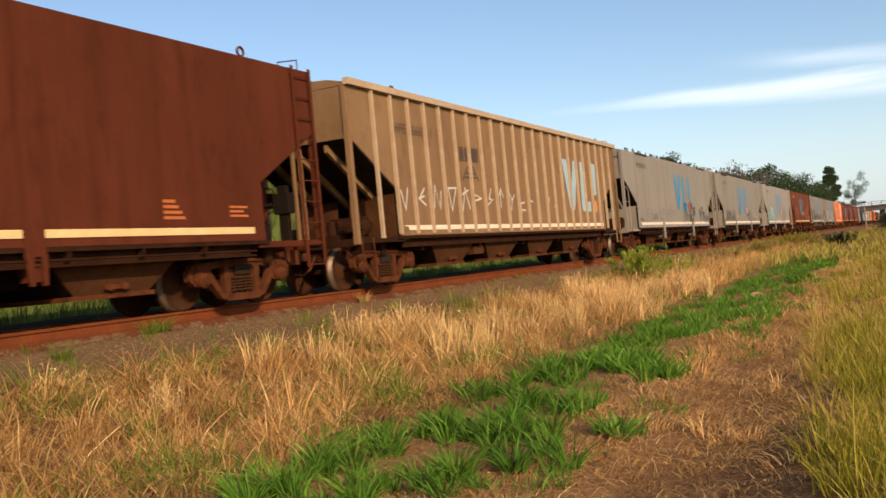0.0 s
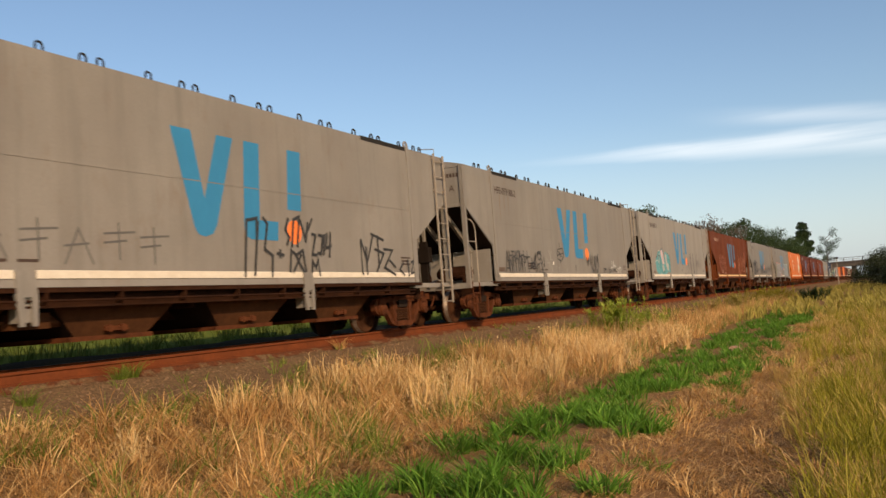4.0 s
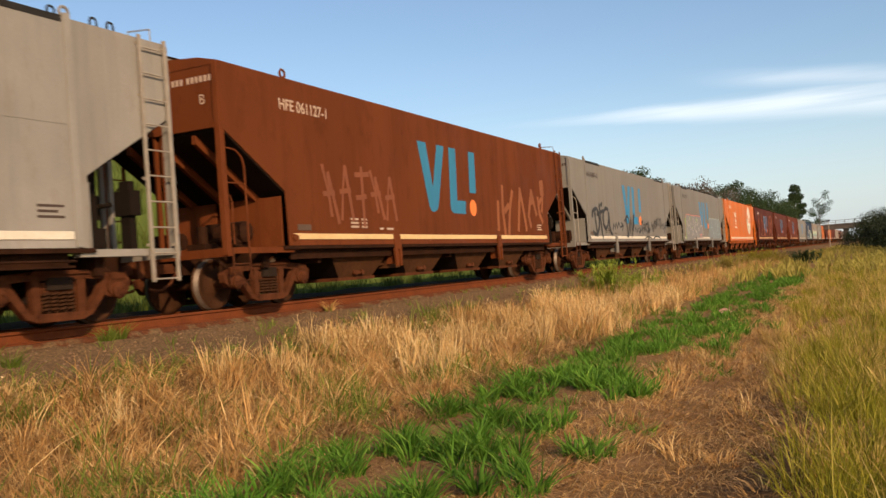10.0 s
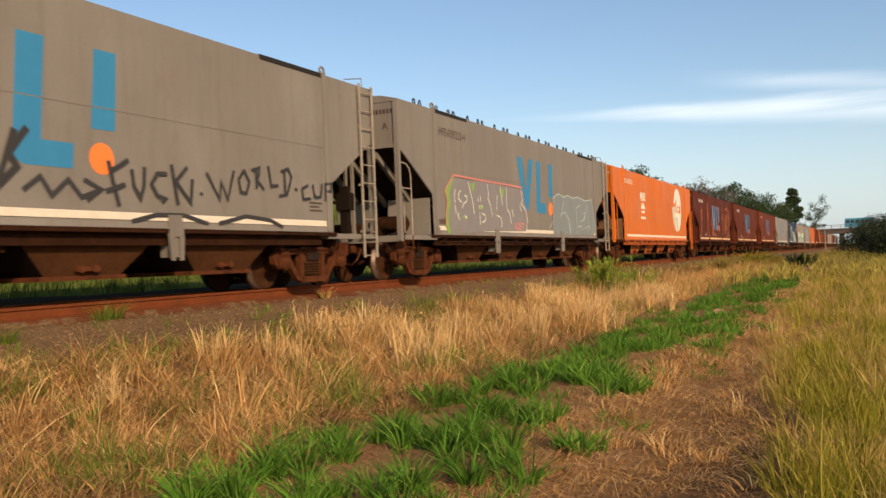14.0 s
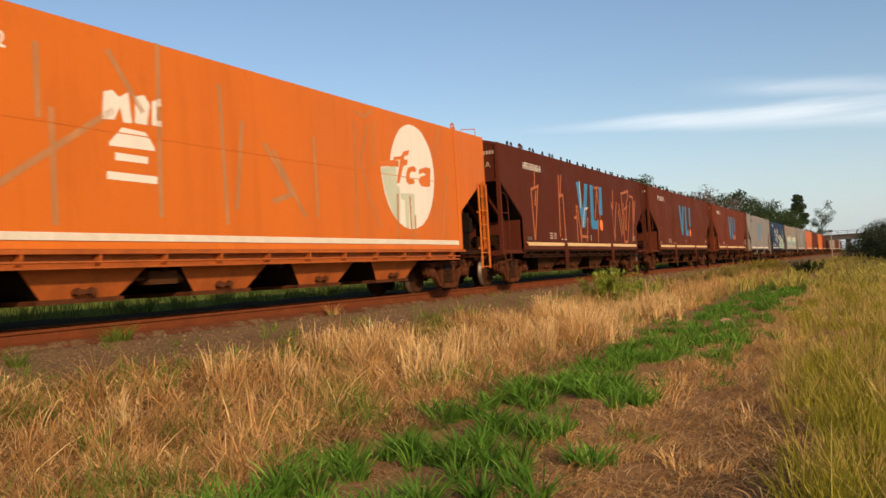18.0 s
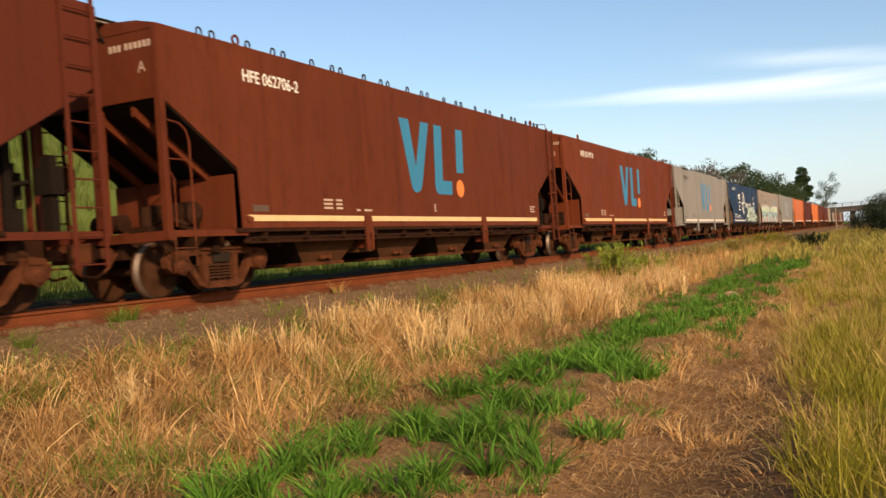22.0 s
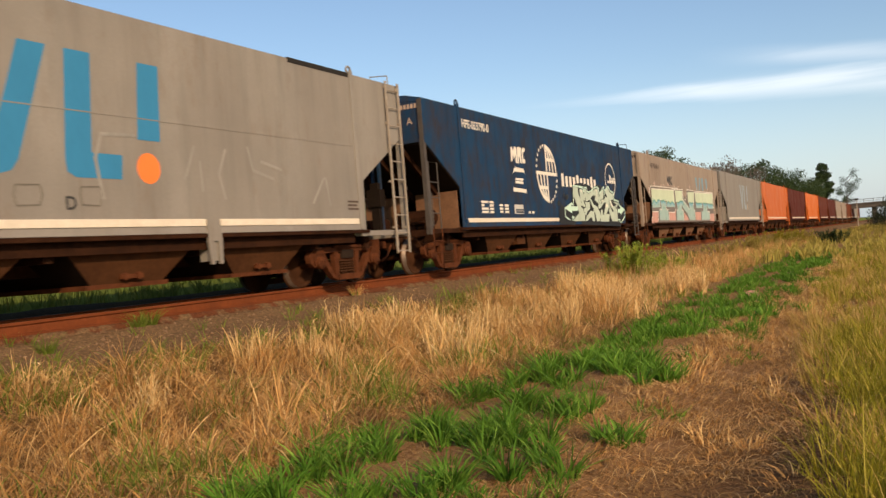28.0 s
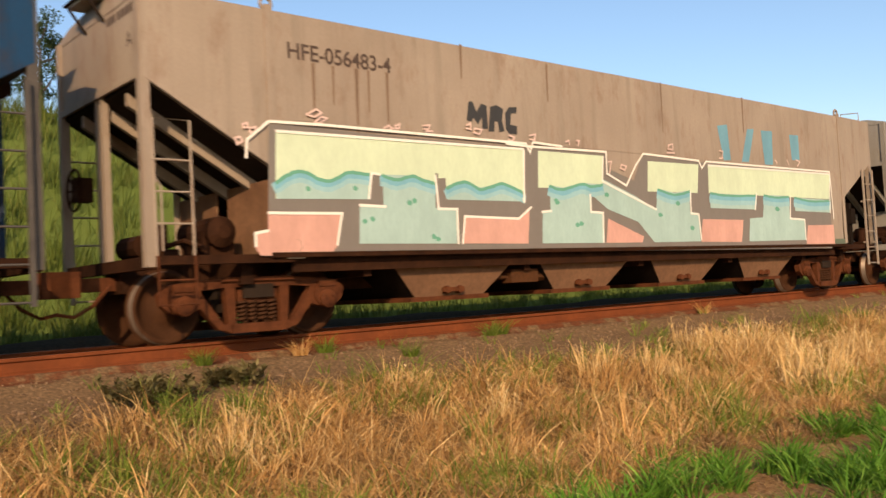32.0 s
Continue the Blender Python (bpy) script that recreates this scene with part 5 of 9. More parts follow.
leaf_bush("shrub", -4.2, 70.0, 1.05, 2.6, 7, LEAF, "dark low shrub beyond the green grass", 90)
leaf_bush("shrub", -8.6, 3.6, 0.28, 1.3, 8, G_SAGE, "low grey-green creeping weeds on the ballast", 30)
leaf_bush("shrub", -8.9, 4.6, 0.22, 0.9, 9, G_SAGE, "low grey-green creeping weeds on the ballast", 20)


def rail_weeds():
    for k, (x, y) in enumerate(((-9.72, 9.3), (-9.7, 4.65), (-9.7, 5.95), (-9.74, 6.35), (-9.74, 9.55), (-9.72, 15.0), (-9.3, 7.4))):
        r = np.random.RandomState(70 + k)
        n = 150
        az = r.rand(n) * 2 * np.pi
        d = 0.09 * np.sqrt(r.rand(n))
        b = np.stack([x + d * np.cos(az), y + d * np.sin(az), np.full(n, ground_z(x, y))], 1)
        ob = blades("rail_weed", b, 0.06 + 0.26 * r.rand(n) ** 1.5, 0.005 + 0.007 * r.rand(n), 0.3 + 1.0 * r.rand(n), G_DRY if k % 3 == 2 else G_SHOOT, "small yellowish weed tuft against the rail", 90 + k, az=az)
        ob["category"] = "weed"


rail_weeds()


def build_stones():
    """Ballast and field stones as small broken lumps."""
    r = np.random.RandomState(5)
    ico = bmesh.new()
    bmesh.ops.create_icosphere(ico, subdivisions=1, radius=1.0)
    v0 = np.array([v.co[:] for v in ico.verts])
    f0 = np.array([[v.index for v in f.verts] for f in ico.faces])
    ico.free()
    n = 11000
    y = 0.5 + 70 * r.rand(n) ** 1.8
    x = -9.72 + 2.6 * r.rand(n)
    sz = 0.008 + 0.020 * r.rand(n) ** 2.5 + 0.0003 * y
    co = np.empty((n, len(v0), 3))
    for k in range(n):
        j = v0 * (0.65 + 0.6 * r.rand(len(v0), 1)) * sz[k] * np.array([1, 1, 0.7])
        a = r.rand() * 6.28
        co[k, :, 0] = x[k] + j[:, 0] * math.cos(a) - j[:, 1] * math.sin(a)
        co[k, :, 1] = y[k] + j[:, 0] * math.sin(a) + j[:, 1] * math.cos(a)
        co[k, :, 2] = ground_z(x[k], y[k]) + sz[k] * 0.3 + j[:, 2]
    faces = (f0[None] + (np.arange(n) * len(v0))[:, None, None]).reshape(-1, 3)
    me = bpy.data.meshes.new("ballast_stones")
    me.vertices.add(n * len(v0))
    me.vertices.foreach_set("co", co.ravel())
    me.loops.add(faces.size)
    me.loops.foreach_set("vertex_index", faces.ravel().astype(np.int32))
    me.polygons.add(len(faces))
    me.polygons.foreach_set("loop_start", (np.arange(len(faces)) * 3).astype(np.int32))
    me.update(calc_edges=True)
    m, nt, bsdf, vec = shader("ballast_stone")
    g = node(nt, "ShaderNodeNewGeometry")
    c = mix(nt, g.outputs["Random Per Island"], (0.10, 0.055, 0.027), (0.22, 0.13, 0.068))
    nt.links.new(c, bsdf.inputs["Base Color"])
    bsdf.inputs["Roughness"].default_value = 0.9
    me.materials.append(m)
    tagged(new("ballast_stones", me), "loose brown crushed ballast stones", "stones", kind="stuff")

    def rock(bm):
        bmesh.ops.create_icosphere(bm, subdivisions=2, radius=0.2)
        for v in bm.verts:
            v.co *= 0.8 + 0.5 * noise.noise(v.co * 6)
            v.co.z *= 0.6
    ob = new("rock", mesh_of("rock", rock, plain("pink_rock", (0.42, 0.24, 0.17), (0.26, 0.14, 0.1), 0.9, 0, 9, 0.6)))
    ob.location = (-3.05, 21.2, ground_z(-3.05, 21.2) + 0.05)
    tagged(ob, "reddish lump of stone among the green grass", "rock")


build_stones()


# ---------------- trees ----------------
BARK = plain("tree_bark", (0.13, 0.10, 0.075), (0.06, 0.045, 0.035), 0.9, 0, 3, 0.7, (1, 1, 0.3), 0.4)
LEAFD = leafy("deep_green_leaves", (0.026, 0.036, 0.014), (0.017, 0.024, 0.010), (0.042, 0.05, 0.02), trans=0.1)
LEAFB = leafy("bare_twig_leaves", (0.16, 0.13, 0.10), (0.11, 0.09, 0.07), (0.2, 0.16, 0.12), trans=0.2)


def tree(x, y, height, width, seed, leaf=LEAF, label="dark green broad-leaved tree", lean=0.0, low=0.25, density=1.0, z0=None):
    r = np.random.RandomState(seed)
    z0 = ground_z(x, y) - 0.1 if z0 is None else z0
    t = new("tree")
    t.location = (x, y, z0)
    tagged(t, label, "tree")
    bm = bmesh.new()
    tr = height * 0.022 + 0.05
    tube(bm, [(0, 0, 0), (0.02 * height * lean, 0, height * 0.35), (0.05 * height * lean, 0.01 * height, height * 0.8)], [tr, tr * 0.75, tr * 0.25], 8)
    tips = []
    for k in range(7):
        a, h = r.rand() * 6.28, height * (low + 0.1 + 0.55 * k / 7)
        reach = width * (0.25 + 0.25 * r.rand())
        p = (math.cos(a) * reach, math.sin(a) * reach, h + height * 0.12)
        tube(bm, [(0, 0, h - height * 0.06), (p[0] * 0.5, p[1] * 0.5, h + height * 0.02), p], [tr * 0.4, tr * 0.25, tr * 0.1], 5)
        tips.append(p)
    me = bpy.data.meshes.new("trunk")
    bm.to_mesh(me)
    bm.free()
    me.materials.append(BARK)
    part("trunk", me, t)
    # crown: leaf clumps round many uneven centres
    cen, rad = [], []
    for k in range(int(15 * density) + 5):
        u = r.rand()
        h = height * (low + (0.97 - low) * u)
        spread = width * 0.5 * (0.35 + 0.65 * math.sin(math.pi * min(1, 0.18 + 0.78 * u))) * (0.5 + 0.6 * r.rand())
        a = r.rand() * 6.28
        cen.append((math.cos(a) * spread * 0.75, math.sin(a) * spread * 0.75, h))
        rad.append(width * (0.10 + 0.13 * r.rand()))
    cen += tips
    rad += [width * 0.16] * len(tips)
    per = int(300 * density)
    c = np.repeat(np.array(cen), per, 0)
    rr = np.repeat(np.array(rad), per)
    v = r.randn(len(c), 3)
    v /= np.linalg.norm(v, axis=1)[:, None]
    c = c + v * (rr * r.rand(len(c)) ** 0.5)[:, None] * np.array([1, 1, 0.75])
    sz = (0.0055 * height + 0.0075 * width) * (0.6 + 0.9 * r.rand(len(c)))
    u = r.randn(len(c), 3)
    u /= np.linalg.norm(u, axis=1)[:, None]
    w = np.cross(u, r.randn(len(c), 3))
    w /= np.linalg.norm(w, axis=1)[:, None]
    co = np.stack([c - u * sz[:, None], c + w * sz[:, None] * 0.5, c + u * sz[:, None], c - w * sz[:, None] * 0.5], 1).reshape(-1, 3)
    me = bpy.data.meshes.new("crown")
    me.from_pydata(co.tolist(), [], np.arange(len(co)).reshape(-1, 4).tolist())
    me.materials.append(leaf)
    part("crown", me, t)
    return t


def at_az(az, dist):
    return -math.sin(radians(az)) * dist, math.cos(radians(az)) * dist


def build_trees():
    row = [(13.3, 95, 5.35, 7, LEAF), (10.6, 150, 3.9, 11, LEAFB), (9.6, 155, 4.1, 12, LEAFB), (8.6, 160, 3.6, 13, LEAF), (7.25, 165, 4.0, 10, LEAF), (6.6, 170, 3.3, 12, LEAF), (5.9, 180, 3.1, 12, LEAF), (5.3, 190, 2.75, 11, LEAF), (4.7, 200, 2.5, 12, LEAF), (4.25, 215, 2.3, 10, LEAF), (11.8, 150, 3.4, 13, LEAF), (12.8, 160, 3.2, 14, LEAF)]
    for k, (az, d, el, wd, lf) in enumerate(row):
        x, y = at_az(az, d)
        top = 1.5 + d * math.tan(radians(el))
        tree(x, y, top - 0.5, wd, 40 + k, lf, "dark green tree in the row beyond the track" if lf is LEAF else "thin brownish half-bare tree beyond the track", low=0.2, z0=0.5)
    x, y = at_az(3.8, 225)
    tree(x, y, 14.6, 5.6, 67, LEAF, "tall narrow dark tree near the bridge", low=0.3, density=2.0, z0=0.5)
    x, y = at_az(73.2, 27)
    tree(x, y, 3.0, 2.4, 62, LEAF, "small leafy tree on top of the bank", low=0.3)
    x, y = at_az(66, 29)
    tree(x, y, 2.2, 2.6, 63, LEAF, "small leafy tree on top of the bank", low=0.2)
    x, y = at_az(2.5, 330)
    tree(x, y, 14.0, 10, 61, LEAF, "flat-topped tree behind the bridge", low=0.55, density=0.6, z0=0.5)
    right = [(-0.2, 170, 0.6, 10), (-0.9, 155, 1.25, 11), (-1.5, 140, 1.4, 12), (-2.2, 125, 1.25, 12), (-3.0, 115, 1.15, 12), (-4.0, 100, 1.25, 12), (-5.0, 85, 2.2, 7), (-6.6, 85, 2.6, 12), (-8.5, 80, 3.2, 12)]
    for k, (az, d, el, wd) in enumerate(right):
        x, y = at_az(az, d)
        tree(x, y, 1.5 + d * math.tan(radians(el)), wd, 80 + k, LEAFD, "dense dark tree at the edge of the field", low=0.02, density=1.3, z0=0)


build_trees()


# ---------------- bridge over the line ----------------
CONC = plain("stained_concrete", (0.10, 0.085, 0.075), (0.055, 0.048, 0.042), 0.9, 0, 1.5, 0.6)


def build_bridge():
    br = new("road_bridge")
    br.location = (0, 232, -1.7)
    tagged(br, "low concrete road bridge across the railway", "bridge", kind="structure")

    def deck(bm):
        box(bm, -15, 30, -4, 4, 5.95, 6.95)
        box(bm, -15, 30, -4.3, -4, 6.85, 7.15)
    part("deck", mesh_of("deck", deck, CONC), br)
    for x in (-14.5, -4.5, 8.0):
        def pier(bm):
            box(bm, -0.5, 0.5, -3, 3, -1, 6.25)
        part("pier", mesh_of("pier", pier, CONC), br, at=(x, 0, 0))

    def post(bm):
        box(bm, -0.06, 0.06, -4.25, -4.13, 7.15, 8.0)
    for k in range(22):
        part("railing_post", mesh_of("railing_post", post, CONC), br, at=(-14.5 + k * 2, 0, 0))

    def rl(bm):
        box(bm, -15, 30, -4.22, -4.15, 7.9, 8.0)
        box(bm, -15, 30, -4.22, -4.15, 7.5, 7.57)
    part("railing", mesh_of("railing", rl, CONC), br)


build_bridge()


def build_road_extras():
    for x0, x1 in ((-190, -15), (30, 190)):
        def berm(bm):
            prism(bm, [(-11, -1), (11, -1), (4.4, 6.9), (-4.4, 6.9)], x0, x1, "x")
        ob = new("road_embankment", mesh_of(f"road_embankment_{x0}", berm, plain("embankment_earth", (0.16, 0.13, 0.05), (0.09, 0.08, 0.03), 0.95, 0, 0.5, 0.6)))
        ob.location = (0, 232, -1.7)
        tagged(ob, "grassy earth embankment carrying the road", "embankment", kind="structure")
    sp = new("lamp_post")
    sp.location = (-6.9, 196, 0)
    tagged(sp, "thin grey lamp post beside the far track", "lamp post")

    def pole(bm):
        tube(bm, [(0, 0, -0.2), (0, 0, 5.6)], [0.11, 0.07], 8)
    part("pole", mesh_of("pole", pole, M_STEEL), sp)

    def head(bm):
        box(bm, -0.35, 0.35, -0.15, 0.15, 5.5, 5.85)
    part("lamp_head", mesh_of("lamp_head", head, M_SHADEGRIME), sp)
    bus = new("bus")
    tagged(bus, "small blue and white bus crossing the bridge", "bus")
    paint_b = flat_paint("bus_blue", (0.04, 0.22, 0.34), 0.2, 0.35)

    def shell(bm):
        box(bm, -3.2, 3.2, -1.15, 1.15, 0.4, 2.2)
        box(bm, -3.1, 3.1, -1.1, 1.1, 2.2, 2.45)
        soften(bm, 0.08, 2)
    part("body", mesh_of("bus_body", shell, paint_b), bus)
    glass = plain("bus_glass", (0.03, 0.035, 0.04), (0.02, 0.02, 0.02), 0.15, 0, 5, 0.2, relief=0, spec=0.5)

    def pane(bm):
        box(bm, -0.42, 0.42, -1.158, -1.148, 1.35, 2.05)
    for k in range(6):
        part("window", mesh_of("bus_window", pane, glass), bus, at=(-2.55 + k * 1.02, 0, 0))

    def tyre(bm):
        tube(bm, [(0, -0.13, 0), (0, 0.13, 0)], 0.42, 16)
    for x in (-2.1, 2.0):
        for y in (-1.0, 1.0):
            part("wheel", mesh_of("bus_wheel", tyre, M_DARK), bus, at=(x, y, 0.42))
    return bus


BUS = build_road_extras()

# ---------------- the wagons ----------------
TRAIN = []      # (wagon, y of its middle at the start)


def place(w, mid):
    w.location = (TRACK_X, mid, RAIL_Z)
    TRAIN.append((w, mid))
    return w


w1 = place(wagon(LB, RUST(1, (0.080, 0.0205, 0.0090)), M_YSTRIPE, "plain", "rust-red covered hopper wagon, faded and streaked", RUST(1), rod=True), 4.34)
BEIGE = paint("beige_wagon_paint", (0.205, 0.122, 0.060), (0.11, 0.055, 0.028), 0.5, 0.65, 2.0, 0.2, 0.5)
w2 = place(wagon(LB, BEIGE, M_STRIPE, "ribbed", "dusty beige hopper wagon with ribbed sides", BEIGE, brackets=False), 23.0)
w3 = place(wagon(LB, GREY(3), M_STRIPE, "grey", "grey covered hopper wagon with blue mark and scrawls", M_STEEL, loops=True, rod=True), 41.66)
w4 = place(wagon(LB, GREY(4), M_STRIPE, "grey", "grey covered hopper wagon with blue mark and black scrawls", M_STEEL, loops=True, rod=True), 60.31)
w5 = place(wagon(LB, GREY(5), M_STRIPE, "grey", "grey covered hopper wagon with teal sprayed shapes", M_STEEL, loops=True, rod=True), 78.97)
w6 = place(wagon(LB, RUST(6, (0.128, 0.034, 0.010)), M_YSTRIPE, "plain", "orange-rust covered hopper wagon with blue mark", RUST(6)), 97.62)
w7 = place(wagon(LB, GREY(7), M_STRIPE, "grey", "grey covered hopper wagon with large black graffiti", M_STEEL), 116.27)
w8 = place(wagon(LB, GREY(8), M_STRIPE, "grey", "grey covered hopper wagon with outlined graffiti", M_STEEL, loops=True, rod=True), 134.92)
OR = paint("orange_wagon_paint", (0.56, 0.135, 0.014), (0.34, 0.085, 0.02), 0.25, 0.5, 9.0, 0.2, 0.3)
w9 = place(wagon(18.0, OR, M_STRIPE, "plain", "bright orange covered hopper wagon with a white disc", OR, brackets=False, rod=True, hop=plain("dark_orange_steel", (0.42, 0.10, 0.014), (0.14, 0.036, 0.009), 0.7, 0, 2, 0.6), squared=True), 153.82)
BROWN = lambda i: paint(f"brown_wagon_paint_{i}", (0.088, 0.0205, 0.0100), (0.045, 0.013, 0.008), 0.3, 0.65, i * 4.3, 0.25, 0.4, 0.06)
w10 = place(wagon(LB, BROWN(10), M_YSTRIPE, "plain", "dark brown covered hopper wagon with orange scrawls", BROWN(10), loops=True, rod=True), 172.67)
w11 = place(wagon(LB, RUST(11, (0.108, 0.0255, 0.0100)), M_YSTRIPE, "plain", "brown-red covered hopper wagon with blue mark", RUST(11), loops=True, rod=True), 191.33)
w12 = place(wagon(LB, RUST(12, (0.135, 0.0305, 0.0105)), M_YSTRIPE, "plain", "brown-red covered hopper wagon with faded blue mark", RUST(12), rod=True), 210.0)
w13 = place(wagon(LB, GREY(13), M_STRIPE, "grey", "grey covered hopper wagon with blue mark and pale scrawls", M_STEEL), 228.6)
M_DUSTY = plain("dusty_dark_steel", (0.075, 0.062, 0.052), (0.035, 0.03, 0.028), 0.7, 0, 5, 0.6)
NAVY = paint("navy_wagon_paint", (0.011, 0.041, 0.094), (0.040, 0.026, 0.020), 0.85, 0.6, 14.0, 0.2, 1.0, 0.08)
TOP = 3.93                             # these two stand a little lower
w14 = place(wagon(17.51, NAVY, M_STRIPE, "plain", "dark blue covered hopper wagon with white emblems and graffiti", M_DUSTY, brackets=False, squared=True, posts=M_DUSTY), 247.15)
TAUPE = paint("taupe_wagon_paint", (0.265, 0.208, 0.160), (0.17, 0.085, 0.05), 0.42, 0.62, 15.0, 0.4, 0.6)
w15 = place(wagon(17.8, TAUPE, None, "plain", "taupe covered hopper wagon with a long pastel mural", TAUPE, brackets=False, hop=M_HOPL, squared=True, seam_at=1.56), 265.9)
TOP = 4.03
w16 = place(wagon(LB, GREY(16), M_STRIPE, "plain", "grey covered hopper wagon with a faint blue mark", M_STEEL, brackets=False), 284.5)
OR2 = paint("dull_orange_wagon_paint", (0.48, 0.12, 0.025), (0.3, 0.08, 0.03), 0.3, 0.55, 17.0, 0.2, 0.4)
FAR = [(OR2, "dull orange covered hopper wagon"), (BROWN(18), "dark brown covered hopper wagon"), (OR, "orange covered hopper wagon"), (RUST(11), "brown-red covered hopper wagon"), (BROWN(10), "dark brown covered hopper wagon"), (TAUPE, "taupe covered hopper wagon"), (TAUPE, "taupe covered hopper wagon"), (RUST(6), "rust-red covered hopper wagon"), (BROWN(18), "dark brown covered hopper wagon"), (GREY(16), "grey covered hopper wagon"), (BROWN(10), "dark brown covered hopper wagon")]
for k, (mt, lb) in enumerate(FAR):
    place(wagon(LB, mt, M_STRIPE, "plain", lb, mt, brackets=False, near=False), 303.1 + k * 18.64)



# ---------------- paint on each wagon ----------------
MARKS.update({w4.name: 0.13, w6.name: -0.29, w9.name: -0.36, w8.name: 0.17, w13.name: 0.2, w14.name: 0.08, w15.name: 0.15})


def brush(name, lines, width, mat, w, label="", lift=0.004):
    for l in lines:
        quads = stroke(l, width)
        if quads:
            decal(name, quads, mat, w, label, lift, strip=True)


def scrawl(w, y0, y1, z0, z1, n, seed, mat, width=0.035, lift=0.0045):
    """A row of spiky, unreadable hand-drawn strokes."""
    r = random.Random(seed)
    lines, step = [], (y1 - y0) / n
    for k in range(n):
        a = y0 + k * step
        hi, lo = z1 - r.random() * 0.25 * (z1 - z0), z0 + r.random() * 0.2 * (z1 - z0)
        kind = r.randrange(4)
        if kind == 0:
            lines.append([(a, lo), (a + step * 0.35, hi), (a + step * 0.7, lo)])
        elif kind == 1:
            lines.append([(a + step * 0.1, hi), (a + step * 0.15, lo), (a + step * 0.7, lo + 0.05)])
        elif kind == 2:
            lines.append([(a, hi), (a + step * 0.4, lo + 0.1), (a + step * 0.3, hi - 0.1), (a + step * 0.8, lo)])
        else:
            lines.append([(a + step * 0.4, hi + 0.05), (a + step * 0.4, lo)])
            lines.append([(a, hi - 0.1), (a + step * 0.85, hi - 0.06)])
        lines.append([(a, (hi + lo) / 2), (a + step * 0.6, (hi + lo) / 2 + 0.04)])
    brush("scrawl", lines, width, mat, w, "thin scrawled graffiti strokes", lift)


def number(w, text, mat, y=-6.86, z=3.45):
    writing("wagon_number", text, y, z, 0.285, mat, w, "stencilled wagon number", 0.96)


def end_marks(w, mat, letter, L=LB):
    """Small number bar and end letter on the end that faces the viewer."""
    h = L / 2
    me = mesh_of(f"end_figure_{L}", lambda bm: box(bm, 0, 0.06, -h - 0.001, -h + 0.001, 3.72, 3.82), mat)
    for k in range(10):
        part("end_figure", me, w, at=(0.38 + k * 0.09 + (0.05 if k > 2 else 0), 0, 0))
    cu = bpy.data.curves.new("end_letter", "FONT")
    cu.body, cu.size = letter, 0.23
    tmp = bpy.data.objects.new("end_letter", cu)
    m2 = bpy.data.meshes.new_from_object(tmp)
    bpy.data.objects.remove(tmp)
    m2.materials.clear()
    m2.materials.append(mat)
    ob = new("end_letter", m2)
    ob.parent = w
    ob.location, ob.rotation_euler = (0.93, -h - 0.001, 3.36), (radians(90), 0, 0)


def small_print(w, mat, L=LB, left=True):
    """Data stencils low on the side, as bars."""
    h = L / 2
    rows = [(0, k * 0.07, 0.42 - 0.1 * (k % 2), 0.035) for k in range(3)]
    bars(w, h - 2.45, 1.40, rows, mat)
    if left:
        bars(w, -h + 4.05, 1.36, [(0, k * 0.075, 0.3, 0.04) for k in range(3)] + [(0.42, k * 0.075, 0.22, 0.04) for k in range(3)], mat)
        bars(w, -h + 5.2, 1.33, [(0, 0, 0.16, 0.04), (0.3, 0, 0.3, 0.04)], mat)


def builder_plate(w, L=LB):
    me = mesh_of("builder_plate", lambda bm: box(bm, W2, W2 + 0.012, 0, 0.42, 1.29, 1.40), M_DARKPLATE)
    part("builder_plate", me, w, "small brown builder's plate", at=(0, -L / 2 + 1.93, 0))


M_DARKPLATE = plain("brown_plate", (0.14, 0.085, 0.05), (0.07, 0.04, 0.03), 0.5, 0.3, 9, 0.5)
GHOST = flat_paint("ghost_rust", (0.225, 0.068, 0.024), 0.85)
GHOSTOR = flat_paint("ghost_orange_spray", (0.27, 0.085, 0.022), 0.9)
GHOSTGREY = flat_paint("ghost_pale_spray", (0.29, 0.268, 0.235), 0.8)
GHOSTDARK = flat_paint("ghost_dark_mark", (0.15, 0.13, 0.105), 0.8)
PALEGREY = flat_paint("pale_overpaint", (0.40, 0.375, 0.33), 0.5)
ROSE = flat_paint("rose_spray", (0.55, 0.20, 0.17), 0.4)
CREAMW = flat_paint("cream_spray", (0.66, 0.64, 0.52), 0.25)
GREENL = flat_paint("lime_spray", (0.20, 0.34, 0.06), 0.4)
LILAC = flat_paint("lilac_grey_spray", (0.215, 0.195, 0.19), 0.4)
AQUA = flat_paint("aqua_spray", (0.11, 0.30, 0.31), 0.4)
ORSPRAY = flat_paint("orange_spray", (0.42, 0.12, 0.03), 0.6)
DULLGREEN = flat_paint("grey_green_overpaint", (0.46, 0.20, 0.075), 0.8)
RUNS = flat_paint("rust_run_stain", (0.175, 0.11, 0.07), 0.5)
RUNS2 = flat_paint("pale_rust_run", (0.19, 0.135, 0.09), 0.5)
MURGREY = flat_paint("mural_grey", (0.17, 0.145, 0.125), 0.3)
MURCREAM = flat_paint("mural_lemon", (0.53, 0.60, 0.42), 0.45)
MURBLUE = flat_paint("mural_seafoam", (0.34, 0.46, 0.42), 0.55)
MURGREEN = flat_paint("mural_teal_edge", (0.11, 0.30, 0.20), 0.3)
MURSKY = flat_paint("mural_sky_edge", (0.18, 0.38, 0.46), 0.5)
MURSKY2 = flat_paint("mural_pale_sky_edge", (0.27, 0.44, 0.46), 0.5)
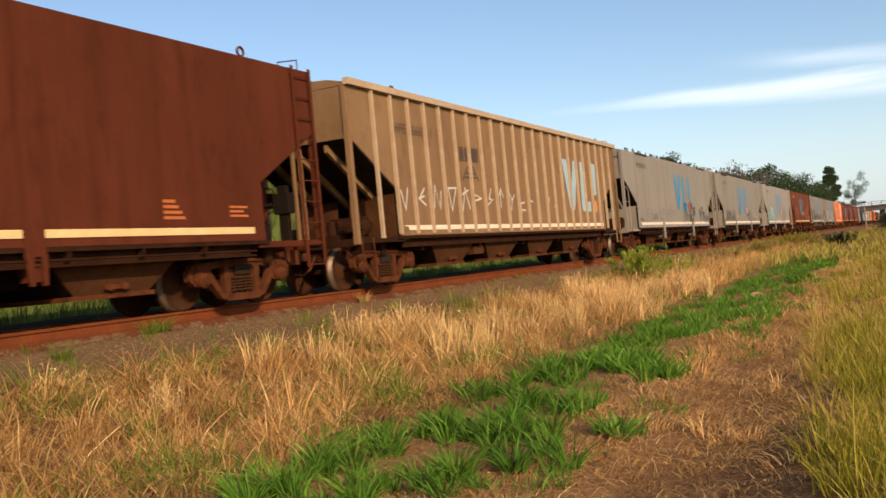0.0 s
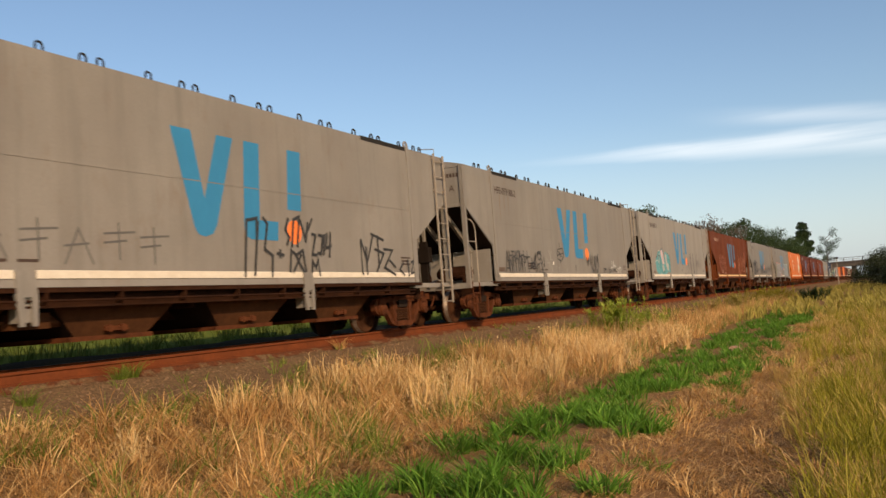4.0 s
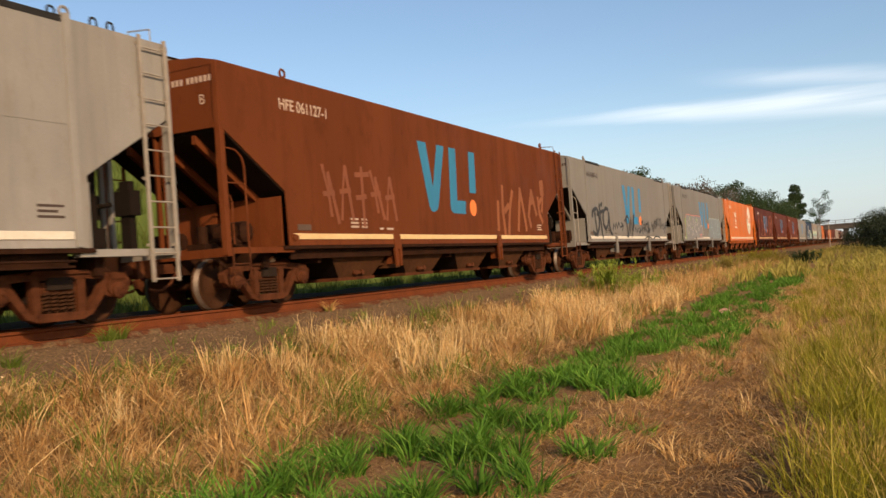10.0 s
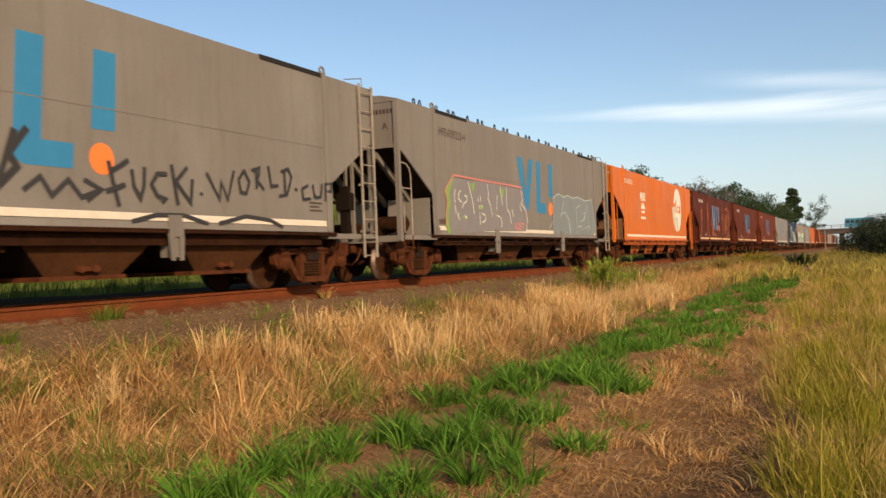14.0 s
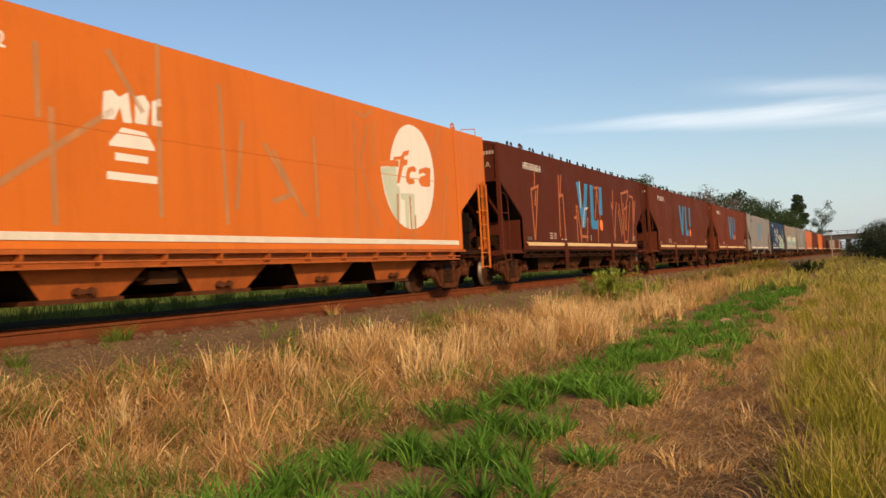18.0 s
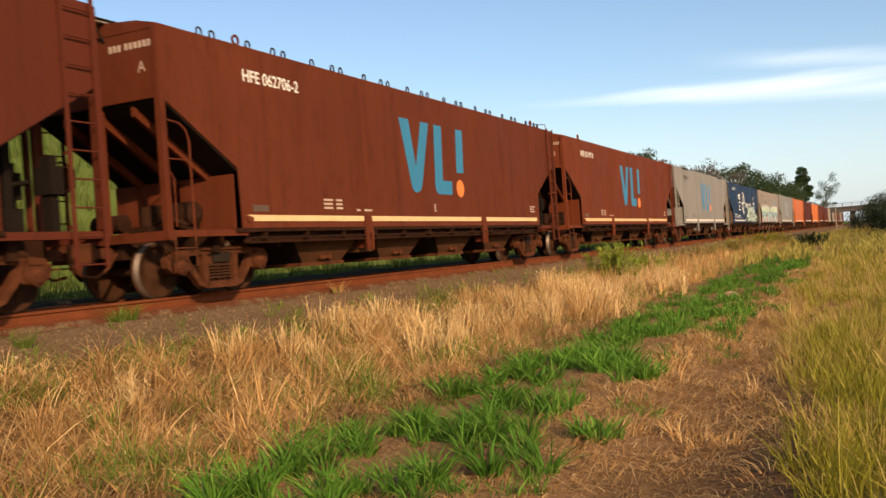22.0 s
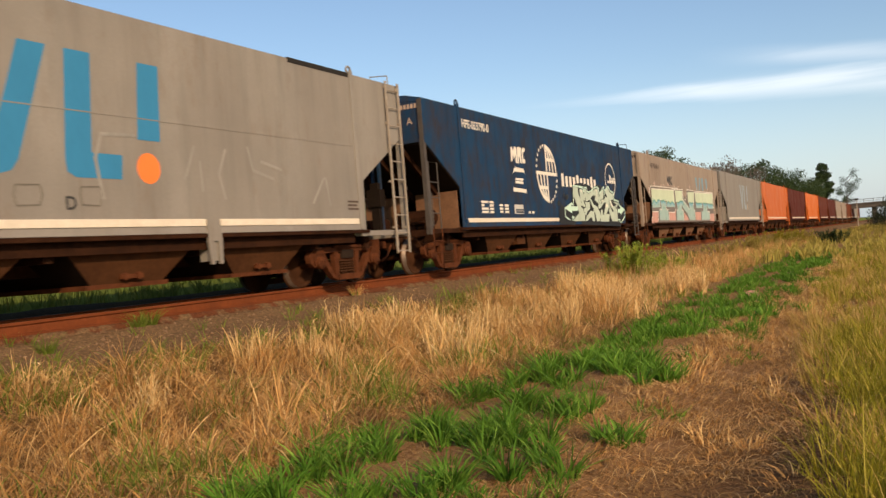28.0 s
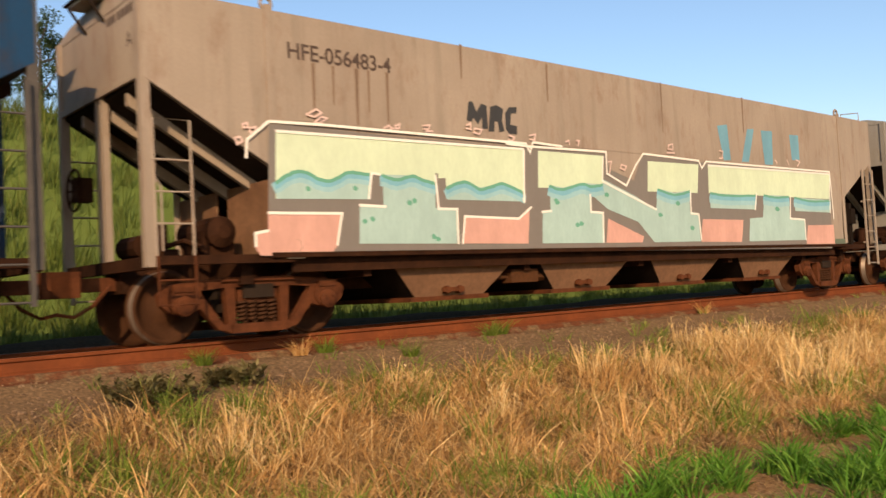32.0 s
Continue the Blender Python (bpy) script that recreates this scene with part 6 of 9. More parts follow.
FADED = flat_paint("faded_grey_spray", (0.45, 0.175, 0.055), 0.8)
MURPINK = flat_paint("mural_coral", (0.55, 0.30, 0.24), 0.6)
MURPINKL = flat_paint("mural_blush", (0.60, 0.42, 0.36), 0.2)
MURWHITE = flat_paint("mural_white", (0.72, 0.66, 0.58), 0.15)
MURFOOT = flat_paint("mural_foot_green", (0.10, 0.12, 0.08), 0.3)
BLUEW = flat_paint("worn_blue_mark", (0.14, 0.29, 0.36), 0.6)

MINTL = flat_paint("pale_mint_spray", (0.50, 0.68, 0.55), 0.2)

MINTC = flat_paint("washed_mint_spray", (0.46, 0.53, 0.43), 0.6)
SOOT = flat_paint("matt_black_spray", (0.018, 0.018, 0.018), 0.3)



def globe(w, y, z, r):
    """Two opposite quarters of a ruled globe, and dots round the other two."""
    arc = lambda a, b, q, n=10: [(y + q * math.cos(a + (b - a) * k / n), z + q * math.sin(a + (b - a) * k / n)) for k in range(n + 1)]
    lines = []
    for a in (0, math.pi):
        s = 1 if a == 0 else -1
        lines.append(arc(a, a + math.pi / 2, r * 0.95))
        lines.append([(y, z), (y + s * r, z)])
        lines.append([(y, z), (y, z + s * r)])
        lines.append([(y, z + s * r * 0.5), (y + s * r * 0.82, z + s * r * 0.5)])
        for q in (0.33, 0.66):
            lines.append([(y + s * r * q, z), (y + s * r * q * 0.85, z + s * r * 0.5), (y + s * r * q * 0.4, z + s * r * 0.9)])
    brush("globe_emblem", lines, 0.10, WHITE, w, "white quartered globe emblem")
    dots = [disc(y + r * math.cos(a), z + r * math.sin(a), 0.05, 10) for k in range(1, 7) for a in (math.pi / 2 + k * math.pi / 14, -math.pi / 2 + k * math.pi / 14)]
    decal("globe_dots", dots, WHITE, w)


OREMB = flat_paint("orange_emblem_paint", (0.60, 0.15, 0.02), 0.2)
AQUADULL = flat_paint("pale_green_overpaint", (0.50, 0.52, 0.38), 0.4)

LILAC2 = flat_paint("blue_grey_spray", (0.20, 0.215, 0.22), 0.4)
AQUAL = flat_paint("pale_aqua_spray", (0.38, 0.48, 0.42), 0.4)

PINKS = flat_paint("pale_pink_spray", (0.52, 0.36, 0.36), 0.3)

PALEBLACK = flat_paint("thin_black_spray", (0.12, 0.11, 0.10), 0.5)

WORNW = flat_paint("worn_white_marking", (0.50, 0.36, 0.26), 0.5)

number(w3, 'HFE-059247-1', BROWNTXT)
small_print(w3, BROWNTXT)
builder_plate(w3)
end_marks(w3, BROWNTXT, 'A')
number(w4, 'HFE-059188-2', BROWNTXT)
small_print(w4, BROWNTXT)
builder_plate(w4)
end_marks(w4, BROWNTXT, 'A')
number(w5, 'HFE-059652-3', BROWNTXT)
small_print(w5, BROWNTXT)
builder_plate(w5)
end_marks(w5, BROWNTXT, 'A')
number(w7, 'HFE-058974-8', BROWNTXT)
small_print(w7, BROWNTXT)
builder_plate(w7)
end_marks(w7, BROWNTXT, 'B')
number(w8, 'HFE-059223-4', BROWNTXT)
small_print(w8, BROWNTXT)
builder_plate(w8)
end_marks(w8, BROWNTXT, 'A')
number(w13, 'HFE-059594-2', BROWNTXT)
small_print(w13, BROWNTXT)
builder_plate(w13)
end_marks(w13, BROWNTXT, 'B')
number(w6, 'HFE 061127-1', WORNW)
small_print(w6, WORNW)
builder_plate(w6)
end_marks(w6, WORNW, 'B')
number(w9, 'HFE 056372-2', WHITE)
end_marks(w9, WORNW, 'A', 18.0)
number(w10, 'HFE-063365-8', WHITE)
small_print(w10, WORNW)
builder_plate(w10)
end_marks(w10, WORNW, 'A')
number(w11, 'HFE 062706-2', WHITE)
small_print(w11, WORNW)
builder_plate(w11)
end_marks(w11, WORNW, 'A')
number(w12, 'HFE-063197-3', WHITE)
small_print(w12, WORNW)
builder_plate(w12)
end_marks(w12, WORNW, 'B')
number(w14, 'HFE-053790-0', WHITE)
end_marks(w14, WORNW, 'A', 17.51)
number(w15, 'HFE-056483-4', BROWNTXT, -7.25, 3.38)
end_marks(w15, BROWNTXT, 'A', 17.8)
writing('side_letter', 'E', -0.1, 1.36, 0.24, BLACK, w4)
writing('side_letter', 'E', -0.1, 1.36, 0.24, BLACK, w5)
writing('side_letter', 'D', -0.1, 1.36, 0.24, BLACK, w13)
writing('side_letter', 'E', -0.1, 1.36, 0.24, WHITE, w10)
writing('side_letter', 'E', -0.1, 1.36, 0.24, WORNW, w11)
small_print(w1, ORSPRAY)
bars(w1, 4.9, 1.36, [(0, k * 0.08, 0.42 - 0.06 * k, 0.045) for k in range(4)], ORSPRAY)
bars(w1, 0.5, 1.36, [(0, 0.0, 1.5, 0.05), (0, 0.16, 1.5, 0.05), (0, 0.05, 0.05, 0.11), (1.45, 0.05, 0.05, 0.11), (0.3, 0.05, 0.4, 0.11), (0.95, 0.05, 0.25, 0.11)], ORSPRAY)
logo(w2, 3.15, 1.62, PALEBLUE, flat_paint('worn_orange_spot', (0.55, 0.22, 0.07), 0.4))
writing('wagon_number', 'HFE 056655 1', -7.05, 3.2, 0.3, BROWNTXT, w2, 'worn stencilled wagon number', 1.0)
brush('tag_row', [[(-6.99, 1.96), (-6.84, 1.57), (-6.7, 2.02)], [(-5.95, 2.05), (-6.22, 1.82), (-5.94, 1.67)], [(-5.99, 1.87), (-6.22, 1.82)], [(-5.54, 1.63), (-5.46, 2.13), (-5.26, 1.61), (-5.16, 2)], [(-4.8, 2.08), (-4.67, 1.57), (-4.39, 2.1), (-4.77, 2.09)], [(-4.12, 1.55), (-3.91, 2.11), (-3.71, 1.61)], [(-4.07, 1.96), (-3.74, 2.07)], [(-3.45, 1.97), (-3.01, 1.88), (-3.39, 1.82)], [(-2.39, 2.14), (-2.56, 1.88), (-2.36, 1.86), (-2.64, 1.73)], [(-1.81, 2.15), (-1.84, 1.67)], [(-1.96, 1.96), (-1.78, 2.15), (-1.64, 1.95)], [(-1.24, 2.1), (-1.08, 1.86), (-0.9, 2.02)], [(-1.08, 1.86), (-1.16, 1.61)], [(-0.5, 2.02), (-0.47, 1.52)], [(-0.53, 1.79), (-0.21, 1.83)], [(-0.45, 1.63), (-0.18, 1.6)], [(0.15, 1.93), (0.43, 1.85)], [(0.75, 1.86), (0.91, 1.66)], [(1.56, 2.01), (1.66, 1.7), (1.76, 2.01)], [(2.34, 1.98), (2.16, 1.75), (2.38, 1.73)]], 0.045, SILVER, w2, 'row of thin white sprayed signs', 0.004)
decal('faded_emblem', [[(-4.04, 3.11), (-3.82, 3.13), (-3.83, 2.76), (-4.05, 2.76)], [(-3.76, 3.11), (-3.61, 3.13), (-3.6, 2.77), (-3.77, 2.76)], [(-3.37, 3.12), (-2.99, 3.12), (-3.04, 2.77), (-3.42, 2.77)]], BROWNTXT, w2, 'worn dark emblem blocks', 0.004)
brush('faded_emblem', [[(-3.98, 2.31), (-3.66, 2.64), (-3.33, 2.65), (-3.1, 2.32)], [(-3.79, 2.49), (-3.24, 2.48)], [(-3.9, 2.38), (-3.16, 2.39)]], 0.05, BROWNTXT, w2, '', 0.004)
logo(w3, -0.55, 1.77, BLUE, ORANGE)
brush('black_tag', [[(0.99, 1.16), (1.1, 2.08), (1.37, 2.13), (1.24, 1.16), (1.4, 2.07)], [(1.54, 2.15), (1.65, 2.05), (1.54, 1.61), (1.75, 1.51), (1.71, 1.16)], [(1.88, 1.55), (2.06, 1.52)], [(1.97, 1.61), (1.96, 1.48)], [(2.25, 2.17), (2.15, 1.97), (2.26, 1.84), (2.18, 1.71)], [(2.32, 1.68), (2.41, 2.16), (2.59, 2.23), (2.49, 1.69)], [(2.62, 2.16), (2.74, 1.85), (2.98, 2.2)], [(2.84, 2.13), (2.75, 1.78)], [(2.23, 1.23), (2.29, 1.61), (2.43, 1.53), (2.64, 1.62), (2.71, 1.25)], [(2.32, 1.23), (2.58, 1.54)], [(2.41, 1.53), (2.68, 1.19)], [(2.96, 1.93), (3.07, 1.91), (2.94, 1.55), (3.09, 1.55)], [(3.17, 1.92), (3.31, 1.9), (3.22, 1.56), (3.12, 1.59)], [(3.36, 1.93), (3.31, 1.56)], [(3.45, 1.96), (3.4, 1.68), (3.57, 1.73)], [(3.57, 1.98), (3.5, 1.52)], [(2.89, 1.23), (2.93, 1.43), (3.03, 1.31), (3.11, 1.47), (3.14, 1.17)], [(4.67, 1.2), (4.66, 1.91), (4.86, 1.43), (5.15, 2)], [(4.85, 1.74), (4.84, 1.2)], [(5.08, 2.02), (5.57, 1.91)], [(5.33, 1.99), (5.33, 1.34)], [(5.19, 1.71), (5.55, 1.63), (5.22, 1.25)], [(5.56, 1.72), (5.93, 1.71), (5.56, 1.34), (6, 1.18)], [(5.79, 1.49), (6.02, 1.35)], [(6.38, 1.45), (6.21, 1.3), (6.4, 1.18)], [(6.59, 1.51), (6.6, 1.16)], [(6.75, 1.46), (6.89, 1.51), (6.69, 1.21), (6.95, 1.26)]], 0.055, BLACK, w3, 'black sprayed lettering, unreadable', 0.017)
scrawl(w3, -5.8, -0.6, 1.3, 1.85, 8, 31, PALEBLACK, 0.03)
logo(w4, -1.6, 1.77, BLUE, ORANGE)

brush('round_sign', [[(-1.83, 2.03), (-1.37, 2.06), (-1.26, 1.84), (-1.53, 1.64), (-1.9, 1.71), (-1.95, 1.9), (-1.83, 2.03)], [(-1.65, 2.22), (-1.66, 1.56)], [(-1.96, 1.82), (-1.25, 1.92)], [(-1.87, 1.97), (-1.36, 1.74)]], 0.035, BLACK, w4, 'small black ring sign', 0.004)
brush('black_tag', [[(-6.45, 1.27), (-6.38, 1.58), (-6.33, 1.87), (-6.26, 1.59), (-6.16, 1.24)], [(-6.41, 1.38), (-6.21, 1.38)]], 0.035, BLACK, w4, 'thin black sprayed letter', 0.02)
brush('black_tag', [[(-6.17, 1.87), (-6.16, 1.54), (-6.16, 1.24)], [(-6.17, 1.74), (-5.95, 1.73)], [(-6.13, 1.63), (-6.05, 1.52), (-5.98, 1.21), (-5.97, 1.69)]], 0.035, BLACK, w4, 'thin black sprayed letter', 0.02)
brush('black_tag', [[(-6, 1.86), (-5.76, 1.86)], [(-5.89, 1.85), (-5.88, 1.55), (-5.87, 1.28)]], 0.035, BLACK, w4, 'thin black sprayed letter', 0.02)
brush('black_tag', [[(-5.67, 1.86), (-5.69, 1.55), (-5.69, 1.27)], [(-5.89, 1.69), (-5.69, 1.75)], [(-5.81, 1.7), (-5.66, 1.51)]], 0.035, BLACK, w4, 'thin black sprayed letter', 0.02)
brush('black_tag', [[(-5.38, 1.76), (-5.4, 1.69), (-5.44, 1.65), (-5.49, 1.63), (-5.53, 1.64), (-5.57, 1.69), (-5.57, 1.75), (-5.56, 1.82), (-5.52, 1.86), (-5.47, 1.88), (-5.42, 1.87), (-5.39, 1.82), (-5.38, 1.76)], [(-5.48, 1.62), (-5.49, 1.28)], [(-5.67, 1.65), (-5.52, 1.66)]], 0.035, BLACK, w4, 'thin black sprayed letter', 0.02)
brush('black_tag', [[(-5.34, 1.88), (-5.35, 1.59), (-5.36, 1.28)], [(-5.35, 1.74), (-5.18, 1.7), (-5.25, 1.56), (-5.17, 1.24), (-5.16, 1.67)]], 0.035, BLACK, w4, 'thin black sprayed letter', 0.02)
brush('black_tag', [[(-5.03, 1.91), (-5.02, 1.77), (-5.01, 1.28)], [(-5.25, 1.76), (-5.02, 1.77)], [(-5.01, 1.73), (-4.81, 1.72)]], 0.035, BLACK, w4, 'thin black sprayed letter', 0.02)
brush('black_tag', [[(-4.75, 1.91), (-4.74, 1.73), (-4.66, 1.24)], [(-4.75, 1.72), (-4.52, 1.72)], [(-4.96, 1.54), (-4.81, 1.7)]], 0.035, BLACK, w4, 'thin black sprayed letter', 0.02)
brush('black_tag', [[(-4.36, 1.47), (-4.38, 1.42), (-4.42, 1.4), (-4.46, 1.42), (-4.47, 1.47), (-4.45, 1.53), (-4.41, 1.55), (-4.37, 1.53), (-4.36, 1.47)], [(-4.36, 1.69), (-4.33, 1.42), (-4.26, 1.37), (-4.19, 1.56), (-4.26, 1.58)], [(-4.12, 1.71), (-4.15, 1.37)]], 0.035, BLACK, w4, 'thin black sprayed letter', 0.02)
brush('black_tag', [[(-4.03, 1.84), (-4.05, 1.42), (-4.08, 1.26)], [(-4.08, 1.72), (-4.03, 1.84), (-3.98, 1.73)]], 0.035, BLACK, w4, 'thin black sprayed letter', 0.02)
brush('black_tag', [[(-3.54, 1.78), (-3.58, 1.71), (-3.66, 1.66), (-3.75, 1.66), (-3.82, 1.7), (-3.84, 1.77), (-3.81, 1.85), (-3.73, 1.9), (-3.64, 1.9), (-3.56, 1.86), (-3.54, 1.78)], [(-3.88, 1.84), (-3.55, 1.84)], [(-3.87, 1.81), (-3.82, 1.9), (-3.77, 1.85)], [(-3.61, 1.82), (-3.52, 1.92)]], 0.035, BLACK, w4, 'thin black sprayed letter', 0.02)
brush('black_tag', [[(-3.97, 1.51), (-3.93, 1.29), (-3.88, 1.51), (-3.78, 1.52)], [(-3.65, 1.57), (-3.78, 1.51), (-3.76, 1.29), (-3.68, 1.3)], [(-3.56, 1.68), (-3.45, 1.57), (-3.56, 1.54), (-3.43, 1.34), (-3.52, 1.27), (-3.28, 1.25)]], 0.035, BLACK, w4, 'thin black sprayed letter', 0.02)
brush('black_tag', [[(-3.29, 1.75), (-3.28, 1.6)], [(-3.25, 1.5), (-3.27, 1.48), (-3.3, 1.46), (-3.33, 1.47), (-3.34, 1.5), (-3.32, 1.53), (-3.29, 1.54), (-3.26, 1.53), (-3.25, 1.5)]], 0.035, BLACK, w4, 'thin black sprayed letter', 0.02)
brush('white_tag', [[(-3.03, 1.79), (-3.02, 1.67), (-2.91, 1.66)], [(-2.77, 1.94), (-2.66, 1.93), (-2.7, 1.8)], [(-2.52, 1.94), (-2.66, 1.69), (-2.46, 1.67)], [(-2.99, 1.58), (-2.72, 1.57), (-2.71, 1.44)], [(-2.55, 1.47), (-2.52, 1.29)], [(-2.1, 1.47), (-2.1, 1.3)], [(-1.86, 1.44), (-1.86, 1.29)], [(-1.04, 1.4), (-1.06, 1.29)]], 0.04, GHOSTGREY, w4, 'faint pale sprayed scribble', 0.007)
decal('white_sticker', [[(-2.41, 1.61), (-2.31, 1.61), (-2.32, 1.52), (-2.42, 1.52)]], WHITE, w4, '', 0.007)
brush('black_tag', [[(1.69, 1.57), (1.74, 1.7), (1.77, 1.93), (1.77, 1.72), (1.82, 1.47), (1.92, 1.28), (1.97, 1.4), (1.98, 1.71), (1.95, 1.98)], [(2.15, 1.54), (2.21, 1.7), (2.2, 1.85)], [(2.2, 1.84), (2.32, 1.88), (2.36, 1.78), (2.37, 1.57), (2.32, 1.46), (2.25, 1.5), (2.26, 1.27)], [(2.25, 1.5), (2.23, 1.78)], [(2.49, 1.88), (2.53, 1.69), (2.61, 1.8), (2.68, 1.97), (2.7, 1.72), (2.77, 1.49)], [(2.68, 1.97), (2.63, 1.53), (2.58, 1.27)], [(2.14, 1.33), (2.12, 1.3), (2.09, 1.28), (2.06, 1.3), (2.05, 1.33), (2.06, 1.37), (2.09, 1.38), (2.12, 1.37), (2.14, 1.33)], [(2.48, 1.34), (2.47, 1.3), (2.44, 1.29), (2.41, 1.3), (2.4, 1.34), (2.41, 1.38), (2.44, 1.39), (2.47, 1.38), (2.48, 1.34)], [(1.35, 1.69), (1.55, 1.69)], [(1.42, 1.8), (1.43, 1.61)], [(1.36, 1.62), (1.51, 1.77)], [(1.24, 1.82), (1.32, 1.6), (1.38, 1.53), (1.41, 1.61)]], 0.04, BLACK, w4, 'tall black sprayed letters', 0.02)
brush('black_tag', [[(3.36, 1.44), (3.77, 1.42)], [(3.36, 1.29), (3.53, 1.42), (3.78, 1.28)], [(4.09, 1.46), (4.13, 1.26), (4.46, 1.36), (4.11, 1.42)], [(4.67, 1.42), (5.06, 1.41)], [(4.65, 1.31), (4.87, 1.42), (5.11, 1.31)]], 0.032, BLACK, w4, 'small black sprayed signs', 0.02)
brush('white_tag', [[(4.57, 1.73), (4.61, 1.54), (4.52, 1.46), (4.78, 1.5)], [(4.72, 1.69), (4.84, 1.72), (4.81, 1.63), (4.72, 1.64)], [(4.76, 1.59), (4.83, 1.49), (4.91, 1.63), (4.95, 1.5)], [(4.97, 1.55), (5.08, 1.58), (5.02, 1.49), (5.12, 1.54)], [(5.18, 1.37), (5.26, 1.43), (5.31, 1.35), (5.27, 1.29)], [(5.58, 1.37), (5.55, 1.33), (5.49, 1.3), (5.42, 1.3), (5.37, 1.32), (5.35, 1.37), (5.38, 1.42), (5.43, 1.45), (5.5, 1.45), (5.56, 1.42), (5.58, 1.37)], [(5.6, 1.33), (5.66, 1.53), (5.74, 1.45)], [(5.72, 1.44), (5.85, 1.5), (5.89, 1.42), (5.78, 1.29), (5.71, 1.38)]], 0.028, SILVER, w4, 'white sprayed scribble', 0.007)
logo(w5, -1.63, 1.77, BLUE, ORANGE)
brush('black_tag', [[(2.44, 2.39), (2.39, 2.09), (2.41, 1.62), (2.44, 1.16)], [(2.46, 2.38), (2.51, 2.06), (2.55, 1.62), (2.47, 1.16)], [(3.24, 2.39), (3.22, 1.81), (3.21, 1.15)], [(3.25, 2.27), (3.29, 1.64), (3.43, 1.16)], [(3.24, 1.42), (3.38, 1.43)], [(4.35, 2.36), (4.13, 2.09), (4.06, 1.84), (4.17, 1.6), (4.11, 1.35), (3.97, 1.15)]], 0.06, BLACK, w5, 'tall black sprayed letters', 0.02)
brush('black_tag', [[(4.23, 1.86), (4.62, 2.04), (4.57, 1.86), (4.39, 1.91)], [(4.34, 1.78), (4.36, 1.66)], [(4.47, 1.8), (4.48, 1.68), (4.63, 1.83)], [(4.78, 1.99), (4.71, 1.7)], [(4.83, 1.78), (4.86, 1.76)], [(1.6, 2.01), (1.55, 1.2)], [(1.63, 1.97), (1.84, 1.55)], [(0.64, 1.34), (0.64, 1.17)], [(0.89, 1.24), (0.9, 1.17)]], 0.035, BLACK, w5, 'small black sprayed scribble', 0.02)
decal('black_spatter', [[(0.45, 2.08), (0.48, 2.1), (0.5, 2.08), (0.48, 2.05), (0.45, 2.05)]], BLACK, w5, '', 0.0075)
decal('black_spatter', [[(0.5, 1.87), (0.53, 1.89), (0.55, 1.87), (0.54, 1.84), (0.51, 1.85)]], BLACK, w5, '', 0.0075)
decal('black_spatter', [[(0.52, 1.98), (0.54, 2), (0.57, 1.99), (0.55, 1.96), (0.52, 1.96)]], BLACK, w5, '', 0.0075)
decal('black_spatter', [[(0.68, 2.36), (0.71, 2.38), (0.73, 2.36), (0.72, 2.33), (0.69, 2.34)]], BLACK, w5, '', 0.0075)
decal('black_spatter', [[(0.68, 2.05), (0.71, 2.07), (0.74, 2.05), (0.72, 2.02), (0.69, 2.03)]], BLACK, w5, '', 0.0075)
decal('black_spatter', [[(1.46, 2.4), (1.49, 2.42), (1.52, 2.4), (1.5, 2.37), (1.47, 2.37)]], BLACK, w5, '', 0.0075)
decal('black_spatter', [[(1.58, 2.03), (1.61, 2.05), (1.64, 2.03), (1.62, 2), (1.59, 2.01)]], BLACK, w5, '', 0.0075)
decal('black_spatter', [[(0.08, 1.76), (0.1, 1.78), (0.13, 1.76), (0.11, 1.74), (0.08, 1.74)]], BLACK, w5, '', 0.0075)
decal('black_spatter', [[(0.19, 1.76), (0.21, 1.78), (0.24, 1.76), (0.22, 1.73), (0.19, 1.74)]], BLACK, w5, '', 0.0075)
decal('black_spatter', [[(0.33, 1.76), (0.36, 1.78), (0.38, 1.76), (0.37, 1.73), (0.34, 1.74)]], BLACK, w5, '', 0.0075)
decal('black_spatter', [[(0.28, 1.63), (0.31, 1.65), (0.34, 1.63), (0.32, 1.6), (0.29, 1.61)]], BLACK, w5, '', 0.0075)
decal('black_spatter', [[(0.45, 1.63), (0.48, 1.64), (0.5, 1.63), (0.49, 1.6), (0.46, 1.6)]], BLACK, w5, '', 0.0075)
decal('black_spatter', [[(0.41, 2.05), (0.44, 2.07), (0.46, 2.05), (0.44, 2.02), (0.41, 2.02)]], BLACK, w5, '', 0.0075)
decal('black_spatter', [[(0.65, 2.27), (0.68, 2.29), (0.71, 2.28), (0.69, 2.25), (0.66, 2.25)]], BLACK, w5, '', 0.0075)
decal('graffiti_piece', [[(-6.25, 1.83), (-5.95, 2.06), (-5.54, 2.35), (-5.27, 2.37), (-5.06, 2.35), (-4.74, 2.5), (-4.48, 2.34), (-4.33, 1.9), (-4.08, 2.34), (-3.73, 2.32), (-3.53, 2.29), (-3.05, 2.15), (-2.93, 1.78), (-3.04, 1.31), (-3.46, 1.39), (-4, 1.25), (-4.5, 1.16), (-5.5, 1.15), (-5.85, 1.22), (-6.13, 1.4)]], AQUA, w5, 'teal sprayed letters with pale outlines', 0.004)
decal('graffiti_fill', [[(-5.03, 2.35), (-4.75, 2.43), (-4.51, 2.25), (-4.3, 1.76), (-4.52, 1.72), (-4.79, 1.71), (-4.91, 2.02)]], PINKS, w5, '', 0.007)
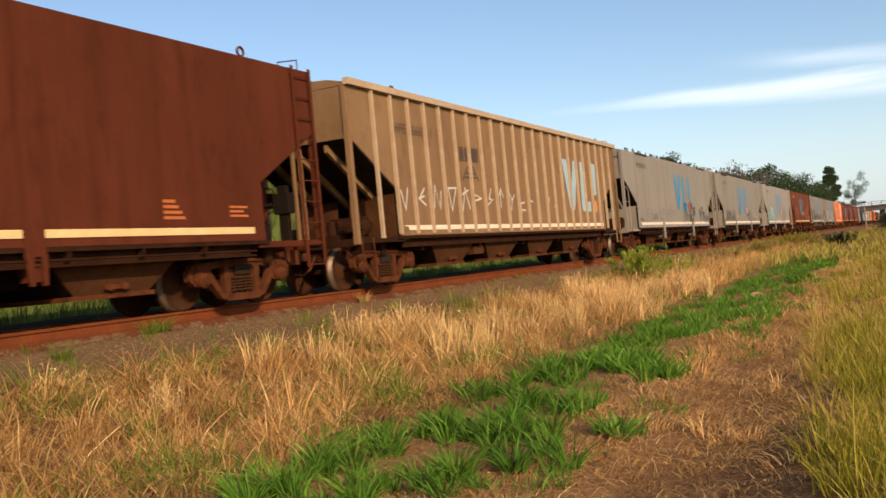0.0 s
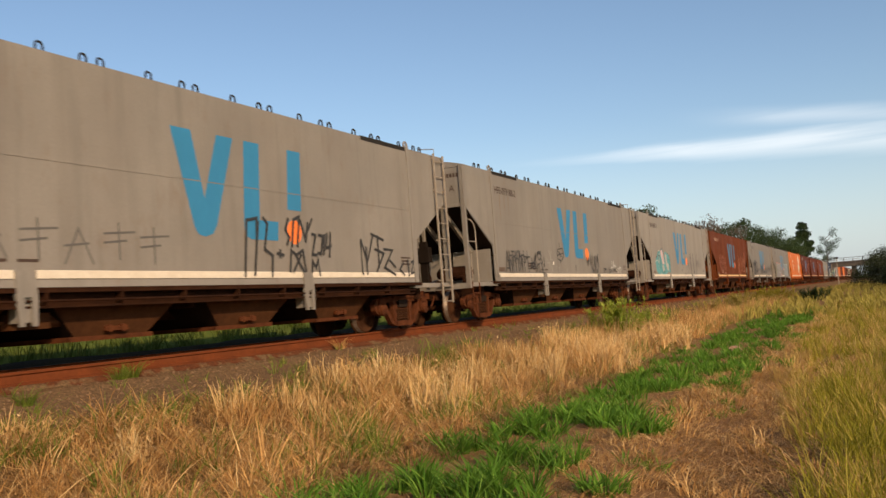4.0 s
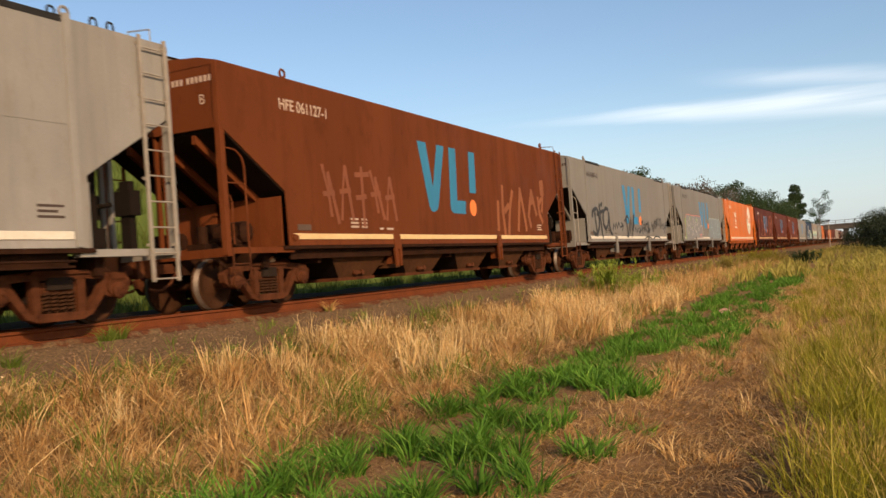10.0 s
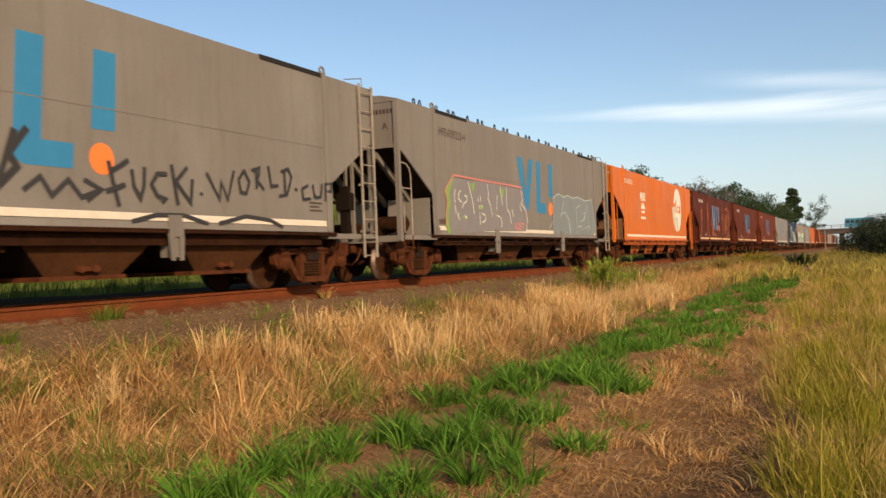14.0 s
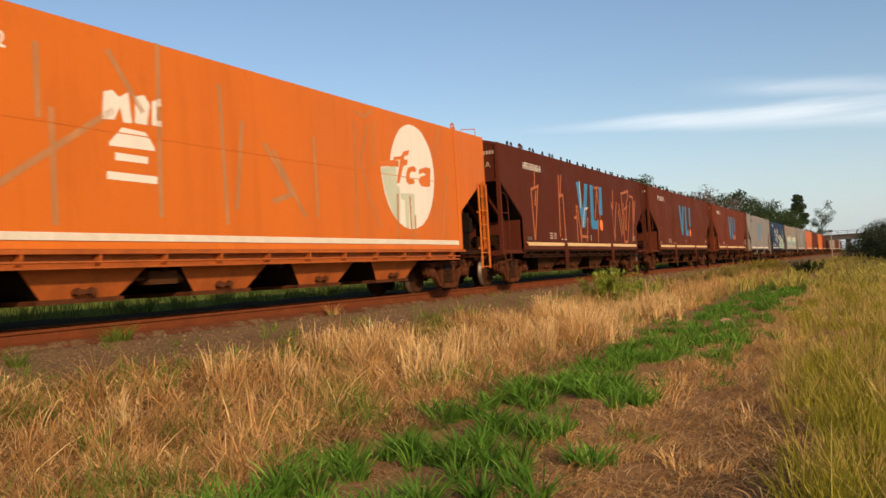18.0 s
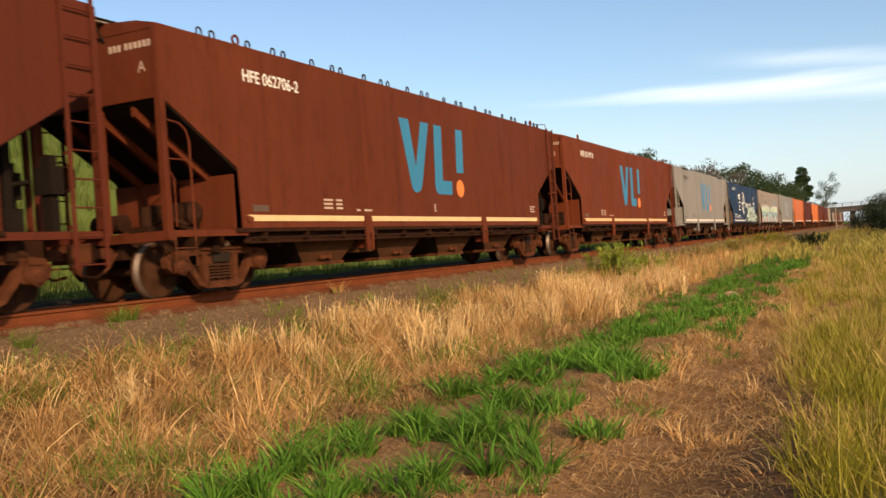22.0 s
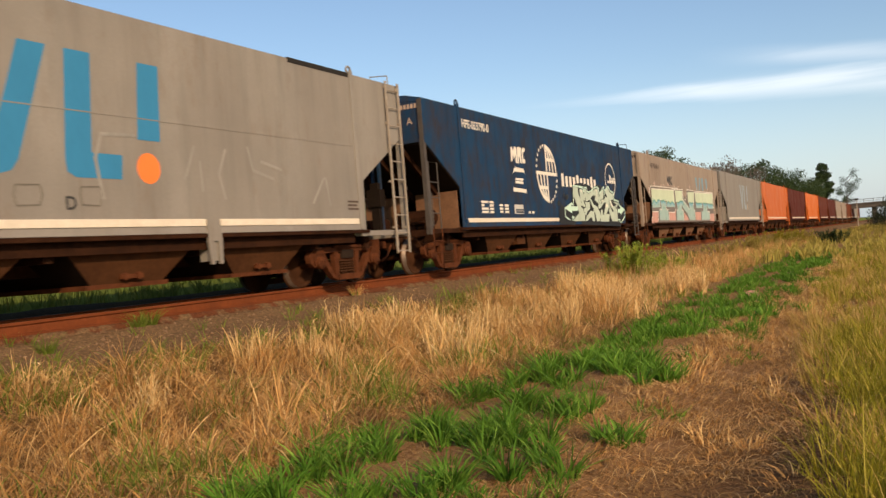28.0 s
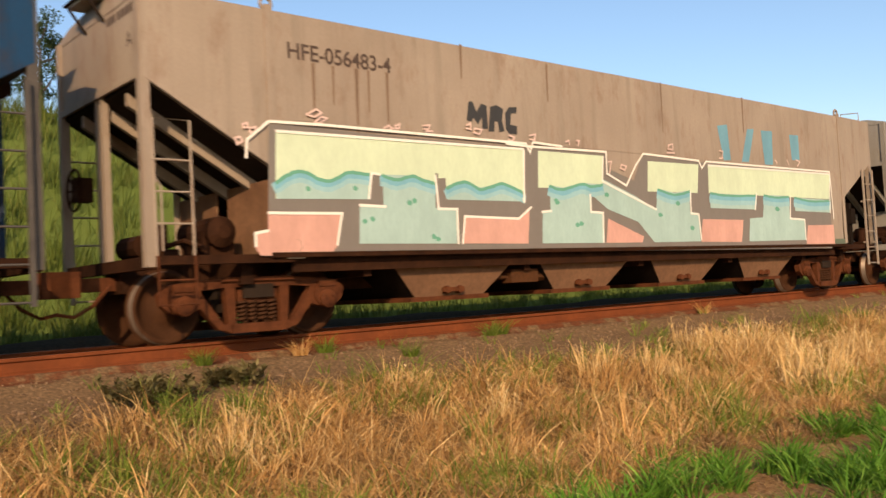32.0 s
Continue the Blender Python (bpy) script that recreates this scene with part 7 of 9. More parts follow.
decal('graffiti_gap', [[(-4.09, 2.2), (-3.8, 2.23), (-3.7, 1.79), (-3.41, 1.76), (-3.39, 1.4), (-3.79, 1.47), (-4.03, 1.73)], [(-5.49, 2.21), (-5.41, 2.22), (-5.39, 1.78), (-5.49, 1.75)], [(-4.88, 1.65), (-4.53, 1.7), (-4.36, 1.46), (-4.72, 1.36)]], PALEGREY, w5, '', 0.007)
brush('graffiti_outline', [[(-5.55, 1.66), (-5.55, 2.13), (-5.21, 2.11), (-5.22, 1.51)], [(-5.06, 2.35), (-4.74, 2.5), (-4.48, 2.34), (-4.3, 1.89)], [(-3.67, 2.24), (-3.53, 2.29), (-3.05, 2.15), (-2.93, 1.78), (-3.04, 1.31)], [(-5.99, 1.33), (-5.85, 1.22), (-5.5, 1.15)], [(-4.89, 1.4), (-4.67, 1.27), (-4.37, 1.37)], [(-3.49, 1.98), (-3.21, 1.97), (-3.21, 1.4)], [(-6.05, 2.01), (-5.55, 2.21), (-5.52, 2.35)]], 0.03, BLACK, w5, '', 0.01)
brush('graffiti_outline', [[(-6.25, 1.83), (-5.86, 1.91), (-5.62, 1.85), (-5.59, 1.5)], [(-5.49, 2.34), (-5.27, 2.37), (-5.22, 2.07)], [(-5.01, 2.25), (-4.78, 1.87), (-4.34, 1.76)], [(-3.73, 2.29), (-3.71, 1.65), (-3.43, 1.38)], [(-5.23, 1.35), (-5.02, 1.18)]], 0.03, SILVER, w5, '', 0.01)
logo(w6, -1.55, 1.77, TEAL, ORANGE)
scrawl(w6, -5.6, -2.6, 1.3, 2.7, 5, 61, GHOST, 0.10)
brush('ghost_letter', [[(3.58, 2.61), (3.52, 1.91), (3.61, 1.27)], [(4.34, 2.5), (4.08, 2.02), (3.89, 1.29)], [(3.67, 1.92), (3.98, 2.09)], [(4.99, 2.6), (4.82, 1.95), (4.67, 1.4)], [(4.99, 2.6), (5.18, 2.06), (5.34, 1.41)], [(5.98, 2.59), (5.62, 1.85), (5.75, 1.51)], [(5.98, 2.59), (6.3, 1.9)], [(6.87, 2.92), (6.9, 2.55)], [(7.04, 2.95), (7.07, 2.57)], [(6.55, 2.4), (6.6, 1.92), (6.85, 1.66)], [(6.67, 2.26), (7.03, 2.48), (6.84, 2.01)], [(3.19, 2.15), (3.11, 1.4)], [(5.79, 2.24), (6.15, 2.31)]], 0.17, GHOSTOR, w6, 'worn orange sprayed stroke', 0.0045)
logo(w7, -1.6, 1.77, BLUE, ORANGE)
brush('black_tag', [[(-6.44, 1.97), (-6.38, 2.14), (-6.12, 2.25), (-5.82, 2.29), (-5.56, 2.13), (-5.49, 1.84), (-5.62, 1.53), (-5.92, 1.27), (-6.22, 1.3), (-6.43, 1.41)], [(-6.07, 2.23), (-6.03, 1.81), (-5.92, 1.29)], [(-5.39, 2.46), (-5.29, 1.75), (-5.16, 1.17)], [(-5.73, 2.06), (-5.35, 2.15), (-4.89, 2.21)], [(-4.15, 2.29), (-4.48, 2.34), (-4.81, 2.21), (-4.95, 1.96), (-4.91, 1.66), (-4.66, 1.52), (-4.37, 1.63), (-4.13, 1.9), (-4.07, 2.15)], [(-4.09, 2.15), (-4.05, 1.65), (-3.91, 1.43), (-3.75, 1.29)], [(-5.15, 2.42), (-4.99, 2.49)]], 0.14, BLACK, w7, 'broad black sprayed letters DTG', 0.017)
brush('black_arrow', [[(-3.57, 1.49), (-3.35, 1.73), (-3.2, 1.54), (-2.99, 1.77), (-2.82, 1.57), (-2.55, 1.81), (-2.34, 1.61), (-1.87, 1.68)], [(-2.17, 1.8), (-1.81, 1.68), (-2.07, 1.47)], [(0.15, 1.46), (0.39, 1.63), (0.56, 1.4), (0.82, 1.62), (1.03, 1.4), (1.36, 1.52)], [(1.09, 1.63), (1.36, 1.52), (1.13, 1.37)]], 0.075, BLACK, w7, 'black sprayed zigzag arrows', 0.004)
brush('black_tag', [[(-1.29, 2.01), (-1.11, 1.22), (-1.31, 1.24)], [(-1.58, 1.88), (-1.09, 2.12), (-0.79, 1.92), (-0.88, 1.56), (-1.11, 1.22)], [(-0.69, 1.36), (-0.48, 2.05), (-0.26, 1.42), (0.02, 2.16)], [(0.19, 2.2), (-0.06, 1.89), (0.05, 1.73), (-0.26, 1.45), (-0.44, 1.2)]], 0.1, BLACK, w7, 'black sprayed letters DNG', 0.017)
brush('black_writing', [[(1.49, 1.9), (1.56, 1.64), (1.65, 1.33)], [(1.53, 1.78), (1.83, 1.95)], [(1.45, 1.51), (1.76, 1.61)]], 0.075, BLACK, w7, 'black sprayed letter', 0.02)
brush('black_writing', [[(1.91, 1.82), (1.94, 1.6), (2.06, 1.44), (2.13, 1.61), (2.15, 1.87)]], 0.07, BLACK, w7, 'black sprayed letter', 0.02)
brush('black_writing', [[(2.58, 1.82), (2.4, 1.81), (2.28, 1.65), (2.39, 1.49), (2.55, 1.45), (2.5, 1.41)]], 0.07, BLACK, w7, 'black sprayed letter', 0.02)
brush('black_writing', [[(2.7, 1.95), (2.75, 1.68), (2.81, 1.39)], [(3.02, 1.94), (2.78, 1.72), (3.09, 1.42), (3.14, 1.76)]], 0.07, BLACK, w7, 'black sprayed letter', 0.02)
brush('black_writing', [[(3.48, 1.89), (3.76, 1.5), (3.81, 1.78), (3.96, 1.51), (4.13, 1.97)]], 0.06, BLACK, w7, 'black sprayed letter', 0.02)
brush('black_writing', [[(4.4, 2.01), (4.25, 1.85), (4.3, 1.64), (4.44, 1.63), (4.53, 1.83), (4.4, 2.01)]], 0.06, BLACK, w7, 'black sprayed letter', 0.02)
brush('black_writing', [[(4.72, 2.07), (4.72, 1.74)], [(4.62, 2.03), (4.81, 2.08), (4.79, 1.94), (4.72, 1.88), (4.91, 1.73)]], 0.06, BLACK, w7, 'black sprayed letter', 0.02)
brush('black_writing', [[(5.07, 2.12), (5.13, 1.79), (5.32, 1.81)]], 0.06, BLACK, w7, 'black sprayed letter', 0.02)
brush('black_writing', [[(5.44, 2.07), (5.65, 2.13), (5.74, 1.99), (5.59, 1.67), (5.36, 1.63)], [(5.53, 2.06), (5.53, 1.69)]], 0.06, BLACK, w7, 'black sprayed letter', 0.02)
brush('black_writing', [[(6.25, 1.87), (6.06, 1.8), (6.09, 1.61), (6.31, 1.63)]], 0.055, BLACK, w7, 'black sprayed letter', 0.02)
brush('black_writing', [[(6.41, 1.88), (6.47, 1.66), (6.67, 1.68), (6.72, 1.92)]], 0.055, BLACK, w7, 'black sprayed letter', 0.02)
brush('black_writing', [[(6.84, 1.62), (6.84, 1.93), (7.06, 1.95), (7.04, 1.81), (6.86, 1.79)]], 0.055, BLACK, w7, 'black sprayed letter', 0.02)
brush('black_writing', [[(3.32, 1.57), (3.35, 1.56)]], 0.055, BLACK, w7, 'black sprayed letter', 0.02)
brush('black_writing', [[(5.85, 1.79), (5.89, 1.77)]], 0.055, BLACK, w7, 'black sprayed letter', 0.02)
brush('black_smear', [[(1.89, 1.11), (2.35, 1.21), (2.93, 1.22), (3.45, 1.11)], [(3.74, 1.12), (4.41, 1.25), (5.08, 1.2), (5.4, 1.09)]], 0.07, BLACK, w7, '', 0.022)
logo(w8, -1.5, 1.77, BLUE, ORANGE)
decal('graffiti_piece', [[(-6.61, 1.26), (-6.62, 1.54), (-6.5, 1.87), (-6.59, 2.12), (-6.36, 2.33), (-6.09, 2.47), (-5.15, 2.47), (-4.05, 2.47), (-2.36, 2.46), (-1.26, 2.44), (-1.11, 2.02), (-0.82, 1.7), (-0.97, 1.18), (-4.14, 1.14), (-6.43, 1.03)]], LILAC, w8, 'grey-lilac sprayed letters outlined in red and lime', 0.017)
decal('graffiti_edge', [[(-6.67, 1.19), (-6.66, 1.53), (-6.53, 1.86), (-6.62, 2.12), (-6.36, 2.35), (-6.04, 2.49), (-6.19, 2.34), (-6.39, 2.06), (-6.34, 1.83), (-6.47, 1.54), (-6.46, 1.22), (-6.36, 1.03), (-6.5, 1.02)], [(-5.07, 2.35), (-4.76, 2.44), (-4.93, 2.13)], [(-3.04, 2.31), (-2.64, 2.37), (-2.84, 2.07)], [(-4.57, 1.79), (-4.25, 1.83), (-4.25, 1.75), (-4.56, 1.71)], [(-5.71, 1.48), (-5.41, 1.52), (-5.45, 1.43)]], GREENL, w8, '', 0.02)
brush('graffiti_outline', [[(-6.61, 1.26), (-6.65, 1.53), (-6.53, 1.86), (-6.66, 2.11), (-6.12, 2.52), (-5.15, 2.51), (-4.05, 2.5), (-2.36, 2.5), (-1.21, 2.48), (-1.11, 2.02), (-0.82, 1.7)], [(-1.92, 1.37), (-1.78, 1.23), (-1.59, 1.41)], [(-1.53, 1.22), (-1.42, 1.41), (-1.11, 1.4)]], 0.05, ROSE, w8, '', 0.023)
brush('graffiti_outline', [[(-6.06, 2.16), (-6.11, 1.98), (-6.08, 1.85)], [(-6.08, 1.76), (-6.05, 1.57)], [(-5.72, 2.15), (-5.85, 2.07), (-5.86, 1.94), (-5.7, 1.86)], [(-5.48, 2.04), (-5.33, 2.02), (-5.36, 1.9), (-5.57, 1.82), (-5.63, 1.73)], [(-5.88, 1.58), (-5.94, 1.51), (-5.86, 1.42)], [(-5.5, 1.52), (-5.41, 1.49), (-5.46, 1.44)], [(-5.21, 2.4), (-5.11, 2.15), (-4.94, 1.84), (-4.91, 1.6)], [(-4.62, 2.01), (-4.59, 1.93)], [(-4.45, 2.08), (-4.42, 1.94)], [(-4.55, 1.82), (-4.54, 1.76)], [(-4.4, 1.83), (-4.37, 1.75)], [(-4.52, 1.62), (-4.51, 1.31)], [(-4.37, 1.61), (-4.18, 1.59), (-4.11, 1.47), (-4.28, 1.38), (-4.38, 1.4)], [(-3.94, 2.42), (-3.85, 2.15), (-3.92, 2.04), (-3.75, 1.86), (-3.65, 1.56)], [(-3.23, 2.15), (-3.31, 1.76)], [(-2.97, 2.39), (-2.93, 2.17), (-2.84, 1.91)], [(-2.5, 2.41), (-2.52, 1.84)], [(-3.29, 1.59), (-3.05, 1.55), (-2.94, 1.41), (-2.99, 1.27)], [(-2.52, 1.8), (-2.32, 1.7), (-2.21, 1.4)], [(-2.11, 1.79), (-2, 1.59)], [(-1.31, 2.41), (-1.21, 2.12), (-1.34, 2), (-0.99, 1.85), (-0.83, 1.54), (-0.96, 1.13)], [(-1.43, 1.93), (-1.36, 1.78)]], 0.035, CREAMW, w8, '', 0.023)
brush('graffiti_outline', [[(-1.91, 1.23), (-1.88, 1.38), (-1.58, 1.4), (-1.51, 1.29), (-1.75, 1.21)], [(-1.46, 1.21), (-1.31, 1.24), (-1.11, 1.4)]], 0.03, ROSE, w8, '', 0.023)
brush('graffiti_outline', [[(2.45, 1.66), (2.55, 1.83), (2.98, 1.88), (3.3, 1.69), (3.54, 1.39), (3.52, 1.14)], [(4.78, 1.6), (5.28, 1.69), (5.45, 1.96), (5.1, 1.91)], [(4.47, 1.41), (4.86, 1.46), (5.04, 1.31)], [(5.35, 1.36), (5.88, 1.48), (6.08, 1.34)]], 0.03, AQUAL, w8, '', 0.021)
decal('graffiti_piece', [[(1.75, 2.33), (2.28, 2.48), (2.88, 2.4), (3.34, 2.48), (3.95, 2.41), (4.53, 2.48), (5.47, 2.38), (6.3, 2.46), (6.76, 1.35), (6.44, 1.13), (1.65, 1.12)]], LILAC2, w8, 'grey-blue sprayed letters with aqua outline', 0.017)
brush('graffiti_outline', [[(1.65, 1.12), (1.75, 2.33), (2.28, 2.48), (2.88, 2.4), (3.34, 2.48), (3.95, 2.41), (4.53, 2.48), (5.47, 2.38), (6.3, 2.46), (6.76, 1.35)], [(2.53, 1.77), (2.87, 2.26)], [(3.37, 1.66), (3.44, 1.18)], [(4.32, 1.19), (4.32, 2.08), (4.75, 2.18)], [(5.22, 1.72), (5.72, 2.23), (5.75, 1.25)], [(1.24, 1.31), (1.58, 1.52)]], 0.035, AQUAL, w8, '', 0.021)
decal('round_emblem', [[(4.15, 2.95), (4.21, 3.12), (4.32, 3.32), (4.49, 3.53), (4.67, 3.69), (4.89, 3.79), (5.13, 3.85), (5.39, 3.84), (5.66, 3.77), (5.88, 3.62), (6.08, 3.42), (6.21, 3.17), (6.27, 2.87), (6.25, 2.56), (6.17, 2.28), (6.03, 2.01), (5.82, 1.76), (5.54, 1.58), (5.22, 1.49), (4.92, 1.47), (4.63, 1.51), (4.36, 1.62), (4.14, 1.78), (3.97, 1.97), (3.84, 2.22), (3.76, 2.47), (3.72, 2.69), (3.72, 2.79), (4.52, 2.83), (4.54, 2.96)]], WHITE, w9, 'large round white emblem', 0.004)
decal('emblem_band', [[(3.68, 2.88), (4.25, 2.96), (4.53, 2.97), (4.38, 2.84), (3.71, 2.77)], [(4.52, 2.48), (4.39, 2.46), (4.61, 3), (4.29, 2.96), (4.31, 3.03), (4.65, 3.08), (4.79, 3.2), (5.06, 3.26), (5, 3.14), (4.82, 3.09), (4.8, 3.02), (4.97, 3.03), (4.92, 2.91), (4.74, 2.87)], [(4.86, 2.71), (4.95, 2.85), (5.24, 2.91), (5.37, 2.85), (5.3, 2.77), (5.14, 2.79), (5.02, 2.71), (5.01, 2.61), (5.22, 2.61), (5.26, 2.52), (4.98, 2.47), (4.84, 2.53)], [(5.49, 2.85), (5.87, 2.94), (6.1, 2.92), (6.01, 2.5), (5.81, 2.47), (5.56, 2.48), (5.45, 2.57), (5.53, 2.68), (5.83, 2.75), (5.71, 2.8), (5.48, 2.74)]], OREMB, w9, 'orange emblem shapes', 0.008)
decal('emblem_drip', [[(3.72, 2.74), (4.38, 2.84), (4.39, 2.43), (4.52, 2.37), (4.44, 1.57), (4.14, 1.79), (3.88, 2.23)], [(4.53, 2.25), (5.19, 2.28), (5.16, 1.51), (5.02, 1.49), (5.04, 2.13), (4.93, 2.14), (4.86, 1.49), (4.71, 1.49), (4.71, 2.1), (4.57, 2.12)]], AQUADULL, w9, '', 0.006)
brush('overpainted_tag', [[(-6.81, 3.23), (-6.83, 2.21), (-6.81, 1.33)], [(-6.33, 4.02), (-6.52, 2.67), (-6.52, 1.38)], [(-6.28, 3.98), (-5.95, 3.1), (-6.07, 2.19), (-5.94, 2.03)], [(-6.11, 1.39), (-3.64, 2.92)], [(-7.58, 2.71), (-6.83, 3.49)], [(-7.19, 2.06), (-6.87, 2.46)], [(-4.84, 3.6), (-4.85, 2.69)], [(-2.72, 4.01), (-2.8, 1.51)], [(-4.65, 2.8), (-4.66, 1.35)], [(-3.67, 3.74), (-3.08, 2.99)], [(-0.84, 3.13), (-1.08, 1.69)], [(-0.26, 2.82), (0.46, 2), (-0.08, 1.85)], [(0.83, 1.64), (-0.01, 2.72)], [(-1.38, 3.65), (-1.33, 1.44)], [(1.26, 1.65), (1.25, 3.09)]], 0.09, DULLGREEN, w9, 'grey-green streaks of overpainted graffiti', 0.004)
decal('owner_emblem', [[(-3.82, 2.78), (-3.78, 3.16), (-3.62, 3.21), (-3.5, 3.13), (-3.33, 3.22), (-3.28, 2.79), (-3.45, 2.78), (-3.49, 2.99), (-3.61, 2.8)], [(-3.23, 2.8), (-3.2, 3.18), (-3.03, 3.23), (-2.92, 3.11), (-3, 2.8)], [(-2.9, 2.81), (-2.88, 3.16), (-2.7, 3.23), (-2.69, 3.12), (-2.79, 3.09), (-2.8, 2.89), (-2.7, 2.9), (-2.71, 2.81)], [(-3.72, 2.48), (-3.47, 2.71), (-3.03, 2.69), (-2.87, 2.49), (-2.87, 2.44), (-3.72, 2.43)], [(-3.62, 2.35), (-3.01, 2.34), (-3.02, 2.24), (-3.63, 2.24)], [(-3.78, 2.08), (-2.84, 2.07), (-2.85, 1.96), (-3.79, 1.97)]], WHITE, w9, 'white emblem blocks and bars', 0.004)
brush('faded_tag', [[(2.73, 3.6), (2.71, 2.91), (2.59, 1.26)], [(2.83, 3.81), (3.14, 3.75), (3.45, 3.92)], [(3.27, 3.6), (2.91, 2.89), (3.18, 2.05), (3.58, 1.47)], [(3.54, 3.71), (3.45, 2.8)], [(4.4, 2.21), (4.33, 1.23)], [(4.97, 2.19), (4.97, 1.23)], [(5.19, 1.77), (5.14, 1.23)], [(7, 2.85), (6.77, 2.05), (6.58, 1.28)], [(6.66, 3.93), (6.3, 3.25)], [(6.16, 2.15), (6.32, 1.69)]], 0.07, FADED, w9, 'faded grey sprayed strokes', 0.0065)
logo(w10, -1.55, 1.77, BLUE, ORANGE)
brush('orange_tag', [[(-3.5, 3.48), (-3.55, 2.85), (-3.64, 1.46)], [(-3.23, 3.5), (-3.41, 2.87), (-3.56, 2.74)], [(-3.53, 2.81), (-3.13, 2.84), (-3.08, 1.41)], [(-1.68, 2.55), (-1.7, 1.3)], [(-1.98, 2.11), (-1.7, 2.16)], [(-1.54, 2.55), (-1.29, 1.31)], [(-1.07, 2.1), (-1.29, 1.48), (-0.45, 1.47)], [(-0.34, 2.15), (-0.59, 1.33)], [(0.71, 3.33), (1.29, 3.37)], [(1.03, 3.26), (0.66, 2.18)], [(1.06, 3.26), (1.33, 2.23)], [(1.03, 2.16), (0.89, 1.31)], [(3.41, 3.38), (3.27, 2.66), (3.03, 2.86)], [(3.07, 2.86), (3.32, 1.37), (3.64, 2.46), (3.9, 2.95)], [(4.69, 3.33), (5.95, 3.52), (5.8, 3.14)], [(4.75, 3.22), (4.89, 1.34), (5.4, 1.33), (6.18, 3.05)], [(4.97, 2.93), (5.12, 1.84)], [(5.59, 3.12), (5.25, 1.84)], [(5.21, 2.71), (5.67, 2.87)], [(6.15, 3.31), (6.72, 3.29), (6.41, 1.5)], [(4.1, 2.61), (4.47, 1.57)], [(4.27, 2.87), (4.72, 1.64)], [(6.88, 3.12), (6.28, 1.37)], [(7.13, 3.14), (6.72, 2.17)]], 0.1, ORSPRAY, w10, 'dull orange sprayed signs', 0.004)
brush('orange_tag', [[(-5.84, 3.43), (-5.94, 2.9)], [(-6.26, 2.85), (-5.57, 3)], [(-6.24, 2.86), (-6.15, 1.32)], [(-5.62, 2.96), (-6.1, 1.34)], [(-5.83, 2.82), (-5.96, 2.39)]], 0.09, ORSPRAY, w10, 'orange sprayed strokes', 0.006)
brush('white_smear', [[(-1.12, 3.44), (-1.15, 2.52)], [(-0.96, 1.84), (-0.72, 2.48), (-0.31, 2.52)]], 0.08, SILVER, w10, '', 0.007)
logo(w11, -1.55, 1.77, TEAL, ORANGE)
logo(w12, -1.55, 1.77, TEAL, ORANGE)
logo(w13, -1.65, 1.77, BLUE, ORANGE)
brush('pale_tag', [[(0.53, 2.33), (0.42, 2.03), (0.46, 1.77), (0.51, 1.51)], [(0.53, 2.36), (1.12, 2.38)], [(2.26, 2.31), (2.07, 1.89), (2.02, 1.83)], [(2.95, 2.31), (2.77, 1.92), (2.88, 1.55)], [(3.49, 2.38), (3.59, 2.02), (4.1, 1.9)], [(2.37, 2.09), (2.39, 1.66)], [(5.57, 1.97), (5.2, 1.52)], [(5.63, 1.97), (5.72, 1.49)], [(4.34, 2.06), (3.81, 2.17)]], 0.05, GHOSTGREY, w13, 'faint pale sprayed strokes', 0.006)
brush('faint_frame', [[(-0.79, 1.65), (-0.46, 1.66), (-0.42, 1.54), (-0.47, 1.41), (-0.79, 1.4), (-0.82, 1.53), (-0.79, 1.65)], [(0.16, 1.65), (0.46, 1.66), (0.48, 1.53), (0.44, 1.41), (0.16, 1.42), (0.13, 1.55), (0.16, 1.65)]], 0.02, GHOSTDARK, w13, '', 0.006)
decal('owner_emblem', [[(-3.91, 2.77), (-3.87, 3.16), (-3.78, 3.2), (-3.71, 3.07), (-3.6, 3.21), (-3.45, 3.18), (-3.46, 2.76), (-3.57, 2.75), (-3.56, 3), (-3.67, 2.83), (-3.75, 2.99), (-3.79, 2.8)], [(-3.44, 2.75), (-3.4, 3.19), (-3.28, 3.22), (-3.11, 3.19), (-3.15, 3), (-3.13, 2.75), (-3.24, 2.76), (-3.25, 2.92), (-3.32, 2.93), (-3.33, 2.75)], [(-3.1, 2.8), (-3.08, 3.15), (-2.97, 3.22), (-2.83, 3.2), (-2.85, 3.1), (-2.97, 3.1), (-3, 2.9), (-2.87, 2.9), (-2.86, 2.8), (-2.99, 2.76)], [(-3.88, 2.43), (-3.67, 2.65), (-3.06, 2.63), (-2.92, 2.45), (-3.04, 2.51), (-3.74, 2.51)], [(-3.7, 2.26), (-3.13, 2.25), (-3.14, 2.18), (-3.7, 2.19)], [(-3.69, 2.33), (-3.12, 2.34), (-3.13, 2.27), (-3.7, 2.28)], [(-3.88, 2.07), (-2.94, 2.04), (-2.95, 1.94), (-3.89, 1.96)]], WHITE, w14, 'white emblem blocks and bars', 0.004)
globe(w14, -1.18, 2.56, 0.85)
bars(w14, 0.08, 2.22, [(k * 0.366, 0, 0.227, 0.33 if k % 4 else 0.42) for k in range(10)], WHITE)
brush('ring_emblem', [disc(5.4, 2.59, 0.61, 28) + [(6.01, 2.59)]], 0.05, WHITE, w14, 'white ring emblem')
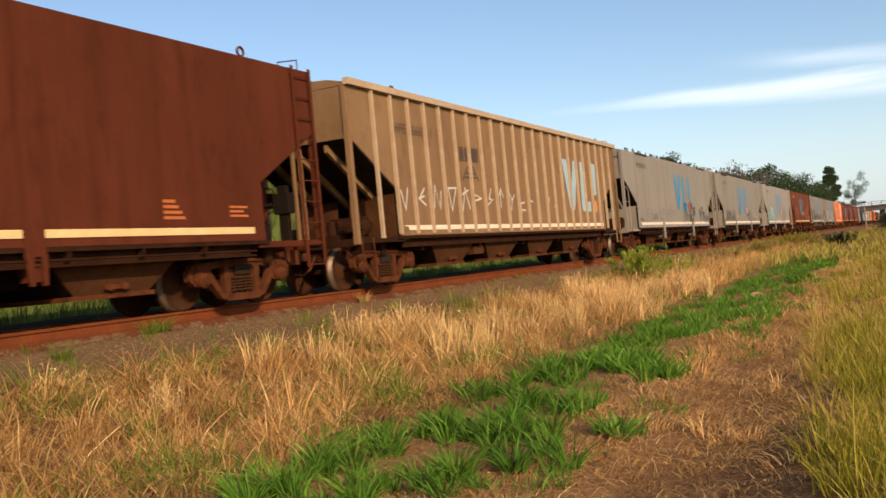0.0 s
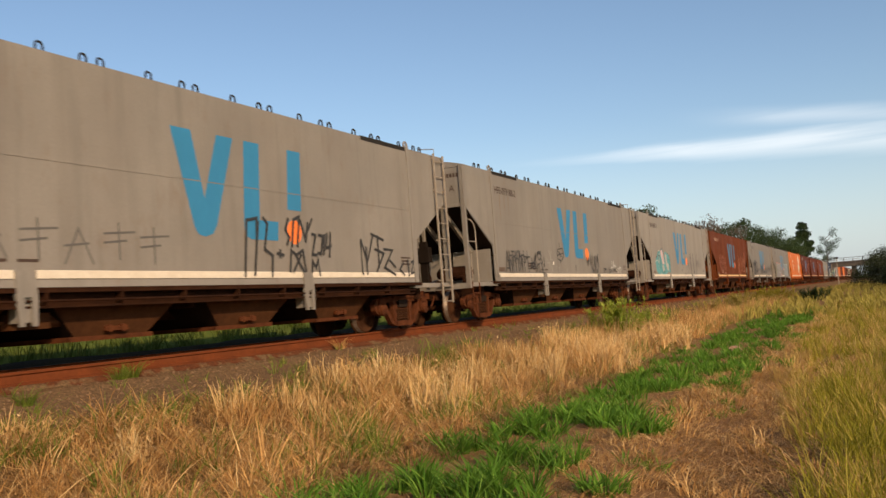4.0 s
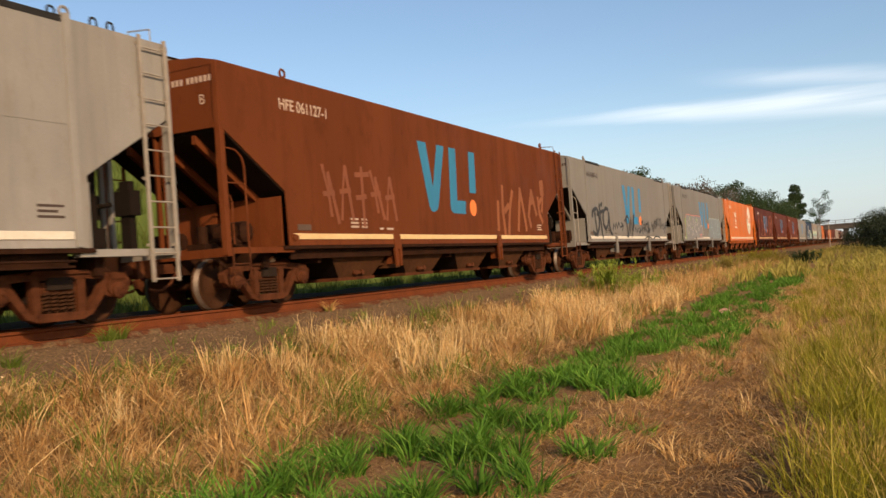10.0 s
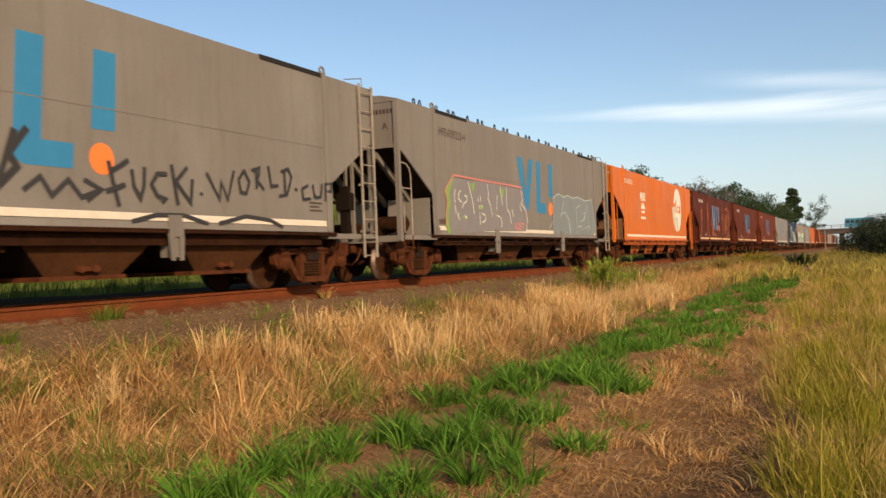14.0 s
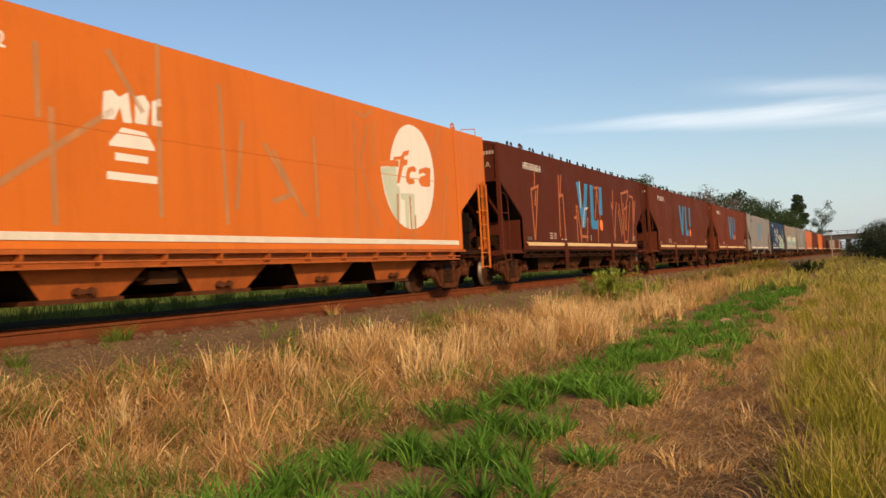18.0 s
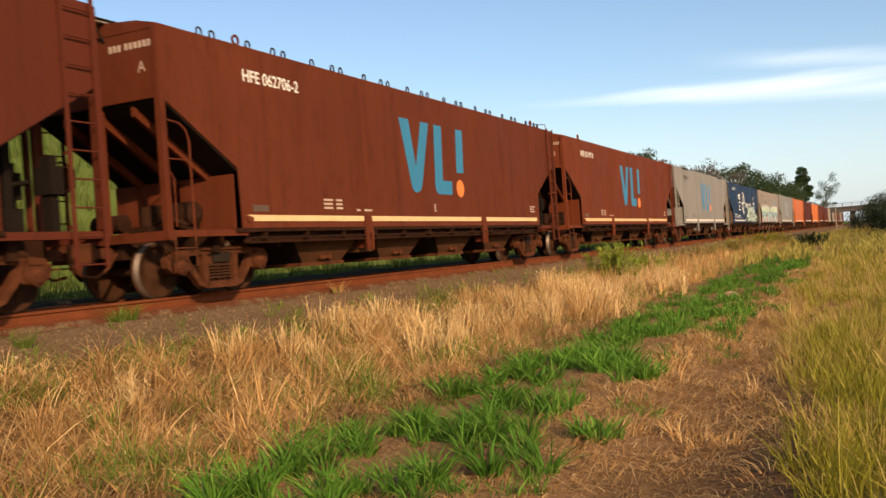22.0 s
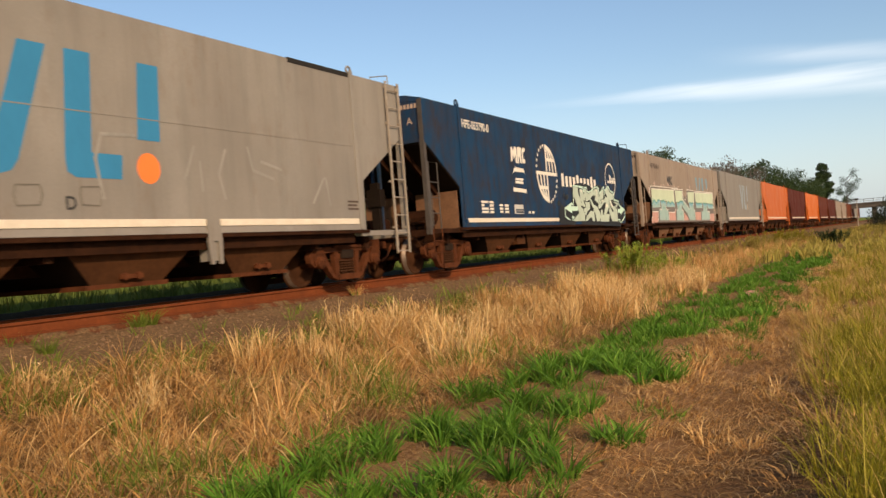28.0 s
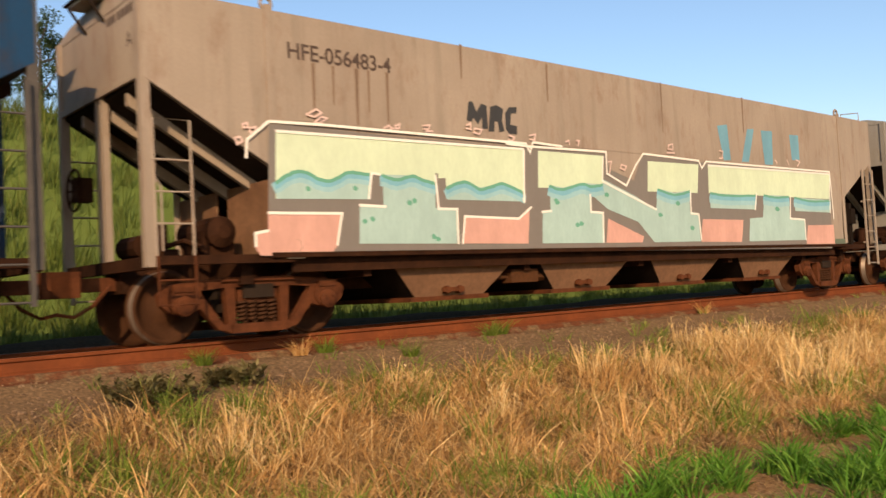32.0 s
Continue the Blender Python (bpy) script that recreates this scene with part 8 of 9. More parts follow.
bars(w14, 5.3, 2.49, [(0, 0, 0.2, 0.3), (0.26, 0, 0.2, 0.2), (0.52, 0, 0.24, 0.2), (-0.25, 0, 0.18, 0.08)], WHITE)
bars(w14, -6.06, 1.36, [(0, k * 0.085, 0.42 - 0.25 * (k == 2), 0.055) for k in range(4)] + [(0.5, k * 0.085, 0.25, 0.055) for k in range(4)], WHITE)
bars(w14, -4.92, 1.37, [(0, k * 0.085, 0.22, 0.055) for k in range(3)] + [(0.33, k * 0.085, 0.27, 0.055) for k in range(3)], WHITE)
bars(w14, -3.92, 1.35, [(0, 0.0, 0.64, 0.02), (0, 0.23, 0.64, 0.02), (0, 0.02, 0.08, 0.21), (0.62, 0.02, 0.02, 0.21), (0.08, 0.13, 0.54, 0.10), (0.08, 0.07, 0.54, 0.015)], SILVER)
bars(w14, -2.9, 1.36, [(0, 0, 0.16, 0.06), (0.26, 0, 0.18, 0.06)], WHITE)
decal('graffiti_shadow', [[(1.71, 2.24), (1.71, 2.36), (1.89, 2.37), (2.05, 2.3), (2.45, 2.39), (2.79, 2.32), (3.11, 2.25), (3.67, 2.38), (4, 2.39), (4.46, 2.33), (4.46, 2.02), (4.54, 2.21), (4.99, 2.37), (5.19, 2.21), (5.62, 2.14), (5.61, 1.89), (6.17, 1.84), (6.26, 1.69), (6.92, 1.53), (6.92, 1.28), (6.24, 1.05), (1.65, 1.12)]], SOOT, w14, 'black ground behind the graffiti letters', 0.017)
decal('graffiti_shadow', [[(-0.46, 1.12), (-0.38, 1.48), (-0.16, 1.66), (0.13, 1.58), (0.8, 1.72), (1.03, 1.97), (1.06, 2.27), (1.46, 2.36), (2.17, 2.4), (2.03, 1.12)]], SOOT, w14, '', 0.0175)
decal('graffiti_spot', [[(-0.21, 1.69), (-0.25, 1.63), (-0.32, 1.6), (-0.41, 1.6), (-0.48, 1.63), (-0.5, 1.68), (-0.47, 1.73), (-0.4, 1.76), (-0.31, 1.77), (-0.24, 1.74), (-0.21, 1.69)], [(0.6, 1.89), (0.56, 1.84), (0.47, 1.8), (0.36, 1.8), (0.28, 1.83), (0.25, 1.88), (0.29, 1.93), (0.38, 1.97), (0.49, 1.98), (0.57, 1.95), (0.6, 1.89)], [(0.27, 1.94), (0.25, 1.91), (0.2, 1.88), (0.14, 1.88), (0.1, 1.9), (0.08, 1.94), (0.11, 1.97), (0.15, 2), (0.21, 2), (0.25, 1.98), (0.27, 1.94)]], SOOT, w14, '', 0.0175)
decal('graffiti_spot', [[(6.56, 1.9), (6.54, 1.85), (6.48, 1.82), (6.4, 1.82), (6.35, 1.84), (6.33, 1.89), (6.36, 1.94), (6.42, 1.97), (6.49, 1.97), (6.55, 1.94), (6.56, 1.9)], [(6.88, 1.8), (6.84, 1.74), (6.76, 1.7), (6.66, 1.7), (6.59, 1.73), (6.56, 1.79), (6.6, 1.85), (6.68, 1.88), (6.77, 1.89), (6.85, 1.85), (6.88, 1.8)], [(6.6, 1.74), (6.58, 1.71), (6.53, 1.68), (6.47, 1.68), (6.42, 1.7), (6.41, 1.74), (6.43, 1.78), (6.48, 1.8), (6.54, 1.8), (6.58, 1.78), (6.6, 1.74)]], SOOT, w14, '', 0.0175)
decal('graffiti_letter', [[(1.72, 2.18), (2.01, 2.18), (2.1, 2.03), (2.24, 1.96), (2.27, 1.82), (2.15, 1.79), (2.02, 1.84), (2.14, 1.68), (2.29, 1.6), (2.04, 1.58), (1.86, 1.67), (1.8, 1.79), (1.72, 1.79)]], MINTC, w14, 'washed mint graffiti letter', 0.021)
decal('graffiti_letter', [[(1.67, 1.59), (1.85, 1.58), (2.11, 1.37), (2.06, 1.11), (1.65, 1.12)]], MINTC, w14, 'washed mint graffiti letter', 0.021)
decal('graffiti_letter', [[(2.16, 1.76), (2.7, 1.76), (2.7, 1.53), (2.39, 1.45), (2.19, 1.3), (1.94, 1.48), (2.07, 1.56), (2.3, 1.6)]], MINTC, w14, 'washed mint graffiti letter', 0.021)
decal('graffiti_letter', [[(2.25, 1.28), (2.76, 1.47), (2.97, 1.45), (3.17, 1.49), (3.12, 1.1), (2.95, 1.1), (2.74, 1.26), (2.33, 1.13), (2.11, 1.11)]], MINTC, w14, 'washed mint graffiti letter', 0.021)
decal('graffiti_letter', [[(2.2, 2.2), (2.43, 2.2), (2.46, 2.09), (2.67, 2.05), (3.18, 2.18), (3.66, 2.25), (3.82, 2.19), (3.81, 1.95), (3.59, 1.74), (3.3, 1.84), (3.4, 2), (3.02, 1.98), (2.76, 1.85), (2.31, 1.77), (2.29, 1.91), (2.16, 2)]], MINTC, w14, 'washed mint graffiti letter', 0.021)
decal('graffiti_letter', [[(2.74, 1.85), (2.9, 1.86), (3.12, 1.69), (3.56, 1.61), (3.89, 1.31), (3.67, 1.11), (3.37, 1.11), (3.19, 1.43), (3, 1.57)]], MINTC, w14, 'washed mint graffiti letter', 0.021)
decal('graffiti_letter', [[(3.92, 2.08), (4.41, 2.26), (4.34, 1.93), (3.95, 1.71), (3.94, 1.57), (3.69, 1.54), (3.62, 1.65), (3.69, 1.82)]], MINTC, w14, 'washed mint graffiti letter', 0.021)
decal('graffiti_letter', [[(3.95, 1.7), (4.59, 1.98), (4.94, 1.94), (5.01, 1.76), (4.89, 1.59), (4.52, 1.34), (4.19, 1.34), (4.52, 1.65), (4.58, 1.79), (4.28, 1.74), (3.95, 1.58)]], MINTC, w14, 'washed mint graffiti letter', 0.021)
decal('graffiti_letter', [[(3.91, 1.5), (4.11, 1.51), (4.12, 1.32), (4.52, 1.36), (4.96, 1.36), (4.79, 1.09), (3.77, 1.1)]], MINTC, w14, 'washed mint graffiti letter', 0.021)
decal('graffiti_letter', [[(4.56, 2.2), (4.97, 2.32), (5.16, 2.15), (5.59, 2.09), (5.57, 1.9), (5.21, 1.87), (5.4, 1.65), (5.66, 1.66), (5.97, 1.5), (5.95, 1.09), (5.18, 1.1), (5, 1.34), (4.89, 1.48), (5.08, 1.81), (4.78, 1.99)]], MINTC, w14, 'washed mint graffiti letter', 0.021)
decal('graffiti_letter', [[(5.41, 1.82), (6.11, 1.79), (6.19, 1.73), (5.98, 1.67), (5.87, 1.6), (5.71, 1.66), (5.93, 1.73)]], MINTC, w14, 'washed mint graffiti letter', 0.021)
decal('graffiti_letter', [[(1.11, 2.23), (1.56, 2.23), (1.57, 2.04), (1.84, 1.7), (2.09, 1.71), (2.11, 1.61), (1.72, 1.63), (2.05, 1.39), (1.97, 1.12), (0.92, 1.12), (1.11, 1.26), (1.5, 1.38), (1.37, 1.6), (1.18, 1.83), (1.08, 1.94)]], MINTC, w14, 'washed mint graffiti letter', 0.021)
decal('graffiti_gap', [[(5.08, 1.77), (5.29, 1.57), (5.45, 1.51), (5.46, 1.45), (5.3, 1.44), (5.14, 1.57)], [(2.74, 1.26), (2.95, 1.1), (2.32, 1.11)], [(2.04, 1.58), (2.28, 1.6), (2.14, 1.54)]], SOOT, w14, '', 0.024)
brush('graffiti_outline', [[(3.18, 2.17), (3.2, 2.01)], [(2.71, 1.64), (3.14, 1.53)], [(3.54, 1.61), (3.77, 1.47), (3.89, 1.31)], [(4.86, 1.48), (5.09, 1.63)], [(1.85, 1.58), (2.09, 1.37), (2.06, 1.11)], [(3.13, 1.25), (3.14, 1.46)], [(3.62, 1.65), (3.96, 1.84), (4.34, 1.93)]], 0.02, SOOT, w14, '', 0.024)
decal('graffiti_shine', [[(3.42, 2.21), (3.6, 2.21), (3.59, 1.88), (3.53, 1.86), (3.52, 2.15)], [(4.83, 1.67), (4.8, 1.63), (4.71, 1.6), (4.61, 1.6), (4.52, 1.62), (4.5, 1.66), (4.53, 1.71), (4.62, 1.73), (4.72, 1.74), (4.8, 1.71), (4.83, 1.67)], [(4.32, 1.82), (4.3, 1.79), (4.24, 1.78), (4.18, 1.79), (4.16, 1.81), (4.19, 1.84), (4.24, 1.85), (4.3, 1.85), (4.32, 1.82)], [(5.11, 1.89), (5.45, 1.65), (5.34, 1.61), (5.17, 1.69)], [(1.76, 2.16), (1.98, 2.15), (1.99, 2.07), (1.79, 2.08)]], CREAMW, w14, '', 0.023)
brush('graffiti_outline', [[(1.71, 2.24), (2.05, 2.22), (2.11, 2.08), (2.18, 2.24), (2.45, 2.24), (2.48, 2.12), (2.67, 2.09), (3.03, 2.18), (3.34, 2.27), (3.66, 2.3), (3.84, 2.24), (3.86, 2.08), (4.46, 2.33), (4.46, 1.99), (4.53, 2.21), (4.99, 2.37), (5.19, 2.21), (5.62, 2.14), (5.61, 1.89), (6.17, 1.84), (6.26, 1.69), (6.92, 1.53), (6.92, 1.28), (6.24, 1.02), (6.21, 1.15), (5.97, 1.16)]], 0.05, MINTL, w14, 'pale mint outline of the graffiti', 0.027)
brush('graffiti_outline', [[(2.03, 2.25), (1.06, 2.27), (1.04, 1.94), (0.95, 1.63), (0.8, 1.7), (0.12, 1.52), (0.12, 1.27), (0.74, 1.1), (0.79, 1.26), (0.93, 1.24), (0.88, 1.13)]], 0.05, MINTL, w14, '', 0.027)
decal('graffiti_arrow', [[(5.99, 1.56), (6.34, 1.56), (6.35, 1.65), (6.88, 1.52), (6.3, 1.33), (6.31, 1.41), (5.97, 1.42)]], MINTL, w14, '', 0.029)
decal('graffiti_arrow', [[(0.14, 1.52), (0.77, 1.69), (0.78, 1.6), (1.37, 1.6), (1.39, 1.46), (0.76, 1.45), (0.77, 1.38)]], MINTL, w14, '', 0.029)
decal('graffiti_foot', [[(1.65, 1.13), (6.22, 1.06), (6.21, 0.91), (1.64, 1.01)]], SOOT, w14, '', 0.039)
decal('graffiti_foot', [[(-0.46, 1.24), (-0.48, 1.05), (1.01, 0.99), (1.02, 1.12)]], SOOT, w14, '', 0.039)
decal('mural_ground', [[(-7.55, 2.53), (-7.39, 2.55), (-5.72, 2.53), (-3.17, 2.54), (-1.5, 2.56), (-1.24, 2.57), (-1.2, 2.31), (-0.56, 2.15), (-0.28, 2.6), (1.45, 2.57), (6.59, 2.59), (6.46, 0.92), (-7.63, 0.98)]], MURGREY, w15, 'grey shadow shapes of the mural', 0.023)
decal('mural_cream', [[(-7.46, 2.48), (-7.37, 2.48), (-3.24, 2.51), (-3.27, 1.72), (-4.81, 1.71), (-4.81, 2.01), (-4.94, 2), (-4.94, 2.07), (-4.99, 2.07), (-5.02, 1.89), (-5.88, 1.99), (-6.08, 2.02), (-6.15, 1.69), (-7.5, 1.65)]], MURCREAM, w15, 'pale lemon upper band of the mural', 0.026)
decal('mural_cream', [[(-2.9, 2.51), (-1.33, 2.52), (-1.41, 1.98), (-2.95, 1.94)]], MURCREAM, w15, '', 0.026)
decal('mural_cream', [[(-0.13, 2.5), (1.42, 2.52), (1.33, 1.99), (-0.19, 1.97)]], MURCREAM, w15, '', 0.026)
decal('mural_cream', [[(1.73, 2.51), (6.6, 2.57), (6.48, 2.01), (1.7, 2)]], MURCREAM, w15, '', 0.026)
decal('mural_blue', [[(-7.48, 1.87), (-7.16, 2), (-6.88, 1.91), (-6.72, 1.9), (-6.41, 2.01), (-6.12, 2.01), (-6.15, 1.68), (-7.49, 1.65)]], MURBLUE, w15, 'pale blue-green mural letters', 0.029)
decal('mural_blue', [[(-5.9, 2.01), (-5.41, 2.02), (-5.01, 1.95), (-5.02, 1.59), (-4.63, 1.59), (-4.66, 1.1), (-6.32, 1.11), (-6.29, 1.58), (-5.91, 1.59)]], MURBLUE, w15, 'pale blue-green mural letters', 0.029)
decal('mural_blue', [[(-4.79, 1.9), (-4.45, 1.97), (-4.15, 1.9), (-3.72, 1.98), (-3.27, 1.87), (-3.29, 1.72), (-4.79, 1.71)]], MURBLUE, w15, 'pale blue-green mural letters', 0.029)
decal('mural_blue', [[(-2.69, 1.99), (-2.38, 1.96), (-1.94, 2.05), (-1.41, 2.05), (-1.37, 2.13), (-0.55, 1.88), (0.02, 1.66), (0.11, 2.03), (0.6, 1.97), (1.07, 2.03), (1.05, 1.65), (1.31, 1.6), (1.33, 1.1), (-0.08, 1.09), (-0.51, 1.44), (-1.3, 1.64), (-1.7, 1.87), (-1.72, 1.6), (-1.44, 1.57), (-1.47, 1.09), (-2.92, 1.09), (-2.88, 1.57), (-2.7, 1.6)]], MURBLUE, w15, '', 0.029)
decal('mural_blue', [[(1.75, 2), (2.37, 2), (3.36, 2.01), (3.3, 1.72), (1.72, 1.72)]], MURBLUE, w15, '', 0.029)
decal('mural_blue', [[(3.68, 2.02), (4.67, 2.03), (4.67, 1.56), (5.31, 1.53), (5.28, 1.11), (3.01, 1.09), (3.09, 1.54), (3.59, 1.57)]], MURBLUE, w15, '', 0.029)
decal('mural_blue', [[(4.92, 2), (6.51, 1.99), (6.46, 1.71), (4.91, 1.72)]], MURBLUE, w15, '', 0.029)
brush('mural_pale_edge', [[(-7.49, 1.78), (-7.47, 1.79), (-7.44, 1.8), (-7.41, 1.82), (-7.38, 1.84), (-7.35, 1.86), (-7.32, 1.88), (-7.29, 1.89), (-7.27, 1.9), (-7.24, 1.91), (-7.21, 1.91), (-7.19, 1.92), (-7.16, 1.92), (-7.14, 1.92), (-7.11, 1.92), (-7.08, 1.91), (-7.05, 1.91), (-7.03, 1.9), (-7, 1.89), (-6.98, 1.88), (-6.96, 1.87), (-6.95, 1.86), (-6.93, 1.85), (-6.91, 1.84), (-6.89, 1.84), (-6.86, 1.83), (-6.83, 1.83), (-6.81, 1.82), (-6.78, 1.82), (-6.75, 1.82), (-6.72, 1.82), (-6.7, 1.83), (-6.67, 1.84), (-6.65, 1.85), (-6.62, 1.86), (-6.6, 1.87), (-6.57, 1.88), (-6.55, 1.89), (-6.53, 1.91), (-6.5, 1.92), (-6.48, 1.93), (-6.45, 1.94), (-6.42, 1.94), (-6.38, 1.94), (-6.32, 1.94), (-6.26, 1.94), (-6.21, 1.93), (-6.16, 1.93), (-6.13, 1.92)]], 0.13, MURSKY2, w15, '', 0.03)
brush('mural_sky_edge', [[(-7.49, 1.81), (-7.47, 1.82), (-7.44, 1.84), (-7.41, 1.86), (-7.38, 1.88), (-7.35, 1.9), (-7.32, 1.91), (-7.29, 1.92), (-7.27, 1.94), (-7.24, 1.94), (-7.21, 1.95), (-7.19, 1.96), (-7.16, 1.96), (-7.13, 1.96), (-7.11, 1.96), (-7.08, 1.95), (-7.05, 1.94), (-7.03, 1.94), (-7, 1.93), (-6.98, 1.92), (-6.96, 1.91), (-6.94, 1.9), (-6.93, 1.89), (-6.91, 1.88), (-6.88, 1.88), (-6.86, 1.87), (-6.83, 1.86), (-6.8, 1.86), (-6.78, 1.86), (-6.75, 1.86), (-6.72, 1.86), (-6.69, 1.87), (-6.67, 1.88), (-6.64, 1.89), (-6.62, 1.9), (-6.59, 1.91), (-6.57, 1.92), (-6.55, 1.93), (-6.52, 1.95), (-6.5, 1.96), (-6.48, 1.97), (-6.45, 1.98), (-6.42, 1.98), (-6.37, 1.98), (-6.32, 1.98), (-6.26, 1.98), (-6.21, 1.97), (-6.16, 1.97), (-6.12, 1.96)]], 0.09, MURSKY, w15, '', 0.031)
brush('mural_green_edge', [[(-7.48, 1.84), (-7.47, 1.85), (-7.44, 1.87), (-7.41, 1.89), (-7.38, 1.91), (-7.35, 1.93), (-7.32, 1.94), (-7.29, 1.95), (-7.26, 1.97), (-7.24, 1.98), (-7.21, 1.98), (-7.18, 1.99), (-7.16, 1.99), (-7.13, 1.99), (-7.1, 1.99), (-7.08, 1.98), (-7.05, 1.98), (-7.02, 1.97), (-7, 1.96), (-6.98, 1.95), (-6.96, 1.94), (-6.94, 1.93), (-6.92, 1.92), (-6.9, 1.91), (-6.88, 1.91), (-6.86, 1.9), (-6.83, 1.9), (-6.8, 1.89), (-6.77, 1.89), (-6.75, 1.89), (-6.72, 1.89), (-6.69, 1.9), (-6.67, 1.91), (-6.64, 1.92), (-6.62, 1.93), (-6.59, 1.94), (-6.57, 1.95), (-6.54, 1.97), (-6.52, 1.98), (-6.5, 1.99), (-6.48, 2), (-6.45, 2.01), (-6.41, 2.01), (-6.37, 2.02), (-6.32, 2.01), (-6.26, 2.01), (-6.2, 2), (-6.16, 2), (-6.12, 2)]], 0.045, MURGREEN, w15, '', 0.032)
brush('mural_pale_edge', [[(-5.91, 1.92), (-5.89, 1.92), (-5.85, 1.91), (-5.81, 1.9), (-5.77, 1.88), (-5.72, 1.88), (-5.68, 1.87), (-5.64, 1.88), (-5.59, 1.89), (-5.55, 1.9), (-5.5, 1.92), (-5.46, 1.93), (-5.42, 1.93), (-5.38, 1.93), (-5.35, 1.92), (-5.32, 1.92), (-5.29, 1.9), (-5.26, 1.89), (-5.22, 1.89), (-5.19, 1.88), (-5.15, 1.87), (-5.11, 1.86), (-5.07, 1.85), (-5.04, 1.85), (-5.02, 1.84)]], 0.13, MURSKY2, w15, '', 0.03)
brush('mural_sky_edge', [[(-5.91, 1.96), (-5.88, 1.96), (-5.85, 1.95), (-5.81, 1.94), (-5.77, 1.92), (-5.72, 1.92), (-5.68, 1.91), (-5.64, 1.92), (-5.59, 1.93), (-5.54, 1.94), (-5.5, 1.96), (-5.45, 1.97), (-5.41, 1.97), (-5.38, 1.97), (-5.34, 1.97), (-5.31, 1.96), (-5.28, 1.95), (-5.25, 1.94), (-5.22, 1.93), (-5.19, 1.92), (-5.15, 1.91), (-5.11, 1.9), (-5.07, 1.9), (-5.04, 1.89), (-5.01, 1.89)]], 0.09, MURSKY, w15, '', 0.031)
brush('mural_green_edge', [[(-5.9, 2), (-5.88, 1.99), (-5.85, 1.98), (-5.81, 1.97), (-5.76, 1.96), (-5.72, 1.95), (-5.68, 1.95), (-5.63, 1.95), (-5.59, 1.96), (-5.54, 1.98), (-5.5, 1.99), (-5.45, 2), (-5.41, 2.01), (-5.37, 2.01), (-5.34, 2), (-5.31, 1.99), (-5.28, 1.98), (-5.25, 1.97), (-5.22, 1.96), (-5.18, 1.95), (-5.14, 1.95), (-5.1, 1.94), (-5.07, 1.93), (-5.03, 1.93), (-5.01, 1.92)]], 0.045, MURGREEN, w15, '', 0.032)
brush('mural_pale_edge', [[(-4.8, 1.79), (-4.78, 1.8), (-4.75, 1.81), (-4.72, 1.82), (-4.68, 1.84), (-4.65, 1.85), (-4.61, 1.86), (-4.59, 1.87), (-4.56, 1.88), (-4.53, 1.88), (-4.51, 1.88), (-4.48, 1.89), (-4.45, 1.89), (-4.43, 1.88), (-4.4, 1.88), (-4.37, 1.87), (-4.35, 1.86), (-4.32, 1.85), (-4.3, 1.84), (-4.27, 1.83), (-4.25, 1.82), (-4.23, 1.81), (-4.21, 1.8), (-4.19, 1.79), (-4.16, 1.79), (-4.13, 1.79), (-4.09, 1.8), (-4.05, 1.81), (-4.01, 1.82), (-3.97, 1.83), (-3.94, 1.84), (-3.9, 1.85), (-3.87, 1.86), (-3.83, 1.87), (-3.8, 1.88), (-3.77, 1.88), (-3.73, 1.89), (-3.69, 1.88), (-3.66, 1.88), (-3.62, 1.87), (-3.58, 1.86), (-3.54, 1.85), (-3.5, 1.84), (-3.46, 1.82), (-3.42, 1.81), (-3.38, 1.8), (-3.34, 1.78), (-3.31, 1.77), (-3.28, 1.76)]], 0.13, MURSKY2, w15, '', 0.03)
brush('mural_sky_edge', [[(-4.8, 1.83), (-4.78, 1.84), (-4.75, 1.85), (-4.72, 1.87), (-4.68, 1.88), (-4.64, 1.89), (-4.61, 1.9), (-4.58, 1.91), (-4.56, 1.92), (-4.53, 1.92), (-4.5, 1.93), (-4.48, 1.93), (-4.45, 1.93), (-4.42, 1.93), (-4.4, 1.92), (-4.37, 1.91), (-4.34, 1.9), (-4.32, 1.89), (-4.29, 1.88), (-4.27, 1.87), (-4.25, 1.86), (-4.23, 1.85), (-4.21, 1.84), (-4.19, 1.84), (-4.16, 1.84), (-4.13, 1.84), (-4.09, 1.84), (-4.05, 1.85), (-4.01, 1.86), (-3.97, 1.87), (-3.93, 1.88), (-3.9, 1.89), (-3.86, 1.9), (-3.83, 1.91), (-3.8, 1.92), (-3.76, 1.93), (-3.73, 1.93), (-3.69, 1.93), (-3.65, 1.92), (-3.61, 1.91), (-3.58, 1.9), (-3.54, 1.89), (-3.5, 1.88), (-3.46, 1.87), (-3.42, 1.86), (-3.37, 1.84), (-3.34, 1.83), (-3.3, 1.82), (-3.28, 1.81)]], 0.09, MURSKY, w15, '', 0.031)
